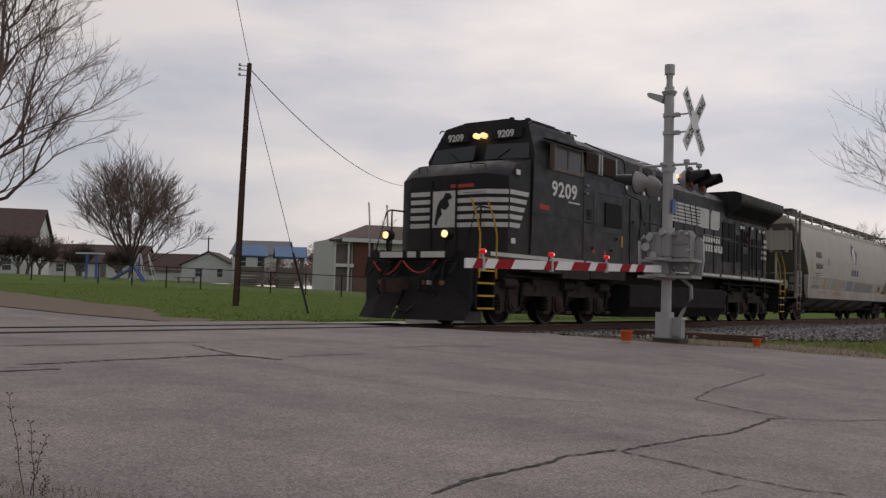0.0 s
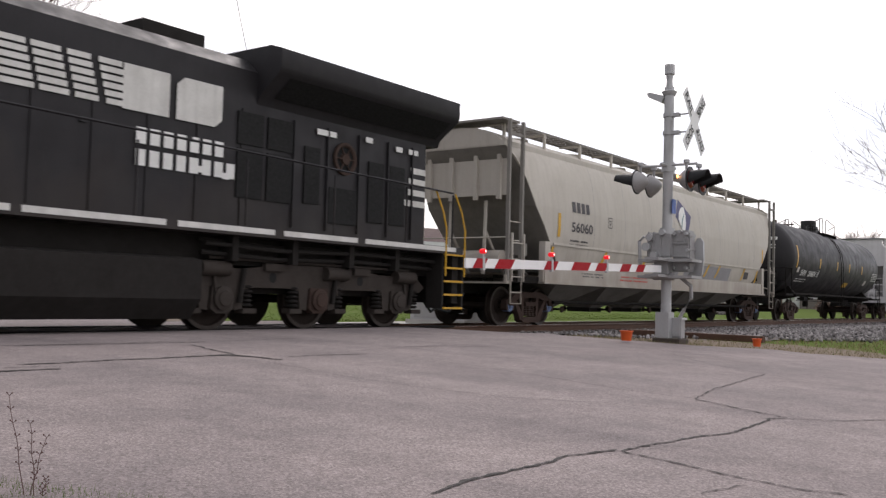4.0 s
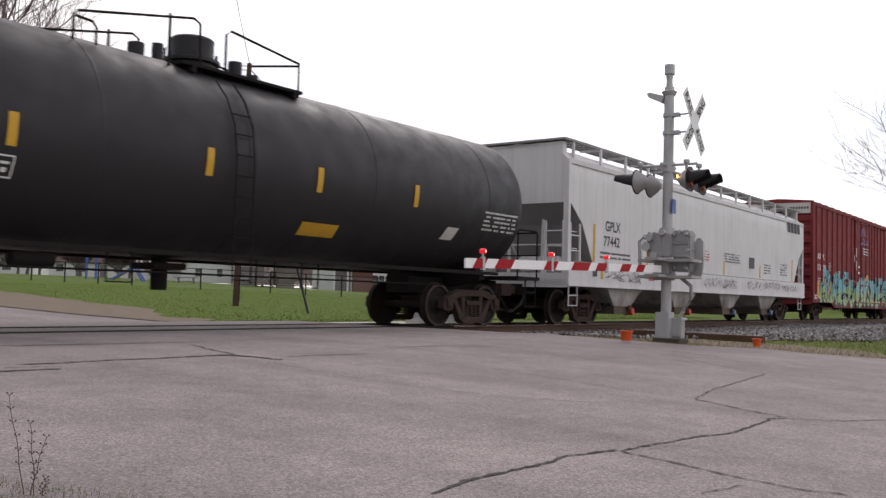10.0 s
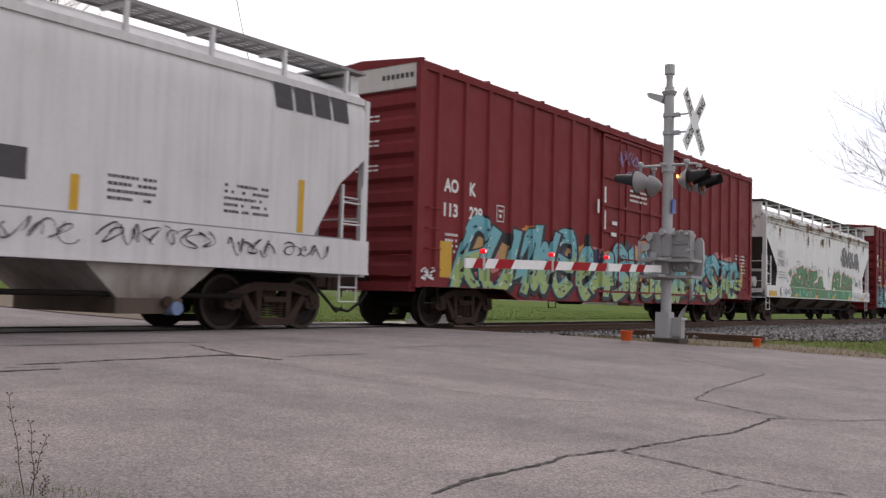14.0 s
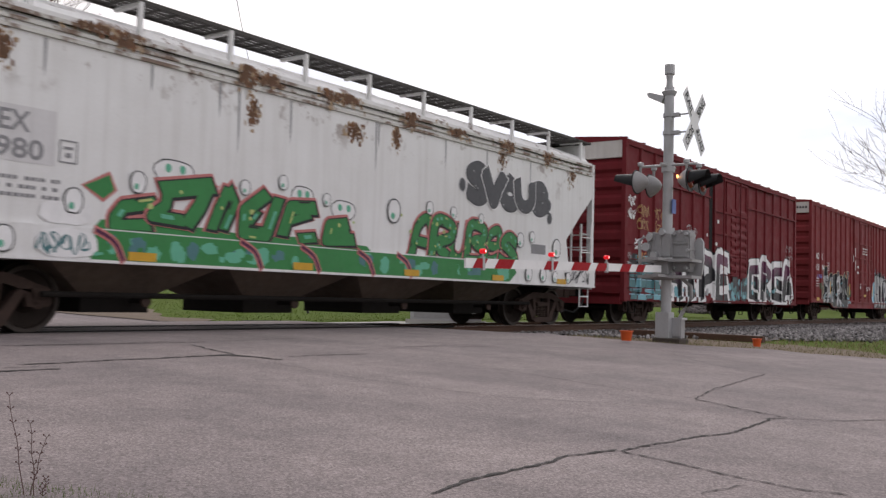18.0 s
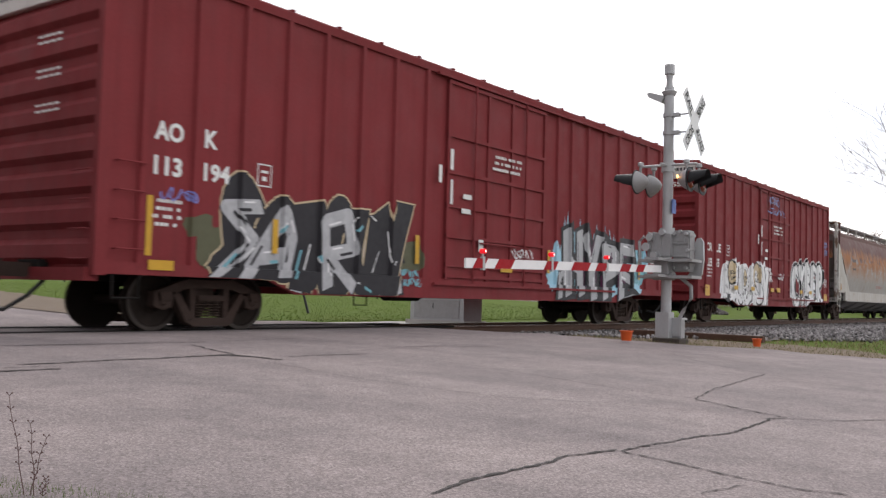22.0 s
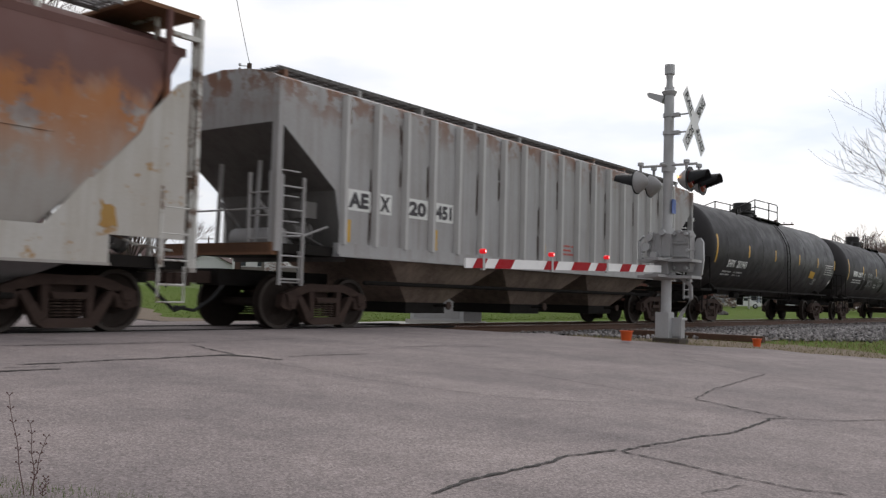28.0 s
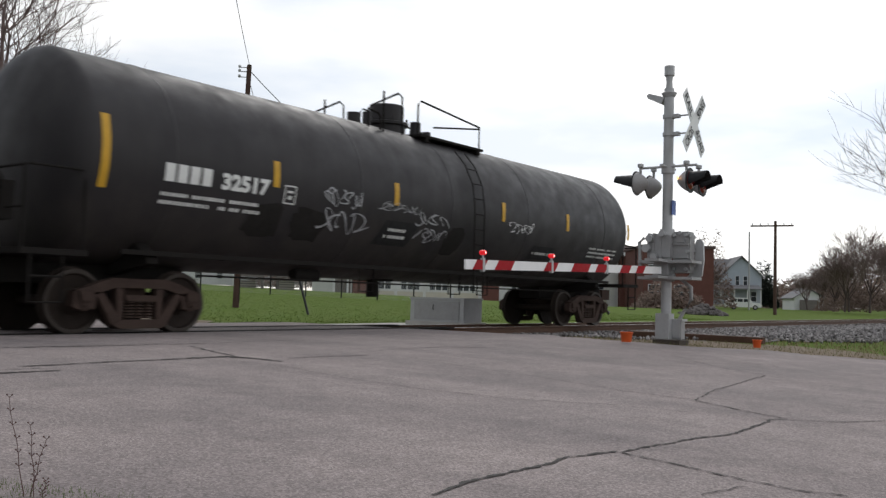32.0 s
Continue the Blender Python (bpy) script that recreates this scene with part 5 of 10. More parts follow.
def parked_suv():
    x, y = at_view(42.9, 132.5)
    root = thing("parked_car", "white parked estate car on the far street", "car", m=pose(x, y, ground_z(x, y), 0, 0, VIEW - 3))
    bm = bmesh.new()
    prism(bm, [(-2.35, 0.35), (2.35, 0.35), (2.4, 0.75), (2.2, 0.95), (1.2, 1.05), (0.65, 1.55), (0.4, 1.68), (-1.9, 1.7), (-2.3, 1.1), (-2.4, 0.7)], "y", -0.88, 0.88)
    part("body", bm, M["car_white"], root, bevel=0.06)
    for a, b in ((-1.85, -1.1), (-0.98, -0.25), (-0.12, 0.55)):
        quick_box("window", (a, b, -0.895, -0.86, 1.1, 1.52), M["house_glass"], root)
    for wx in (-1.5, 1.5):
        bm = bmesh.new()
        lathe(bm, [(-0.92, 0.2), (-0.9, 0.34), (-0.7, 0.34)], "y", 20, (wx, 0, 0.34))
        w = part("wheel", bm, M["tyre"], root)
        bm = bmesh.new()
        lathe(bm, [(-0.925, 0.02), (-0.93, 0.18), (-0.92, 0.2)], "y", 16, (wx, 0, 0.34))
        part("rim", bm, M["galv"], w)


parked_suv()


# ---- grass, weeds and loose edges ----
def blades(name, label, count, place, height, width, material, seed, category="grass"):
    rng = random.Random(seed)
    vs, fs = [], []
    for _ in range(count):
        spot = place(rng)
        if not spot:
            continue
        x_, y_ = spot
        z_ = ground_z(x_, y_) - 0.03
        h = rng.uniform(*height)
        a = rng.uniform(0, 6.28)
        w = width * rng.uniform(0.6, 1.4)
        bx, by = rng.uniform(-0.5, 0.5) * h, rng.uniform(-0.5, 0.5) * h
        n = len(vs)
        vs += [(x_ - w * math.cos(a), y_ - w * math.sin(a), z_), (x_ + w * math.cos(a), y_ + w * math.sin(a), z_), (x_ + bx, y_ + by, z_ + h)]
        fs.append((n, n + 1, n + 2))
    me = bpy.data.meshes.new(name)
    me.from_pydata(vs, [], fs)
    me.materials.append(material)
    return tagged(new(name, me), label, category, kind="stuff")


def soil_width(y_):
    return 2.0 + 0.9 * noise.noise(Vector((y_, 5, 0))) + lerp_table([(18.5, 0.0), (24, 2.6), (34, 3.4)], y_)


def in_field(rng):
    y_ = 17.6 + 30 * rng.random() ** 1.8
    x_ = rng.uniform(road_edge_right(y_) + soil_width(y_) * rng.uniform(0.5, 0.85), 48)
    return x_, y_


def on_verge(rng):
    y_ = rng.uniform(0.5, 9.0)
    x_ = road_edge_right(y_) + 0.02 + 14 * rng.random() ** 1.7
    return (x_, y_) if y_ < grit_line(x_) + 0.3 or rng.random() < 0.04 else None


def near_camera(rng):
    y_ = rng.uniform(2.3, 3.7)
    return 2.0 + (3.35 - y_) * 0.49 - 0.7 * rng.random() ** 1.3, y_


sheet("verge_soil", steps((12.4, 20, 0.3)), steps((1.0, 8.6, 0.3)), -0.012, M["soil"], "strip of bare dry soil along the road's edge",
      lambda a, b: road_edge_right(b) - 0.3 < a < road_edge_right(b) + 0.9 + 0.5 * noise.noise(Vector((a * 0.8, b * 0.8, 4))) + lerp_table([(2.0, 0.0), (4.5, 1.6)], b))
blades("lawn_grass", "short green grass of the field", 30000, in_field, (0.012, 0.032), 0.014, M["grass"], 1)
blades("verge_grass", "green grass on the track verge", 1500, on_verge, (0.03, 0.09), 0.006, M["grass"], 2)
blades("dry_verge_grass", "dry brown grass on the track verge", 16000, on_verge, (0.02, 0.075), 0.007, M["dry_grass"], 3)
blades("near_grass", "grass tuft at the road's near edge", 3800, near_camera, (0.03, 0.075), 0.003, M["grass"], 4)


def edge_soil():
    """Worn soil and grit between asphalt and grass behind the track."""
    rng = random.Random(3)
    bm = bmesh.new()
    rows = []
    for i in range(70):
        y_ = 17.4 + i * 0.45
        e = road_edge_right(y_)
        w = soil_width(y_)
        rows.append([bm.verts.new((e - 0.25 + w * f, y_, ground_z(e - 0.25 + w * f, y_) + 0.03 - 0.035 * f)) for f in (0, 0.4, 0.8, 1.0)])
    for a, b in zip(rows, rows[1:]):
        for i in range(3):
            bm.faces.new((a[i], a[i + 1], b[i + 1], b[i]))
    solid("road_shoulder", bm, M["soil"], "worn gravelly soil along the road's edge", kind="structure")
    bm = bmesh.new()
    prev = None
    for i in range(40):
        x_ = 14.5 + i * 0.9
        y0, y1 = 15.2 + 0.2 * noise.noise(Vector((x_, 0, 0))), lerp_table([(14, 17.3), (19.5, 17.2), (22.5, 17.3), (24.5, 16.5), (28, 15.9), (60, 15.7)], x_) + 0.3 * noise.noise(Vector((x_ * 0.6, 1, 0)))
        pair = [bm.verts.new((x_, y0, ground_z(x_, y0) + 0.02)), bm.verts.new((x_, (y0 + y1) / 2, ground_z(x_, (y0 + y1) / 2) + 0.03)), bm.verts.new((x_, y1, ground_z(x_, y1) - 0.02))]
        if prev:
            bm.faces.new((prev[0], prev[1], pair[1], pair[0]))
            bm.faces.new((prev[1], prev[2], pair[2], pair[1]))
        prev = pair
    solid("track_shoulder", bm, M["concrete"], "pale gravel strip behind the track", kind="structure")


edge_soil()


def weed():
    root = thing("dry_weed", "thin dry weed stalks with seed heads", "weed", m=pose(1.87, 3.26, -0.18))
    rng = random.Random(6)
    rx, ry = math.cos(radians(VIEW)), math.sin(radians(VIEW))
    for k, (lean, h) in enumerate(((-0.075, 0.40), (0.05, 0.25), (-0.03, 0.3), (0.02, 0.1))):
        bm = bmesh.new()
        pts = [(rx * (0.02 * k - 0.0 + lean * (i / 8) ** 1.3 + 0.006 * math.sin(i * 1.7 + k)), ry * (0.02 * k + lean * (i / 8) ** 1.3), h * i / 8) for i in range(9)]
        tube(bm, pts, 0.0022, 5, 0.001)
        stalk = part("stalk", bm, M["weed"], root)
        bm = bmesh.new()
        for i in range(3, 9):
            p = Vector(pts[i])
            for s in (-1, 1):
                q = p + Vector((rx * s * 0.012 * rng.uniform(0.3, 1), ry * s * 0.012, 0.010))
                tube(bm, [p, q], 0.0012, 4)
                bmesh.ops.create_icosphere(bm, subdivisions=1, radius=0.0035, matrix=Matrix.Translation(q))
        tagged(part("seed_head", bm, M["weed"], stalk), kind="stuff")


M["weed"] = mat("dry_weed", (0.10, 0.05, 0.045), 0.9, vary=0.4, scale=20, bump=0)
weed()


# ---- the train ----
def travelled(t):
    """Metres gone at t seconds: the train gathers speed."""
    k = (t - 16) / 16
    return sum(c * k ** (i + 1) for i, c in enumerate((126.2013, 27.9654, -6.1936, -10.3517, 19.1096, 9.6535, -19.5532, -4.0039, 6.7332)))


MOVING, ROLLING = [], []


def vehicle(name, label, category, front, group="vehicles of the freight train"):
    root = thing(name, label, category, group)
    root.location = (front - travelled(0), TRACK_Y, 0)
    MOVING.append((root, front))
    return root


def wheelset_meshes(r, key):
    bm = bmesh.new()
    for s in (-1, 1):
        prof = [(0.62, 0.07), (0.655, 0.1), (0.69, r * 0.82), (0.675, r + 0.028), (0.70, r + 0.028), (0.705, r), (0.80, r - 0.006),
                (0.805, r * 0.84), (0.775, r * 0.8), (0.74, r * 0.42), (0.79, r * 0.30), (0.80, 0.08)]
        lathe(bm, [(s * a, b) for a, b in prof], "y", 40)
    tube(bm, [(0, -1.02, 0), (0, 1.02, 0)], 0.08, 10)
    axle = mesh_of("wheelset", bm, [M["wheel"]])
    caps = []
    for s in (-1, 1):
        bm = bmesh.new()
        lathe(bm, [(s * 0.9, 0.13), (s * 1.06, 0.13), (s * 1.075, 0.11), (s * 1.08, 0.075), (s * 1.10, 0.07), (s * 1.105, 0.0)], "y", 20, close=False)
        for k in range(3):
            a = k * 2.094
            tube(bm, [(0.045 * math.cos(a), s * 1.1, 0.045 * math.sin(a)), (0.045 * math.cos(a), s * 1.125, 0.045 * math.sin(a))], 0.016, 6)
        caps.append(mesh_of("bearing_cap", bm, [M[key]]))
        bm = bmesh.new()
        lathe(bm, [(s * 0.802, r - 0.002), (s * 0.812, r - 0.008), (s * 0.812, r * 0.87), (s * 0.804, r * 0.86)], "y", 40, close=False)
        caps.append(mesh_of("wheel_rim", bm, [M["tread"]]))
    return axle, caps


WHEELS = {k: wheelset_meshes(0.457, k) for k in ("truck", "cap_blue")}
WHEELS["loco"] = wheelset_meshes(0.52, "loco_low")


def side_frame_mesh():
    """The cast side frame of a freight truck: an arched beam with two window openings round the springs."""
    bm = bmesh.new()
    def plate(pts, a=-0.075, b=0.075):
        prism(bm, pts, "y", a, b)
    half = [(0.0, 0.79), (0.42, 0.80), (0.66, 0.74), (0.86, 0.66), (1.02, 0.62), (1.06, 0.5), (1.03, 0.42)]
    # top chord
    plate([(-x, z) for x, z in reversed(half[:5])] + half[1:5] + [(0.98, 0.53), (0.72, 0.56), (0.52, 0.63), (0.40, 0.66), (-0.40, 0.66), (-0.52, 0.63), (-0.72, 0.56), (-0.98, 0.53)])
    for s in (-1, 1):
        # jaw over the bearing
        plate([(s * 1.06, 0.60), (s * 1.08, 0.40), (s * 1.03, 0.36), (s * 0.74, 0.36), (s * 0.70, 0.58)])
        # diagonal to the bottom chord
        plate([(s * 0.74, 0.60), (s * 0.60, 0.58), (s * 0.30, 0.19), (s * 0.34, 0.10), (s * 0.46, 0.14)])
        # column beside the springs
        plate([(s * 0.40, 0.68), (s * 0.28, 0.68), (s * 0.28, 0.18), (s * 0.36, 0.20)], -0.06, 0.06)
        prism(bm, [(s * 0.78, 0.60), (s * 1.0, 0.60), (s * 0.97, 0.47), (s * 0.81, 0.47)], "y", -0.13, 0.1)
    plate([(-0.46, 0.14), (-0.34, 0.08), (0.34, 0.08), (0.46, 0.14), (0.34, 0.21), (-0.34, 0.21)], -0.1, 0.1)
    plate([(-0.27, 0.56), (0.27, 0.56), (0.24, 0.47), (-0.24, 0.47)], -0.1, 0.1)
    return mesh_of("side_frame", bm, M["truck"], 0.012)


def spring_mesh():
    bm = bmesh.new()
    for k in (-1, 0, 1):
        for lap in range(6):
            z = 0.225 + lap * 0.042
            lathe(bm, [(z, 0.045), (z + 0.012, 0.075), (z + 0.024, 0.075), (z + 0.036, 0.045)], "z", 10, (k * 0.16, 0, 0), close=False)
    return mesh_of("spring_nest", bm, M["spring"])


SIDE_FRAME, SPRINGS = side_frame_mesh(), spring_mesh()


def truck(root, x, caps="truck", base=1.78):
    """A two-axle freight truck round x: bolster, side frames with springs, rolling wheelsets."""
    for s in (-1, 1):
        frame_ob = share("side_frame", SIDE_FRAME, root, pose(x, s * 1.0, 0) @ Matrix.Diagonal((base / 1.78, 1, 1, 1)))
        share("spring_nest", SPRINGS, frame_ob)
        axle, ends = WHEELS[caps]
        ws = share("wheelset", axle, root, pose(x + s * base / 2, 0, 0.457))
        for cap in ends:
            share(cap.name.split(".")[0], cap, ws)
        ROLLING.append((ws, x + s * base / 2, 0.457))
    bm = bmesh.new()
    prism(bm, [(-0.9, 0.5), (-0.4, 0.36), (0.4, 0.36), (0.9, 0.5), (0.9, 0.66), (-0.9, 0.66)], "x", x - 0.2, x + 0.2)
    part("bolster", bm, M["truck"], root, bevel=0.01)
    bm = bmesh.new()
    for s in (-1, 1):
        for w in (-1, 1):
            cx = x + s * base / 2 - s * 0.5
            prism(bm, [(cx - 0.06, 0.25), (cx + 0.06, 0.28), (cx + 0.06, 0.62), (cx - 0.06, 0.6)], "y", w * 0.745 - 0.06, w * 0.745 + 0.06)
        tube(bm, [(x + s * (base / 2 - 0.45), -0.8, 0.4), (x + s * (base / 2 - 0.45), 0.8, 0.4)], 0.045, 6)
    part("brake_beam", bm, M["under"], root)


def coupler(root, x, s):
    bm = bmesh.new()
    box(bm, min(x, x + s * 0.55), max(x, x + s * 0.55), -0.09, 0.09, 0.76, 0.96)
    prism(bm, [(x + s * 0.5, -0.14), (x + s * 0.85, -0.2), (x + s * 0.9, -0.05), (x + s * 0.72, 0.02), (x + s * 0.86, 0.12), (x + s * 0.8, 0.19), (x + s * 0.5, 0.14)], "z", 0.7, 1.0)
    part("coupler", bm, M["truck"], root, bevel=0.015)
    bar("air_hose", [(x, -0.35, 0.72), (x + s * 0.25, -0.38, 0.5), (x + s * 0.55, -0.32, 0.3), (x + s * 0.85, -0.2, 0.36)], 0.03, M["hose"], root)


def running_gear(root, length, x0, x1, caps="truck", base=1.78, sill=0.95, stub=0.0):
    truck(root, x0, caps, base)
    truck(root, x1, caps, base)
    coupler(root, 0.0, -1)
    coupler(root, length, 1)
    for a, b in ((-0.05, stub), (length - stub, length + 0.05)) if stub else ((-0.05, length + 0.05),):
        quick_box("centre_sill", (a, b, -0.28, 0.28, sill - 0.22, sill + 0.06), M["under"], root)


def ladder(root, x, w, y, z0, z1, material, step=0.38, r=0.016, across="x"):
    """Two stiles with rungs, as one part."""
    bm = bmesh.new()
    for k in (0, 1):
        p = (x + k * w, y) if across == "x" else (x, y + k * w)
        box(bm, p[0] - 0.022, p[0] + 0.022, p[1] - 0.022, p[1] + 0.022, z0, z1)
    lad = part("ladder", bm, material, root)
    z = z0 + 0.1
    while z < z1:
        q = (x + w, y) if across == "x" else (x, y + w)
        bar("rung", [(x, y, z), (*q, z)], r, material, lad)
        z += step
    return lad


def words(root, text, x, z, size, material, surface, bold=0.0, wide=1.0, slant=0.0, slices=0.0, label="", lift=0.006, spacing=1.0, name="lettering"):
    bm = lettering(text, size, bold, wide, slant, spacing)
    return part(name, lay_on(bm, x, z, surface, lift, slices), material, root, label, smooth=False)


def flat(pts):
    bm = bmesh.new()
    bm.faces.new([bm.verts.new((x, 0, z)) for x, z in pts])
    return bm


def panel(root, name, pts, material, surface, slices=0.0, lift=0.005, label=""):
    """A painted or stuck-on flat shape on the side."""
    return part(name, lay_on(flat(pts), 0, 0, surface, lift, slices), material, root, label, smooth=False)


def rect(x0, x1, z0, z1):
    return [(x0, z0), (x1, z0), (x1, z1), (x0, z1)]


def print_block(root, x0, x1, z0, z1, lines, material, surface, seed=0, slices=0.0, lift=0.006):
    """Small print that cannot be read: short bars in lines."""
    rng = random.Random(seed)
    bm = bmesh.new()
    h = (z1 - z0) / lines
    for k in range(lines):
        z, x = z1 - (k + 0.75) * h, x0
        while x < x1 - 0.05:
            w = min(rng.uniform(0.035, 0.07), x1 - x)
            if rng.random() < 0.86:
                bm.faces.new([bm.verts.new((a, 0, b)) for a, b in rect(x, x + w, z, z + h * 0.45)])
            x += w + 0.02
    return tagged(part("small_print", lay_on(bm, 0, 0, surface, lift, slices), material, root, smooth=False), kind="stuff")


def blob_outline(x0, x1, z0, z1, seed, n=26, rough=0.18, power=0.45):
    """An uneven rounded outline inside a rectangle."""
    rng = random.Random(seed)
    cx, cz, out = (x0 + x1) / 2, (z0 + z1) / 2, []
    for i in range(n):
        a = 2 * math.pi * i / n
        c, s = math.cos(a), math.sin(a)
        k = 1 - rng.uniform(0, rough)
        out.append((cx + (x1 - x0) / 2 * k * math.copysign(abs(c) ** power, c), cz + (z1 - z0) / 2 * k * math.copysign(abs(s) ** power, s)))
    return out


def graffiti_shapes(root, x0, x1, z0, z1, colours, count, surface, seed, size=(0.2, 0.6), slices=0.0, lift=0.007):
    """A cloud of sprayed patches behind the letters."""
    rng = random.Random(seed)
    sets = {}
    for i in range(count):
        w, h = rng.uniform(*size), rng.uniform(*size) * 0.8
        cx, cz = rng.uniform(x0 + w / 2, x1 - w / 2), rng.uniform(z0 + h / 2, max(z0 + h / 2 + 0.01, z1 - h / 2))
        sets.setdefault(colours[i % len(colours)], []).append(blob_outline(cx - w / 2, cx + w / 2, cz - h / 2, cz + h / 2, seed * 100 + i, 14, 0.35, 0.8))
    for j, (colour, outlines) in enumerate(sets.items()):
        bm = bmesh.new()
        for i, o in enumerate(outlines):
            bm.faces.new([bm.verts.new((x, -0.00006 * i, z)) for x, z in o])
        tagged(part("graffiti", lay_on(bm, 0, 0, surface, lift + 0.0006 * j, slices), SPRAY[colour], root, smooth=False), "sprayed graffiti patches", kind="stuff")


def scribble(root, x0, x1, z0, z1, colour, surface, seed, width=0.018, strokes=5, lift=0.016, slices=0.0):
    """A quick tag: looping handwriting of one spray line in one or two rows."""
    rng = random.Random(seed)
    bm = bmesh.new()
    half = width * 0.24
    rows = 2 if (z1 - z0) > 0.45 * (x1 - x0) else 1
    for r in range(rows):
        lo = z0 + (z1 - z0) * r / rows
        hh = (z1 - z0) / rows
        n = max(2, strokes)
        for k in range(n):
            w = (x1 - x0) / n
            a = x0 + w * k
            kx, kz = rng.choice((1.0, 1.5, 2.0, 2.5)), rng.choice((1.0, 1.5, 2.0, 3.0))
            px, pz, am = rng.uniform(0, 6.28), rng.uniform(0, 6.28), rng.uniform(0.28, 0.5)
            pts = []
            for i in range(26):
                f = i / 25
                pts.append(Vector((a + w * (0.15 + 0.7 * f + am * math.sin(6.28 * kx * f + px)), lo + hh * (0.5 + 0.46 * math.sin(6.28 * kz * f * 0.8 + pz) * (0.75 + 0.25 * math.cos(5 * f + px))))))
            prev = None
            for i, p in enumerate(pts):
                d = (pts[min(i + 1, 25)] - pts[max(i - 1, 0)])
                d = d.normalized() if d.length > 1e-6 else Vector((1, 0))
                nn = Vector((-d.y, d.x)) * half * (0.8 + 0.4 * math.sin(i * 0.6 + k))
                pair = [bm.verts.new((c.x, -0.00005 * (k * 26 + i) / 10, c.y)) for c in (p + nn, p - nn)]
                if prev:
                    bm.faces.new((prev[0], prev[1], pair[1], pair[0]))
                prev = pair
    return tagged(part("graffiti_tag", lay_on(bm, 0, 0, surface, lift, slices), SPRAY[colour], root, smooth=False), "scrawled spray-paint tag", kind="stuff")


# -- box cars --
def boxcar(name, label, front, length, eave, paint, posts, door, low=1.02, belly=True, white_end=True):
    """door: (x0, x1). posts: places of the outside side posts."""
    root = vehicle(name, label, "boxcar", front)
    W = 1.56
    bm = bmesh.new()
    box(bm, 0.12, length - 0.12, -W + 0.05, W - 0.05, low + 0.08, eave - 0.06)
    part("body", bm, paint, root)
    skin = -W + 0.05
    post_bm = bmesh.new()
    prism(post_bm, [(-0.07, 0.0), (-0.04, -0.055), (0.04, -0.055), (0.07, 0.0)], "z", low + 0.12, eave - 0.16)
    post = mesh_of("side_post", post_bm, paint, smooth=False)
    for s in (-1, 1):
        for x in posts:
            share("side_post", post, root, pose(x, s * (W - 0.048), 0, 0, 0, 0 if s < 0 else 180))
        bm = bmesh.new()
        prism(bm, [(s * (W - 0.10), eave - 0.17), (s * W, eave - 0.17), (s * (W + 0.02), eave - 0.03), (s * (W - 0.03), eave), (s * (W - 0.10), eave)], "x", 0.02, length - 0.02)
        part("top_chord", bm, paint, root, bevel=0.01)
        bm = bmesh.new()
        d0, d1 = door
        prism(bm, [(0.02, low), (length - 0.02, low), (length - 0.02, low + 0.17), (0.02, low + 0.17)] if not belly else
              [(0.02, low), (3.1, low), (3.7, low - 0.22), (length - 3.7, low - 0.22), (length - 3.1, low), (length - 0.02, low), (length - 0.02, low + 0.17), (0.02, low + 0.17)],
              "y", s * (W - 0.06), s * W)
        part("side_sill", bm, paint, root)
        for x in (0.07, length - 0.07):
            quick_box("corner_post", (x - 0.09, x + 0.09, min(s * (W - 0.12), s * (W + 0.004)), max(s * (W - 0.12), s * (W + 0.004)), low - 0.02, eave - 0.02), paint, root, bevel=0.015)
    # roof with low cross ribs
    bm = bmesh.new()
    prism(bm, [(-W + 0.02, eave - 0.05), (-W + 0.02, eave), (0, eave + 0.11), (W - 0.02, eave), (W - 0.02, eave - 0.05)], "x", 0.0, length)
    roof_ob = part("roof", bm, paint, root)
    bm = bmesh.new()
    n = int(length / 1.1)
    for i in range(n + 1):
        x = 0.06 + (length - 0.12) * i / n
        prism(bm, [(-W, eave), (-W, eave + 0.035), (0, eave + 0.155), (W, eave + 0.035), (W, eave), (0, eave + 0.1)], "x", x - 0.035, x + 0.035)
    part("roof_rib", bm, paint, roof_ob)
    # ends: pressed panels with deep horizontal corrugations
    for x, s in ((0.12, -1), (length - 0.12, 1)):
        bm = bmesh.new()
        z, k = low + 0.05, 0
        top = eave - 0.52
        n = 8
        dz = (top - z) / n
        wave = [(x - s * 0.02, z), (x, z)]
        for i in range(n):
            a = z + i * dz
            wave += [(x + s * 0.012, a + dz * 0.16), (x + s * 0.10, a + dz * 0.34), (x + s * 0.10, a + dz * 0.72), (x + s * 0.012, a + dz * 0.9)]
        prism(bm, wave + [(x, top), (x - s * 0.02, top)], "y", -W + 0.1, W - 0.1)
        part("end_wall", bm, paint, root, "deeply corrugated end wall", smooth=False)
        bm = bmesh.new()
        prism(bm, [(-W + 0.05, top), (W - 0.05, top), (W - 0.05, eave - 0.02), (0, eave + 0.09), (-W + 0.05, eave - 0.02)], "x", min(x, x + s * 0.11), max(x, x + s * 0.11))
        part("end_header", bm, M["end_white"] if white_end else paint, root, "pale weathered header panel" if white_end else "")
        bm = bmesh.new()
        box(bm, min(x, x + s * 0.2), max(x, x + s * 0.2), -1.45, 1.45, low - 0.1, low + 0.08)
        part("end_sill", bm, paint, root, bevel=0.01)
        for i in range(4):
            bar("end_grab_iron", [(x + s * 0.17, -1.42, low + 0.2 + i * 0.4), (x + s * 0.17, -0.98, low + 0.2 + i * 0.4)], 0.014, paint, root)
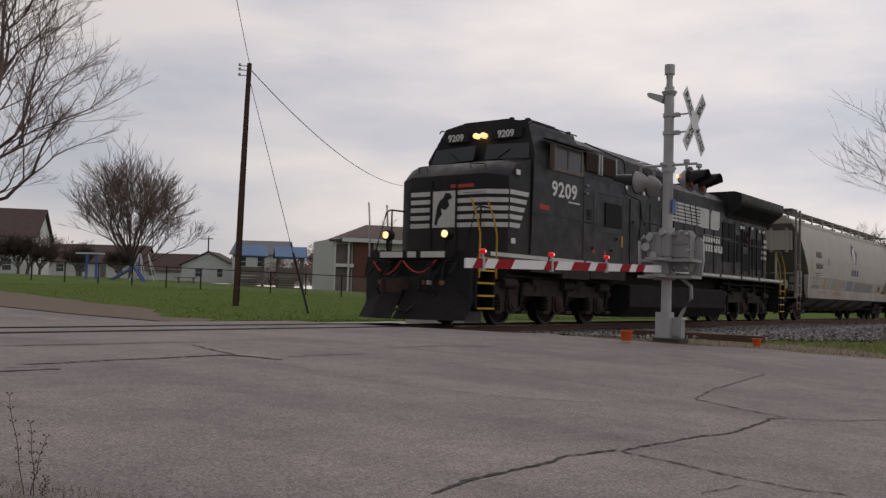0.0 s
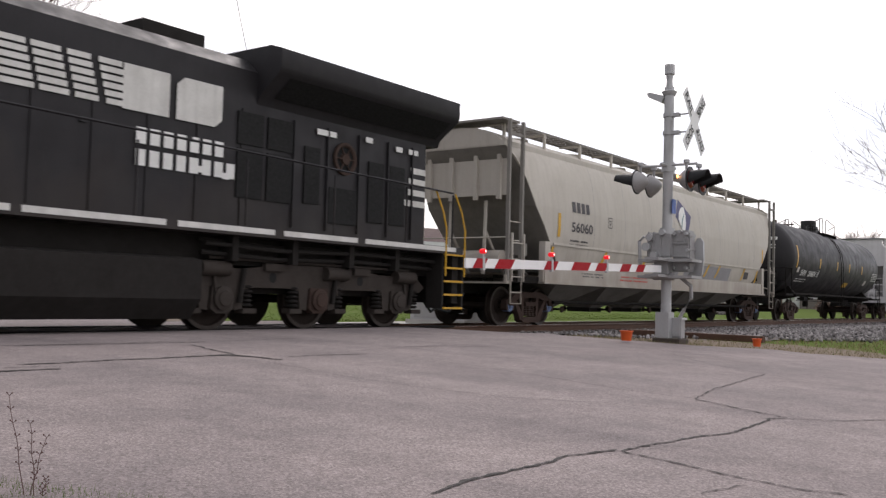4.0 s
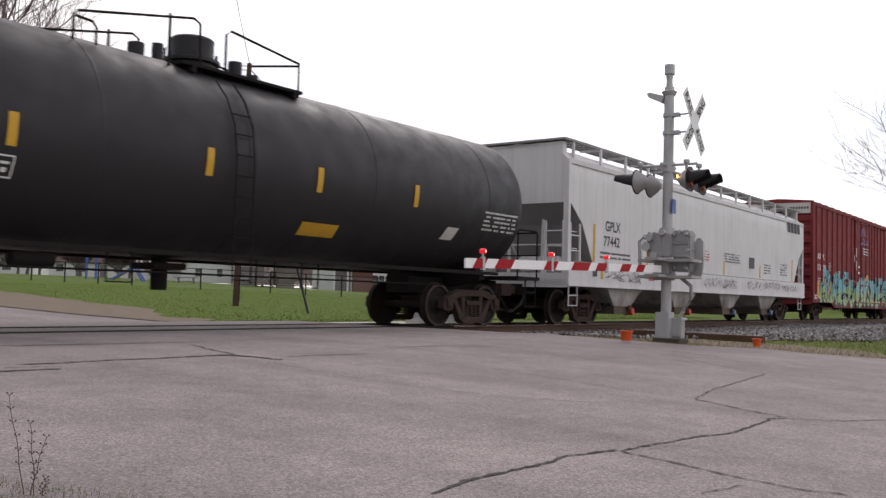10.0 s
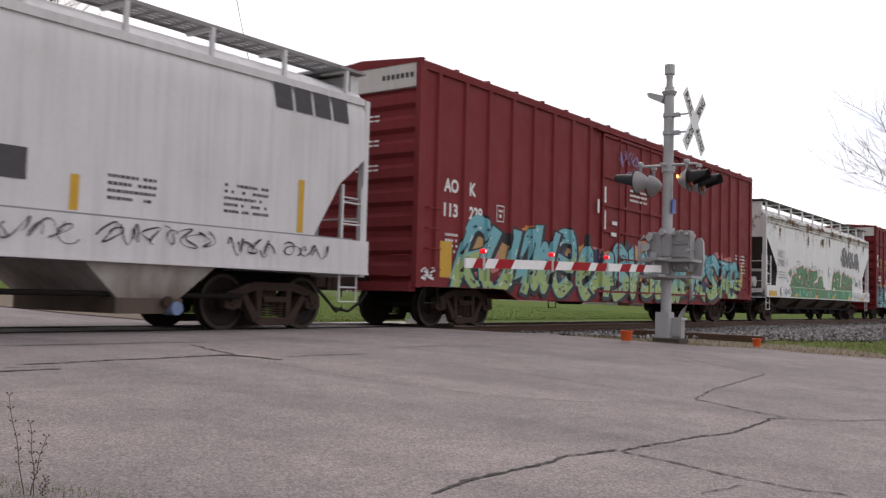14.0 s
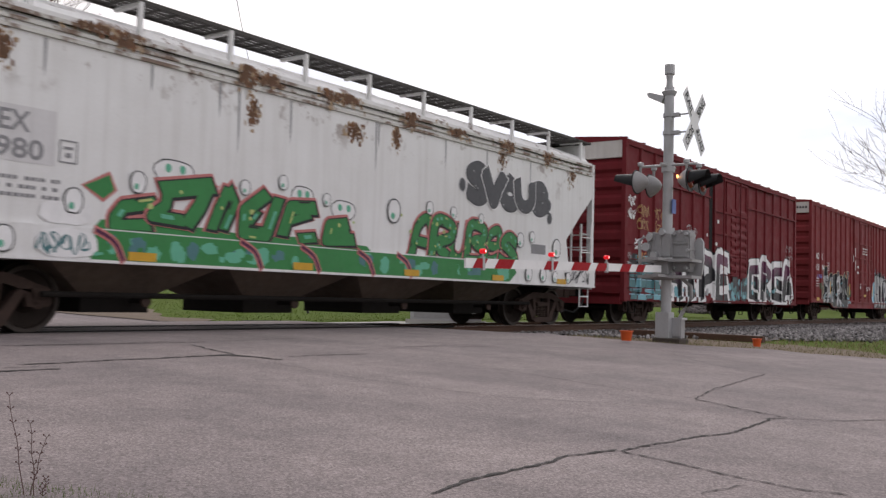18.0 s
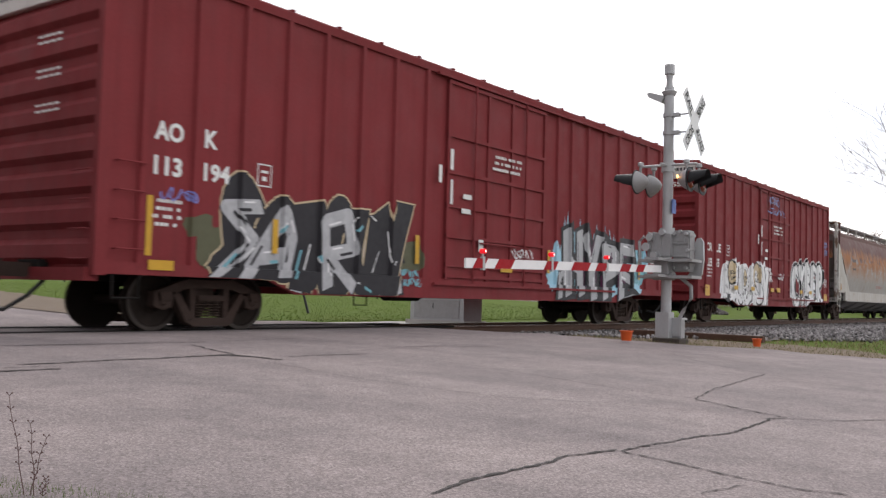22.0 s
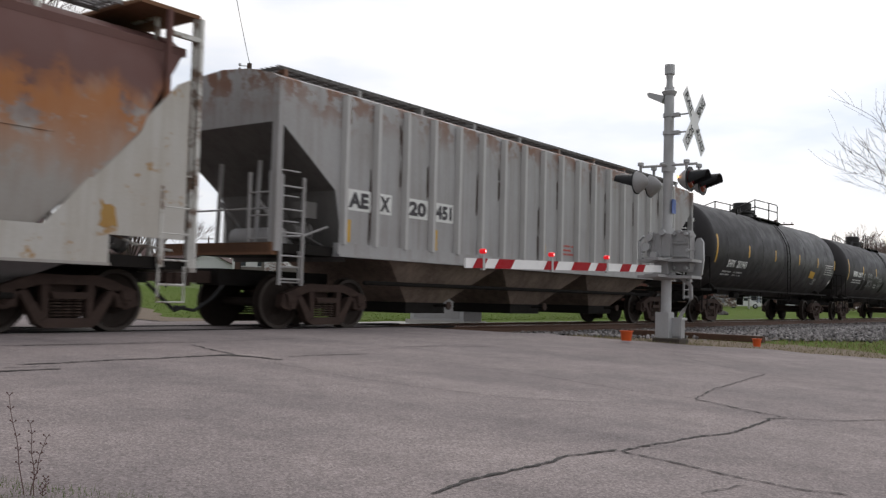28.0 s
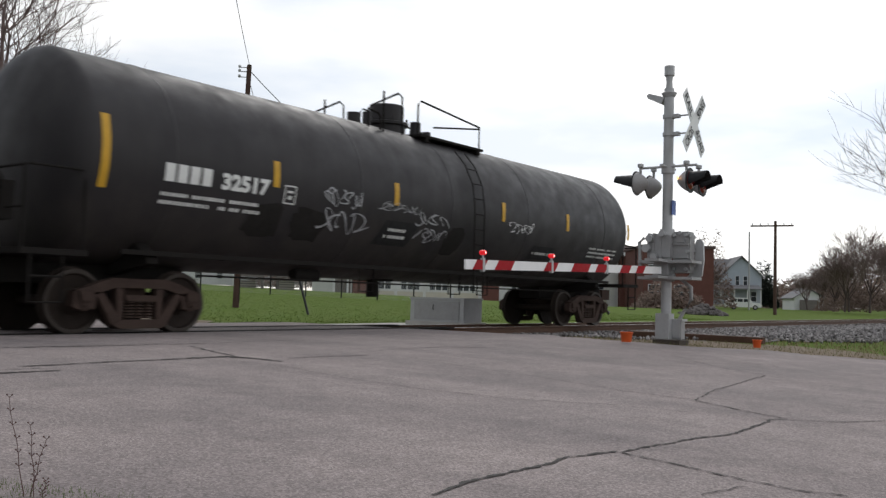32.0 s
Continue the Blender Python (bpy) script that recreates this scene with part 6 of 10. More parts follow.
    for x in (0.28, length - 0.72):
        for i in range(4):
            bm = bmesh.new()
            tube(bm, [(x, -W - 0.05, low + 0.35 + i * 0.4), (x + 0.42, -W - 0.05, low + 0.35 + i * 0.4)], 0.014, 6)
            for q in (x, x + 0.42):
                tube(bm, [(q, -W - 0.05, low + 0.35 + i * 0.4), (q, -W + 0.06, low + 0.35 + i * 0.4)], 0.012, 5)
            part("side_grab_iron", bm, paint, root)
        bm = bmesh.new()
        tube(bm, [(x, -W + 0.02, low + 0.05), (x, -W + 0.02, low - 0.32), (x + 0.42, -W + 0.02, low - 0.32), (x + 0.42, -W + 0.02, low + 0.05)], 0.02, 6)
        part("sill_step", bm, M["under"], root)
    # plug door on each side
    d0, d1 = door
    for s in (-1, 1):
        bm = bmesh.new()
        def yb(a, b):
            return (min(s * a, s * b), max(s * a, s * b))
        box(bm, d0, d1, *yb(W - 0.05, W - 0.015), low + 0.16, eave - 0.22)
        dr = part("door", bm, paint, root, "wide sliding plug door")
        bm = bmesh.new()
        rows = [low + 0.2, low + 0.42, low + 1.0, low + 1.62, low + 2.3, low + 3.05, eave - 0.3]
        for z in rows:
            box(bm, d0, d1, *yb(W - 0.02, W + 0.03), z, z + 0.07)
        for x in (d0, (d0 + d1) / 2 - 0.5, (d0 + d1) / 2 + 0.45, d1 - 0.08):
            box(bm, x, x + 0.08, *yb(W - 0.02, W + 0.025), low + 0.16, eave - 0.22)
        part("door_rib", bm, paint, dr, bevel=0.008)
        bm = bmesh.new()
        for f in (0.24, 0.76):
            x = d0 + (d1 - d0) * f
            tube(bm, [(x, s * (W + 0.05), low + 0.1), (x, s * (W + 0.05), eave - 0.2)], 0.022, 6)
        tube(bm, [(d0 + (d1 - d0) * 0.3, s * (W + 0.06), low + 0.95), (d0 + (d1 - d0) * 0.7, s * (W + 0.06), low + 0.95)], 0.02, 6)
        part("locking_rod", bm, paint, dr)
        for z in (low + 0.04, eave - 0.2):
            bm = bmesh.new()
            box(bm, max(0.3, d0 - (d1 - d0) * 0.1), min(length - 0.3, d1 + (d1 - d0) * 0.95), *yb(W, W + 0.06), z, z + 0.05)
            part("door_track", bm, paint, root)
    tc = 2.0 if length < 17 else 2.35
    running_gear(root, length, tc, length - tc, base=1.73)
    # gear under the floor
    bm = bmesh.new()
    tube(bm, [(length * 0.36, -0.75, 0.72), (length * 0.41, -0.75, 0.72)], 0.2, 14)
    tube(bm, [(length * 0.52, -0.9, 0.78), (length * 0.575, -0.9, 0.78)], 0.15, 12)
    box(bm, length * 0.45, length * 0.475, -0.95, -0.6, 0.6, 0.95)
    part("brake_gear", bm, M["under"], root)
    bm = bmesh.new()
    pts = [(3.2, -1.15, 0.78), (length * 0.3, -1.15, 0.6), (length * 0.55, -1.15, 0.62), (length - 3.2, -1.15, 0.8)]
    tube(bm, pts, 0.018, 6)
    for x in (length * 0.28, length * 0.62):
        tube(bm, [(x, -1.3, low), (x, -1.3, low - 0.38), (x + 0.35, -1.3, low - 0.38), (x + 0.35, -1.3, low)], 0.016, 6)
    part("brake_rod", bm, M["under"], root)
    # the side as the spray can meets it: sill, posts and panels
    cuts = sorted(x + d for x in posts for d in (-0.075, -0.045, 0.045, 0.075)) + [d0 - 0.02, d0, d1, d1 + 0.02]

    def side(x, z):
        if z <= low + 0.1705 or d0 - 0.001 <= x <= d1 + 0.001:
            return -W - (0.032 if d0 - 0.001 <= x <= d1 + 0.001 else 0.008)
        near = min(abs(x - p) for p in posts)
        return skin if near >= 0.0749 else skin - 0.06 * min(1.0, (0.075 - near) / 0.03)
    return root, skin, (side, cuts, low + 0.17)


def marks(root, skin, xs, w=0.12, z0=1.45, z1=1.95):
    for x in xs:
        panel(root, "reflector", rect(x, x + w, z0, z1), M["reflect"], skin, lift=0.0042, label="yellow reflective stripe")


# -- covered hoppers --
def hopper_body(profile, xa, xb, rows=1):
    """A trough-ended body: half section from the top centre down, with ends x = xa(z) and xb(z)."""
    bm = bmesh.new()
    left = [(-y, z) for y, z in profile]
    right = [(y, z) for y, z in reversed(profile)]
    ring = left + right[1:] if abs(profile[0][0]) > 1e-6 else left + right[:-1]
    n = len(ring)
    cols = 8
    grid = []
    for i in range(cols + 1):
        f = i / cols
        grid.append([bm.verts.new((xa(z) + (xb(z) - xa(z)) * f, y, z)) for y, z in ring])
    for a, b in zip(grid, grid[1:]):
        for j in range(n):
            k = (j + 1) % n
            bm.faces.new((a[j], a[k], b[k], b[j]))
    for g in (grid[0], grid[-1]):
        half = len(left)
        m = {}
        lv = g[:half]
        rv = [g[0]] + list(reversed(g[half:])) if abs(profile[0][0]) < 1e-6 else list(reversed(g[half:])) + []
        if len(rv) == half - 1:
            rv = [g[0]] + rv
        for j in range(half - 1):
            quad = [lv[j], lv[j + 1], rv[j + 1], rv[j]]
            uniq = list(dict.fromkeys(quad))
            if len(uniq) >= 3:
                try:
                    bm.faces.new(uniq)
                except ValueError:
                    pass
    return bm


def straight(table):
    def f(z):
        for (a, va), (b, vb) in zip(table, table[1:]):
            if z <= b:
                return va + (vb - va) * max(0.0, (z - a) / (b - a))
        return table[-1][1]
    return f


def hopper(name, label, front, length, paint, dark, kind, posts_paint=None, caps="truck", bays=4, low=1.0, sill_top=1.42, board_posts=11, board_z=4.6, slope=None, bay_paint=None, gate_paint=None, sill_paint=None, bay_span=None, bay_top=None, bay_inner=None):
    """kind: barrel, slab or ribbed."""
    root = vehicle(name, label, "covered hopper", front)
    pp = posts_paint or paint
    eave = 4.15
    if kind == "barrel":
        prof = [(0.0, 4.58), (0.5, 4.54), (0.95, 4.38), (1.24, 4.15), (1.40, 3.84), (1.5, 3.35), (1.56, 2.85), (1.56, 2.35), (1.52, 2.0), (1.44, 1.62), (1.36, sill_top - 0.1)]
        ends = slope or [(1.3, 2.6), (2.0, 1.85), (2.8, 1.1), (3.5, 0.7), (4.1, 0.22), (4.5, 0.16)]
        end_in = straight(ends)
    elif kind == "slab":
        prof = [(0.0, 4.62), (0.8, 4.5), (1.3, 4.28), (1.46, 4.12), (1.5, 3.98), (1.53, 3.9), (1.535, 3.6), (1.54, 3.0), (1.54, 2.2), (1.53, sill_top - 0.05)]
        ends = slope or [(1.3, 1.45), (1.6, 1.35), (2.55, 0.75), (3.05, 0.12), (4.5, 0.1)]
        end_in = straight(ends)
    else:
        prof = [(0.0, 4.44), (0.7, 4.38), (1.2, 4.26), (1.44, 4.16), (1.46, 4.0), (1.48, 3.2), (1.48, 2.2), (1.47, sill_top - 0.05)]
        ends = slope or [(1.2, 1.8), (1.49, 1.68), (2.43, 1.46), (3.43, 0.12), (4.5, 0.1)]
        end_in = straight(ends)
    for z, _ in ends:
        for (ya, za), (yb_, zb) in zip(prof, prof[1:]):
            if zb < z < za:
                prof.insert(prof.index((yb_, zb)), (yb_ + (ya - yb_) * (z - zb) / (za - zb), z))
                break
    bm = hopper_body(prof, end_in, lambda z: length - end_in(z))
    part("body", bm, paint, root)

    def surface(x, z):
        for (ya, za), (yb_, zb) in zip(prof, prof[1:]):
            if zb <= z <= za:
                return -(yb_ + (ya - yb_) * (z - zb) / (za - zb))
        return -1.5
    # end slope sheets in a darker paint that has their shade put into it
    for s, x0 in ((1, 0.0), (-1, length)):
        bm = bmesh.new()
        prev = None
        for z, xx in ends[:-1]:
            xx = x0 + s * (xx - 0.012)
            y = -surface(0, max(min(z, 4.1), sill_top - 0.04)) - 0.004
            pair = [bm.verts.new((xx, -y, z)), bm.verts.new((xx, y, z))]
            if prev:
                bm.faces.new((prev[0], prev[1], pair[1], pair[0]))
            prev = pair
        part("slope_sheet", bm, dark, root, "sloping end sheet with shade put into its colour", smooth=False)
    # side sills and end platforms
    for s in (-1, 1):
        y0, y1 = sorted((s * 1.44, s * (1.585 if kind == "slab" else 1.55)))
        inn = 0.0 if kind == "slab" else 1.5
        quick_box("side_sill", (inn, length - inn, y0, y1, low, sill_top), sill_paint or paint, root, bevel=0.012)
        quick_box("sill_flange", (inn, length - inn, *sorted((s * 1.42, s * 1.6)), low - 0.02, low + 0.02), paint, root)
        if kind != "ribbed":
            quick_box("top_chord", (0.15, length - 0.15, *(sorted((s * 1.36, s * 1.53)) if kind == "slab" else sorted((s * 1.12, s * 1.27))), 4.02 if kind == "slab" else 4.10, 4.14 if kind == "slab" else 4.22), paint, root, bevel=0.02)
    for s, x0 in ((1, 0.0), (-1, length)):
        a, b = sorted((x0, x0 + s * 2.2))
        quick_box("end_platform", (a, b, -1.42, 1.42, low - 0.02, low + 0.14), M["under"] if kind != "slab" else paint, root)
        quick_box("end_beam", (*sorted((x0, x0 + s * 0.12)), -1.5, 1.5, low - 0.06, low + (0.3 if kind == "slab" else 0.14)), paint if kind != "ribbed" else M["rust"], root, bevel=0.01)
        for y in (-1.47, 1.47):
            g = 0.04 if kind == "barrel" else 0.07
            quick_box("corner_post", (*sorted((x0 + s * 0.02, x0 + s * (0.02 + g * 1.6))), y - g, y + g, low, board_z - 0.08 if kind == "barrel" else 4.12), pp if posts_paint else dark if kind == "barrel" else pp, root, bevel=0.01)
            if kind == "barrel":
                quick_box("frame_post", (*sorted((x0 + s * 0.58, x0 + s * 0.65)), y - 0.04, y + 0.04, low, board_z - 0.08), paint if posts_paint else dark, root, bevel=0.008)
                quick_box("frame_rail", (*sorted((x0 + s * 0.07, x0 + s * 0.6)), y - 0.03, y + 0.03, 4.3, 4.37), pp if posts_paint else dark, root, bevel=0.008)
        # ladders on side and end
        lx = x0 + s * 0.16 if s > 0 else x0 - 0.66
        ladder(root, lx, 0.5, -1.52, low - (0.55 if kind == "ribbed" else 0.0), 2.55 if kind != "barrel" else 2.1, pp)
        ladder(root, x0 + s * 0.03, 0.5, -1.4 if kind != "barrel" else 0.9, low + 0.1, 2.6 if kind != "barrel" else 4.4, pp, across="y")
        if kind == "slab":
            quick_box("roof_platform", (*sorted((x0 + s * 0.02, x0 + s * 0.7)), -1.42, 1.42, board_z - 0.07, board_z - 0.02), dark, root, "open grating end platform")
            quick_box("end_hood", (*sorted((x0 + s * 0.1, x0 + s * 0.3)), -1.3, 1.3, 4.2, board_z - 0.1), paint, root, bevel=0.03)
        if kind == "barrel":
            pan = quick_box("end_panel", (*sorted((x0 + s * 0.42, x0 + s * 0.5)), -1.2, 1.2, 3.0, 4.2), paint, root, "upright end panel", bevel=0.02)
            for y in (-1.0, -0.35, 0.35, 1.0):
                quick_box("stiffener", (*sorted((x0 + s * 0.34, x0 + s * 0.42)), y - 0.05, y + 0.05, 2.9, 4.22), paint, pan, bevel=0.01)
            bm = bmesh.new()
            prism(bm, [(-1.3, 4.2), (-1.1, 4.35), (-0.6, 4.52), (0, 4.57), (0.6, 4.52), (1.1, 4.35), (1.3, 4.2)], "x", *sorted((x0 + s * 0.3, x0 + s * 0.5)))
            part("roof_end", bm, paint, root, "rounded roof end")
            quick_box("roof_platform", (*sorted((x0 + s * 0.02, x0 + s * 0.75)), -1.3, 1.3, board_z - 0.07, board_z - 0.02), dark, root, "open grating end platform")
        bm = bmesh.new()
        tube(bm, [(lx, -1.5, low + 0.02), (lx, -1.5, low - 0.5), (lx + 0.45, -1.5, low - 0.5), (lx + 0.45, -1.5, low + 0.02)], 0.02, 6)
        tube(bm, [(lx, -1.5, low - 0.25), (lx + 0.45, -1.5, low - 0.25)], 0.018, 6)
        part("sill_step", bm, pp, root)
        # struts under the slope, brake gear
        for y in (-0.5, 0.5):
            bar("end_strut", [(x0 + s * 0.55, y, low + 0.1), (x0 + s * 0.6, y, 2.9)], 0.045, pp, root)
            bar("end_brace", [(x0 + s * 1.5, y, low + 0.1), (x0 + s * 0.6, y, 2.2)], 0.035, pp, root)
        bm = bmesh.new()
        tube(bm, [(x0 + s * 0.75, -0.9, 1.55), (x0 + s * 0.75, 0.2, 1.55)], 0.2, 14)
        part("air_reservoir", bm, pp, root)
        bm = bmesh.new()
        lathe(bm, [(0.0, 0.03), (0.02, 0.14), (0.3, 0.15), (0.34, 0.19), (0.4, 0.19), (0.44, 0.05)], "x", 16, (x0 + s * 1.1 - 0.2, -0.95, low + 0.38))
        part("brake_cylinder", bm, dark, root)
        valve = quick_box("control_valve", (*sorted((x0 + s * 0.95, x0 + s * 1.25)), -1.25, -0.95, low + 0.62, low + 0.9), dark, root, bevel=0.03)
        bar("valve_pipe", [(x0 + s * 1.1, -1.1, low + 0.62), (x0 + s * 1.15, -1.12, low + 0.3), (x0 + s * 1.6, -1.1, low + 0.16)], 0.02, dark, valve)
        bar("brake_pipe", [(x0 + s * 0.3, -1.3, low + 0.25), (x0 + s * 0.9, -1.3, low + 0.3), (x0 + s * 1.5, -1.28, low + 0.5)], 0.022, pp, root)
        bar("brake_lever", [(x0 + s * 1.3, -0.7, low + 0.2), (x0 + s * 1.1, -0.6, low + 0.75)], 0.03, dark, root)
        for k in range(3):
            z = low + 0.5 + 0.42 * k
            bar("end_step_rail", [(x0 + s * 0.06, -1.45, z), (x0 + s * 0.62, -1.45, z)], 0.014, pp, root)
        bm = bmesh.new()
        tube(bm, [(x0 + s * 0.08, -1.4, 2.0), (x0 + s * 0.08, 1.4, 2.0)], 0.018, 6)
        part("end_rail", bm, pp, root)
    # roof walkway on brackets
    ww = {"barrel": 1.02, "slab": 1.38, "ribbed": 1.15}[kind]
    ribs = int(length / 0.1)
    walkway = bmesh.new()
    for y0, y1 in ((-ww, -ww + 0.62), (ww - 0.62, ww)):
        box(walkway, 0.35, length - 0.35, y0, y0 + 0.03, board_z - 0.06, board_z)
        box(walkway, 0.35, length - 0.35, y1 - 0.03, y1, board_z - 0.06, board_z)
        for i in range(5):
            yy = y0 + 0.05 + i * 0.12
            box(walkway, 0.35, length - 0.35, yy, yy + 0.045, board_z - 0.03, board_z - 0.005)
    for i in range(ribs // 3):
        x = 0.4 + (length - 0.8) * i / (ribs // 3)
        box(walkway, x, x + 0.03, -ww, -ww + 0.62, board_z - 0.05, board_z - 0.01)
    wk = part("roof_walkway", walkway, dark, root, "open grating walkway", smooth=False)
    for i in range(board_posts):
        x = 0.5 + (length - 1.0) * i / (board_posts - 1)
        for s in (-1, 1):
            bm = bmesh.new()
            prism(bm, [(s * (ww + 0.03), 4.0 if kind != "barrel" else 4.1), (s * (ww - 0.03), 4.0 if kind != "barrel" else 4.1), (s * (ww - 0.03), board_z - 0.1), (s * (ww - 0.6), board_z - 0.1), (s * (ww - 0.6), board_z - 0.05), (s * (ww + 0.03), board_z - 0.05)], "x", x - 0.033, x + 0.033)
            part("walkway_bracket", bm, pp, wk)
    # roof hatches
    for i in range(6):
        x = length * (i + 0.9) / 6.8
        bm = bmesh.new()
        tube(bm, [(x, 0, 4.3), (x, 0, 4.66)], 0.36, 16)
        part("roof_hatch", bm, paint, root)
    # bays
    first, last = bay_span or (3.0, length - 3.0)
    span = (last - first) / bays
    for i in range(bays):
        a, b = first + span * i, first + span * (i + 1)
        c = (a + b) / 2
        bm = bmesh.new()
        lower = 0.48 if kind != "barrel" else 0.42
        q = bay_top or span / 2 - 0.04
        inner = bay_inner or {"barrel": 0.32, "slab": 1.3, "ribbed": 0.8}[kind]
        top = [(c - q, -1.4), (c + q, -1.4), (c + q, 1.4), (c - q, 1.4)]
        w = {"barrel": 0.3, "slab": 0.5, "ribbed": 0.6}[kind]
        bot = [(c - w, -inner), (c + w, -inner), (c + w, inner), (c - w, inner)]
        tv, bv = [bm.verts.new((*p, low + 0.02)) for p in top], [bm.verts.new((*p, lower)) for p in bot]
        for k in range(4):
            bm.faces.new((tv[k], tv[(k + 1) % 4], bv[(k + 1) % 4], bv[k]))
        bm.faces.new(tv)
        bm.faces.new(bv)
        bay = part("hopper_bay", bm, bay_paint or dark, root, smooth=False)
        bm = bmesh.new()
        box(bm, c - w - 0.06, c + w + 0.06, -inner - 0.03, inner + 0.03, lower - (0.1 if kind == "barrel" else 0.2), lower + 0.02)
        gate = part("outlet_gate", bm, gate_paint or M["under"], bay)
        bar("operating_shaft", [(c + w * 0.5, -inner - (0.4 if inner < 1 else 0.1), lower - 0.03), (c + w * 0.5, inner + (0.4 if inner < 1 else 0.1), lower - 0.03)], 0.035, gate_paint or M["under"], gate)
        for y in (-inner - (0.4 if inner < 1 else 0.1), inner + (0.4 if inner < 1 else 0.1)):
            bm = bmesh.new()
            lathe(bm, [(y - 0.02, 0.02), (y - 0.02, 0.085), (y + 0.02, 0.085), (y + 0.02, 0.02)], "y", 12, (c + w * 0.5, 0, lower - 0.03))
            part("capstan", bm, M["truck"], gate)
    tc = 1.75
    running_gear(root, length, tc, length - tc, caps=caps, stub=2.6)
    bm = bmesh.new()
    tube(bm, [(2.6, -1.2, low - 0.45), (length - 2.6, -1.2, low - 0.45)], 0.04, 8)
    part("train_line", bm, M["under"], root)
    return root, surface


# -- tank cars --
def tank_car(name, label, front, length, paint, top_z, radius, dome_x, rails, ladder_x, tc=1.75, head=0.7, inset=0.0, boxed=False):
    root = vehicle(name, label, "tank car", front)
    cz = top_z - radius
    bm = bmesh.new()
    prof = [(inset + head * (1 - math.cos(a)), radius * math.sin(a) ** (1.0 if head > 0.6 else 0.92)) for a in [k * math.pi / 16 for k in range(1, 9)]]
    prof = [(inset, 0.02)] + prof + [(length - x, r) for x, r in reversed(prof)] + [(length - inset, 0.02)]
    lathe(bm, prof, "x", 56, (0, 0, cz))
    part("tank_shell", bm, paint, root)
    # weld seams
    for x in (1.9, length * 0.34, length * 0.5, length * 0.67, length - 1.9):
        bm = bmesh.new()
        lathe(bm, [(x - 0.02, radius), (x - 0.008, radius + 0.006), (x + 0.008, radius + 0.006), (x + 0.02, radius)], "x", 56, (0, 0, cz), close=False)
        part("weld_seam", bm, paint, root)

    def surface(x, z):
        d = max(-radius, min(radius, z - cz))
        return -math.sqrt(max(0.0, radius * radius - d * d))
    # end platforms, sills and bolsters
    for s, x0 in ((1, -0.35), (-1, length + 0.35)):
        a, b = sorted((x0, x0 + s * 3.4))
        quick_box("stub_sill", (a, b, -0.3, 0.3, 0.7, 1.05), M["under"], root)
        quick_box("end_platform", (*sorted((x0, x0 + s * 0.95)), -1.5, 1.5, 1.06, 1.14), M["under"], root)
        bm = bmesh.new()
        xb = x0 + s * (tc + 0.35)
        prism(bm, [(-1.3, 1.02), (-1.3, 1.1), (-0.95, cz - radius * 0.75), (0.95, cz - radius * 0.75), (1.3, 1.1), (1.3, 1.02), (0.4, 0.85), (-0.4, 0.85)], "x", xb - 0.1, xb + 0.1)
        part("bolster_saddle", bm, M["under"], root, bevel=0.012)
        bm = bmesh.new()
        for y in (-1.45, 1.45):
            tube(bm, [(x0 + s * 0.05, y, 1.12), (x0 + s * 0.05, y, 2.15), (x0 + s * 0.1, y, 2.2), (x0 + s * 0.85, y, 2.2), (x0 + s * 0.9, y, 2.15), (x0 + s * 0.9, y, 1.12)], 0.02, 6)
        tube(bm, [(x0 + s * 0.05, -1.45, 2.18), (x0 + s * 0.05, 1.45, 2.18)], 0.02, 6)
        tube(bm, [(x0 + s * 0.05, -1.45, 1.65), (x0 + s * 0.05, 1.45, 1.65)], 0.016, 6)
        part("end_handrail", bm, M["under"], root)
        bm = bmesh.new()
        lx = x0 + s * 0.15
        tube(bm, [(lx, -1.48, 1.1), (lx, -1.48, 0.45), (lx + s * 0.45, -1.48, 0.45), (lx + s * 0.45, -1.48, 1.1)], 0.02, 6)
        tube(bm, [(lx, -1.48, 0.78), (lx + s * 0.45, -1.48, 0.78)], 0.018, 6)
        part("sill_step", bm, M["under"], root)
    # brake wheel at the front end
    bm = bmesh.new()
    for k in range(12):
        a, b = k * math.pi / 6, (k + 1) * math.pi / 6
        tube(bm, [(-0.42, -0.9 + 0.25 * math.cos(a), 1.9 + 0.25 * math.sin(a)), (-0.42, -0.9 + 0.25 * math.cos(b), 1.9 + 0.25 * math.sin(b))], 0.02, 5)
    for k in range(5):
        a = k * 1.2566
        tube(bm, [(-0.4, -0.9, 1.9), (-0.42, -0.9 + 0.25 * math.cos(a), 1.9 + 0.25 * math.sin(a))], 0.012, 5)
    wheel = part("brake_wheel", bm, M["under"], root)
    quick_box("brake_housing", (-0.4, -0.2, -1.05, -0.75, 1.5, 2.0), M["under"], wheel, bevel=0.02)
    # side running rail low along the tank
    bm = bmesh.new()
    for s in (-1, 1):
        box(bm, 1.2, length - 1.2, *sorted((s * 1.30, s * 1.36)), 1.13, 1.2)
        for i in range(9):
            x = 1.6 + (length - 3.2) * i / 8
            box(bm, x - 0.03, x + 0.03, *sorted((s * 0.85, s * 1.34)), 1.14, 1.19)
    part("safety_rail", bm, M["under"], root)
    # manway, valves and top platform
    bm = bmesh.new()
    lathe(bm, [(top_z - 0.06, 0.40), (top_z + 0.10, 0.40), (top_z + 0.12, 0.47), (top_z + 0.17, 0.47), (top_z + 0.2, 0.36), (top_z + 0.52, 0.36), (top_z + 0.55, 0.33), (top_z + 0.56, 0.02)], "z", 26, (dome_x, 0, 0))
    dome = part("manway", bm, paint, root)
